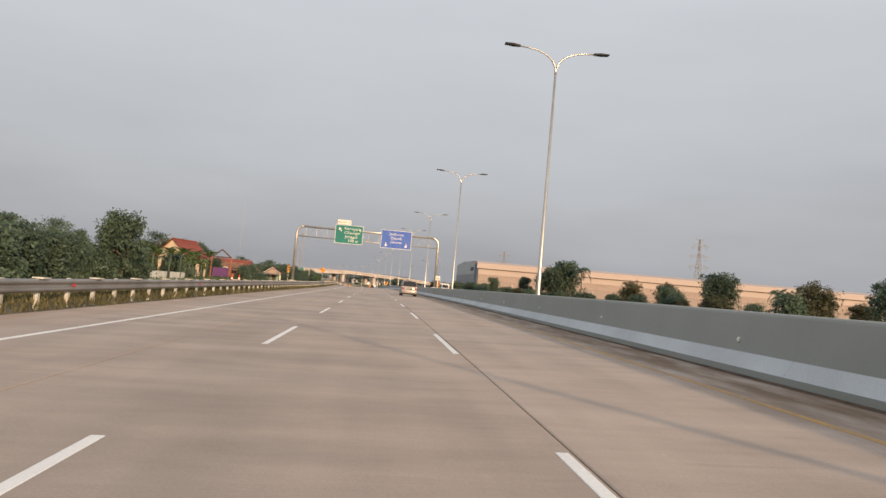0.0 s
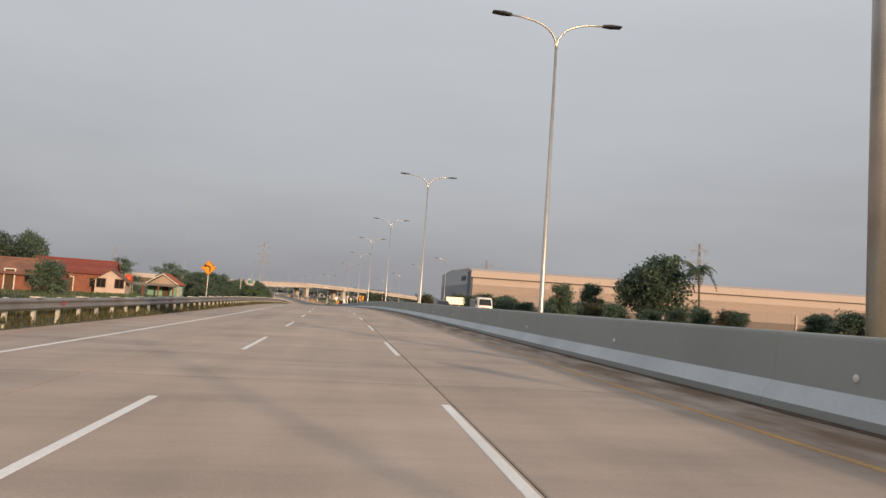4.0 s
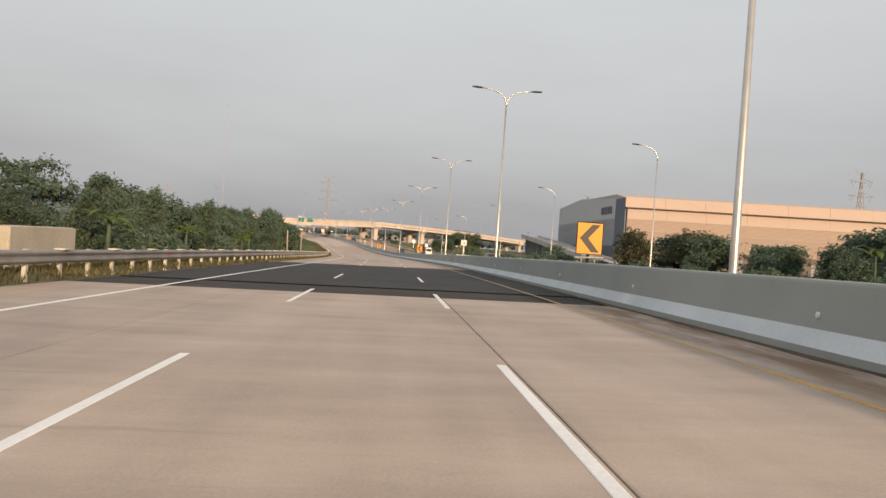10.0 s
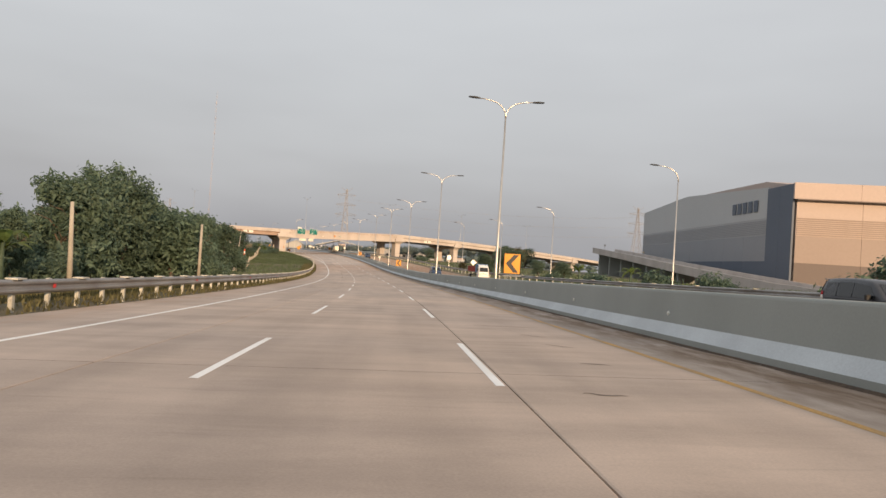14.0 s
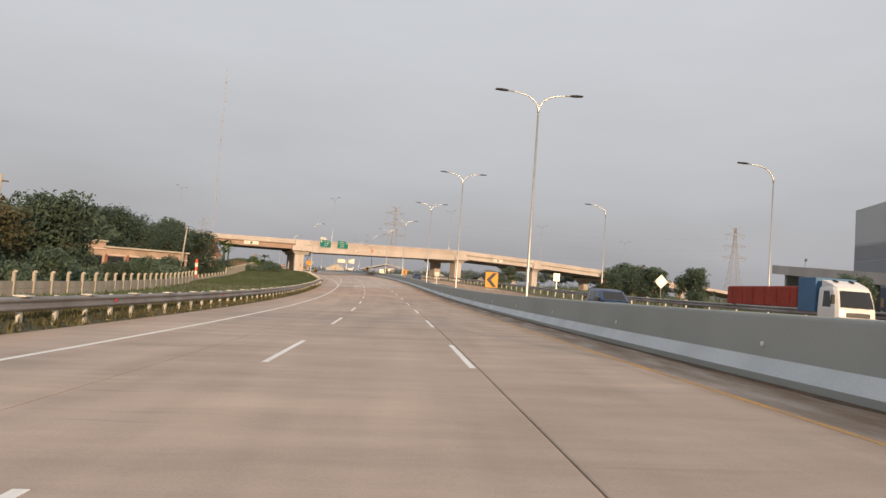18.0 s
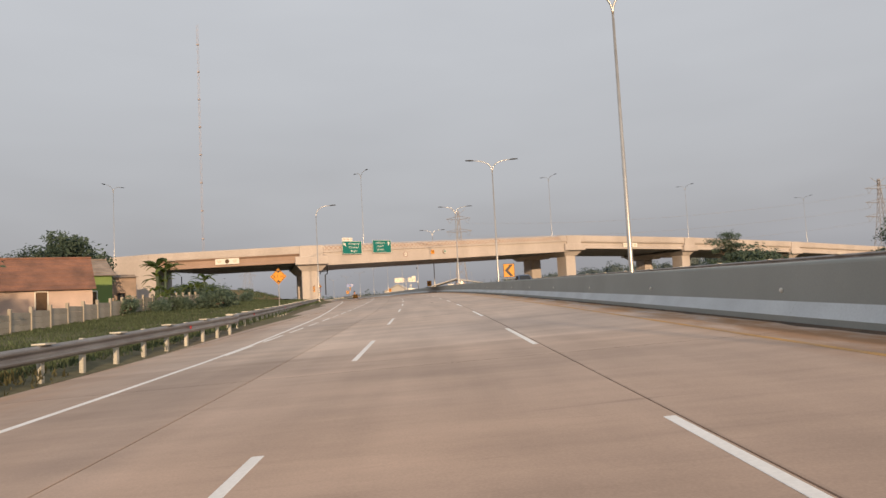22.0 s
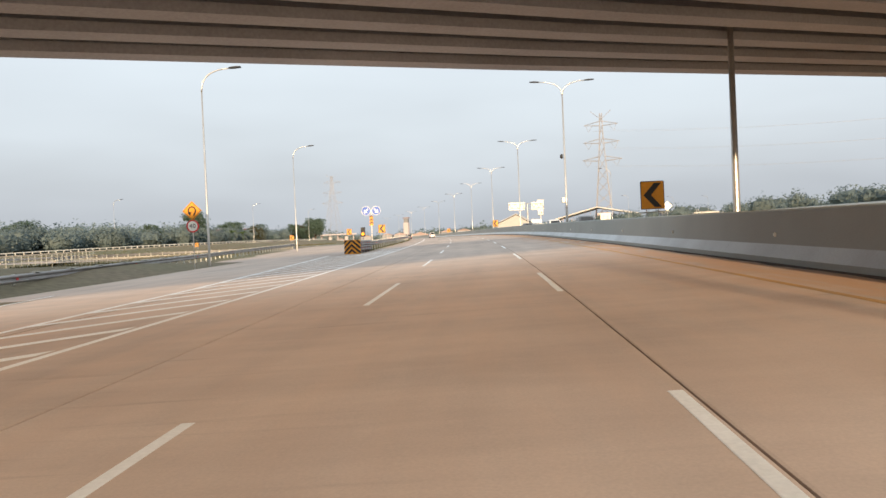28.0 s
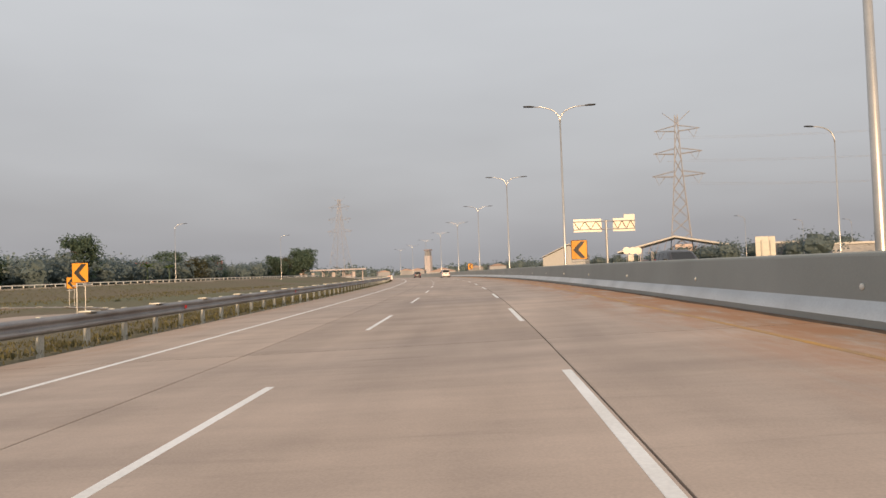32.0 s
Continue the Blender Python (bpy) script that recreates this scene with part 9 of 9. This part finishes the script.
# small litter on the paving and verge
for s, d, k in ((716, -8.2, 0.12), (288, -7.2, 0.1), (296.5, 0.4, 0.12)):
    g = Geo()
    pts = [(k * (1 + 0.4 * math.sin(3 * a)) * math.cos(a), k * math.sin(a), 0.02 + 0.03 * math.cos(5 * a)) for a in [0.785 * j for j in range(8)]]
    g.face(pts)
    g.face([(x, y, 0.0) for x, y, z in reversed(pts)])
    th = thing("litter", on_road(s, d, 0.006), "crumpled scrap of litter on the paving", "litter")
    part("scrap", g, M["sheet_white"] if s > 700 else M["trim"], th)
# tyre marks
tm = tagged(new("skid_marks"), "dark broken tyre marks on the paving", "skid mark", kind="structure")
q = random.Random(3)
for s0, d0, s1, d1, n_, w_ in ((556.2, -1.13, 569.0, -1.22, 8, 0.04), (556.2, -1.05, 569.0, -1.14, 8, 0.04), (556.2, -0.77, 569.0, -0.88, 8, 0.04), (556.2, -0.69, 569.0, -0.80, 8, 0.04), (276.4, 2.3, 287, 4.6, 1, 0.3), (276.4, -0.3, 284, 1.0, 1, 0.22), (276.4, 3.6, 284, 5.3, 1, 0.25), (307.5, 1.9, 309.0, 4.2, 1, 0.1), (276.4, -3.5, 292, -2.6, 1, 0.25), (536.8, 0.47, 539.3, 0.42, 1, 0.13)):
    for k in range(n_):
        f0, f1 = k / n_, (k + (0.35 if n_ > 1 else 1.0)) / n_
        g = Geo()
        g.face([rp(s0 + (s1 - s0) * f0, d0 + (d1 - d0) * f0 - w_ / 2, 0.004), rp(s0 + (s1 - s0) * f0, d0 + (d1 - d0) * f0 + w_ / 2, 0.004), rp(s0 + (s1 - s0) * f1, d0 + (d1 - d0) * f1 + w_ / 2, 0.004), rp(s0 + (s1 - s0) * f1, d0 + (d1 - d0) * f1 - w_ / 2, 0.004)])
        part("mark", g, M["skid"] if n_ == 1 else M["skid_dark"], tm)
# gouges and worn patches lying across the fast lane
for s0, d0, s1, d1, w_ in ((325.5, 2.5, 325.0, 4.25, 0.10), (322.7, 3.45, 322.2, 3.95, 0.09), (320.4, 3.5, 320.0, 4.0, 0.09), (317.5, 3.45, 317.3, 3.9, 0.08), (330.5, 3.0, 330.2, 3.9, 0.12), (314.6, 2.7, 314.4, 3.2, 0.07), (336.0, 2.6, 335.6, 4.4, 0.12)):
    g = Geo()
    n_ = 7
    tops = []
    for k in range(n_):
        f_ = k / (n_ - 1)
        w2 = w_ * (0.25 + 0.75 * math.sin(math.pi * f_)) * (0.6 + 0.8 * q.random())
        c_, d_ = s0 + (s1 - s0) * f_ + 0.05 * q.uniform(-1, 1), d0 + (d1 - d0) * f_
        tops.append([rp(c_ - w2 / 2, d_, 0.004), rp(c_ + w2 / 2, d_, 0.004)])
    g.loft(tops, close=False)
    part("gouge", g, M["skid_dark"], tm)
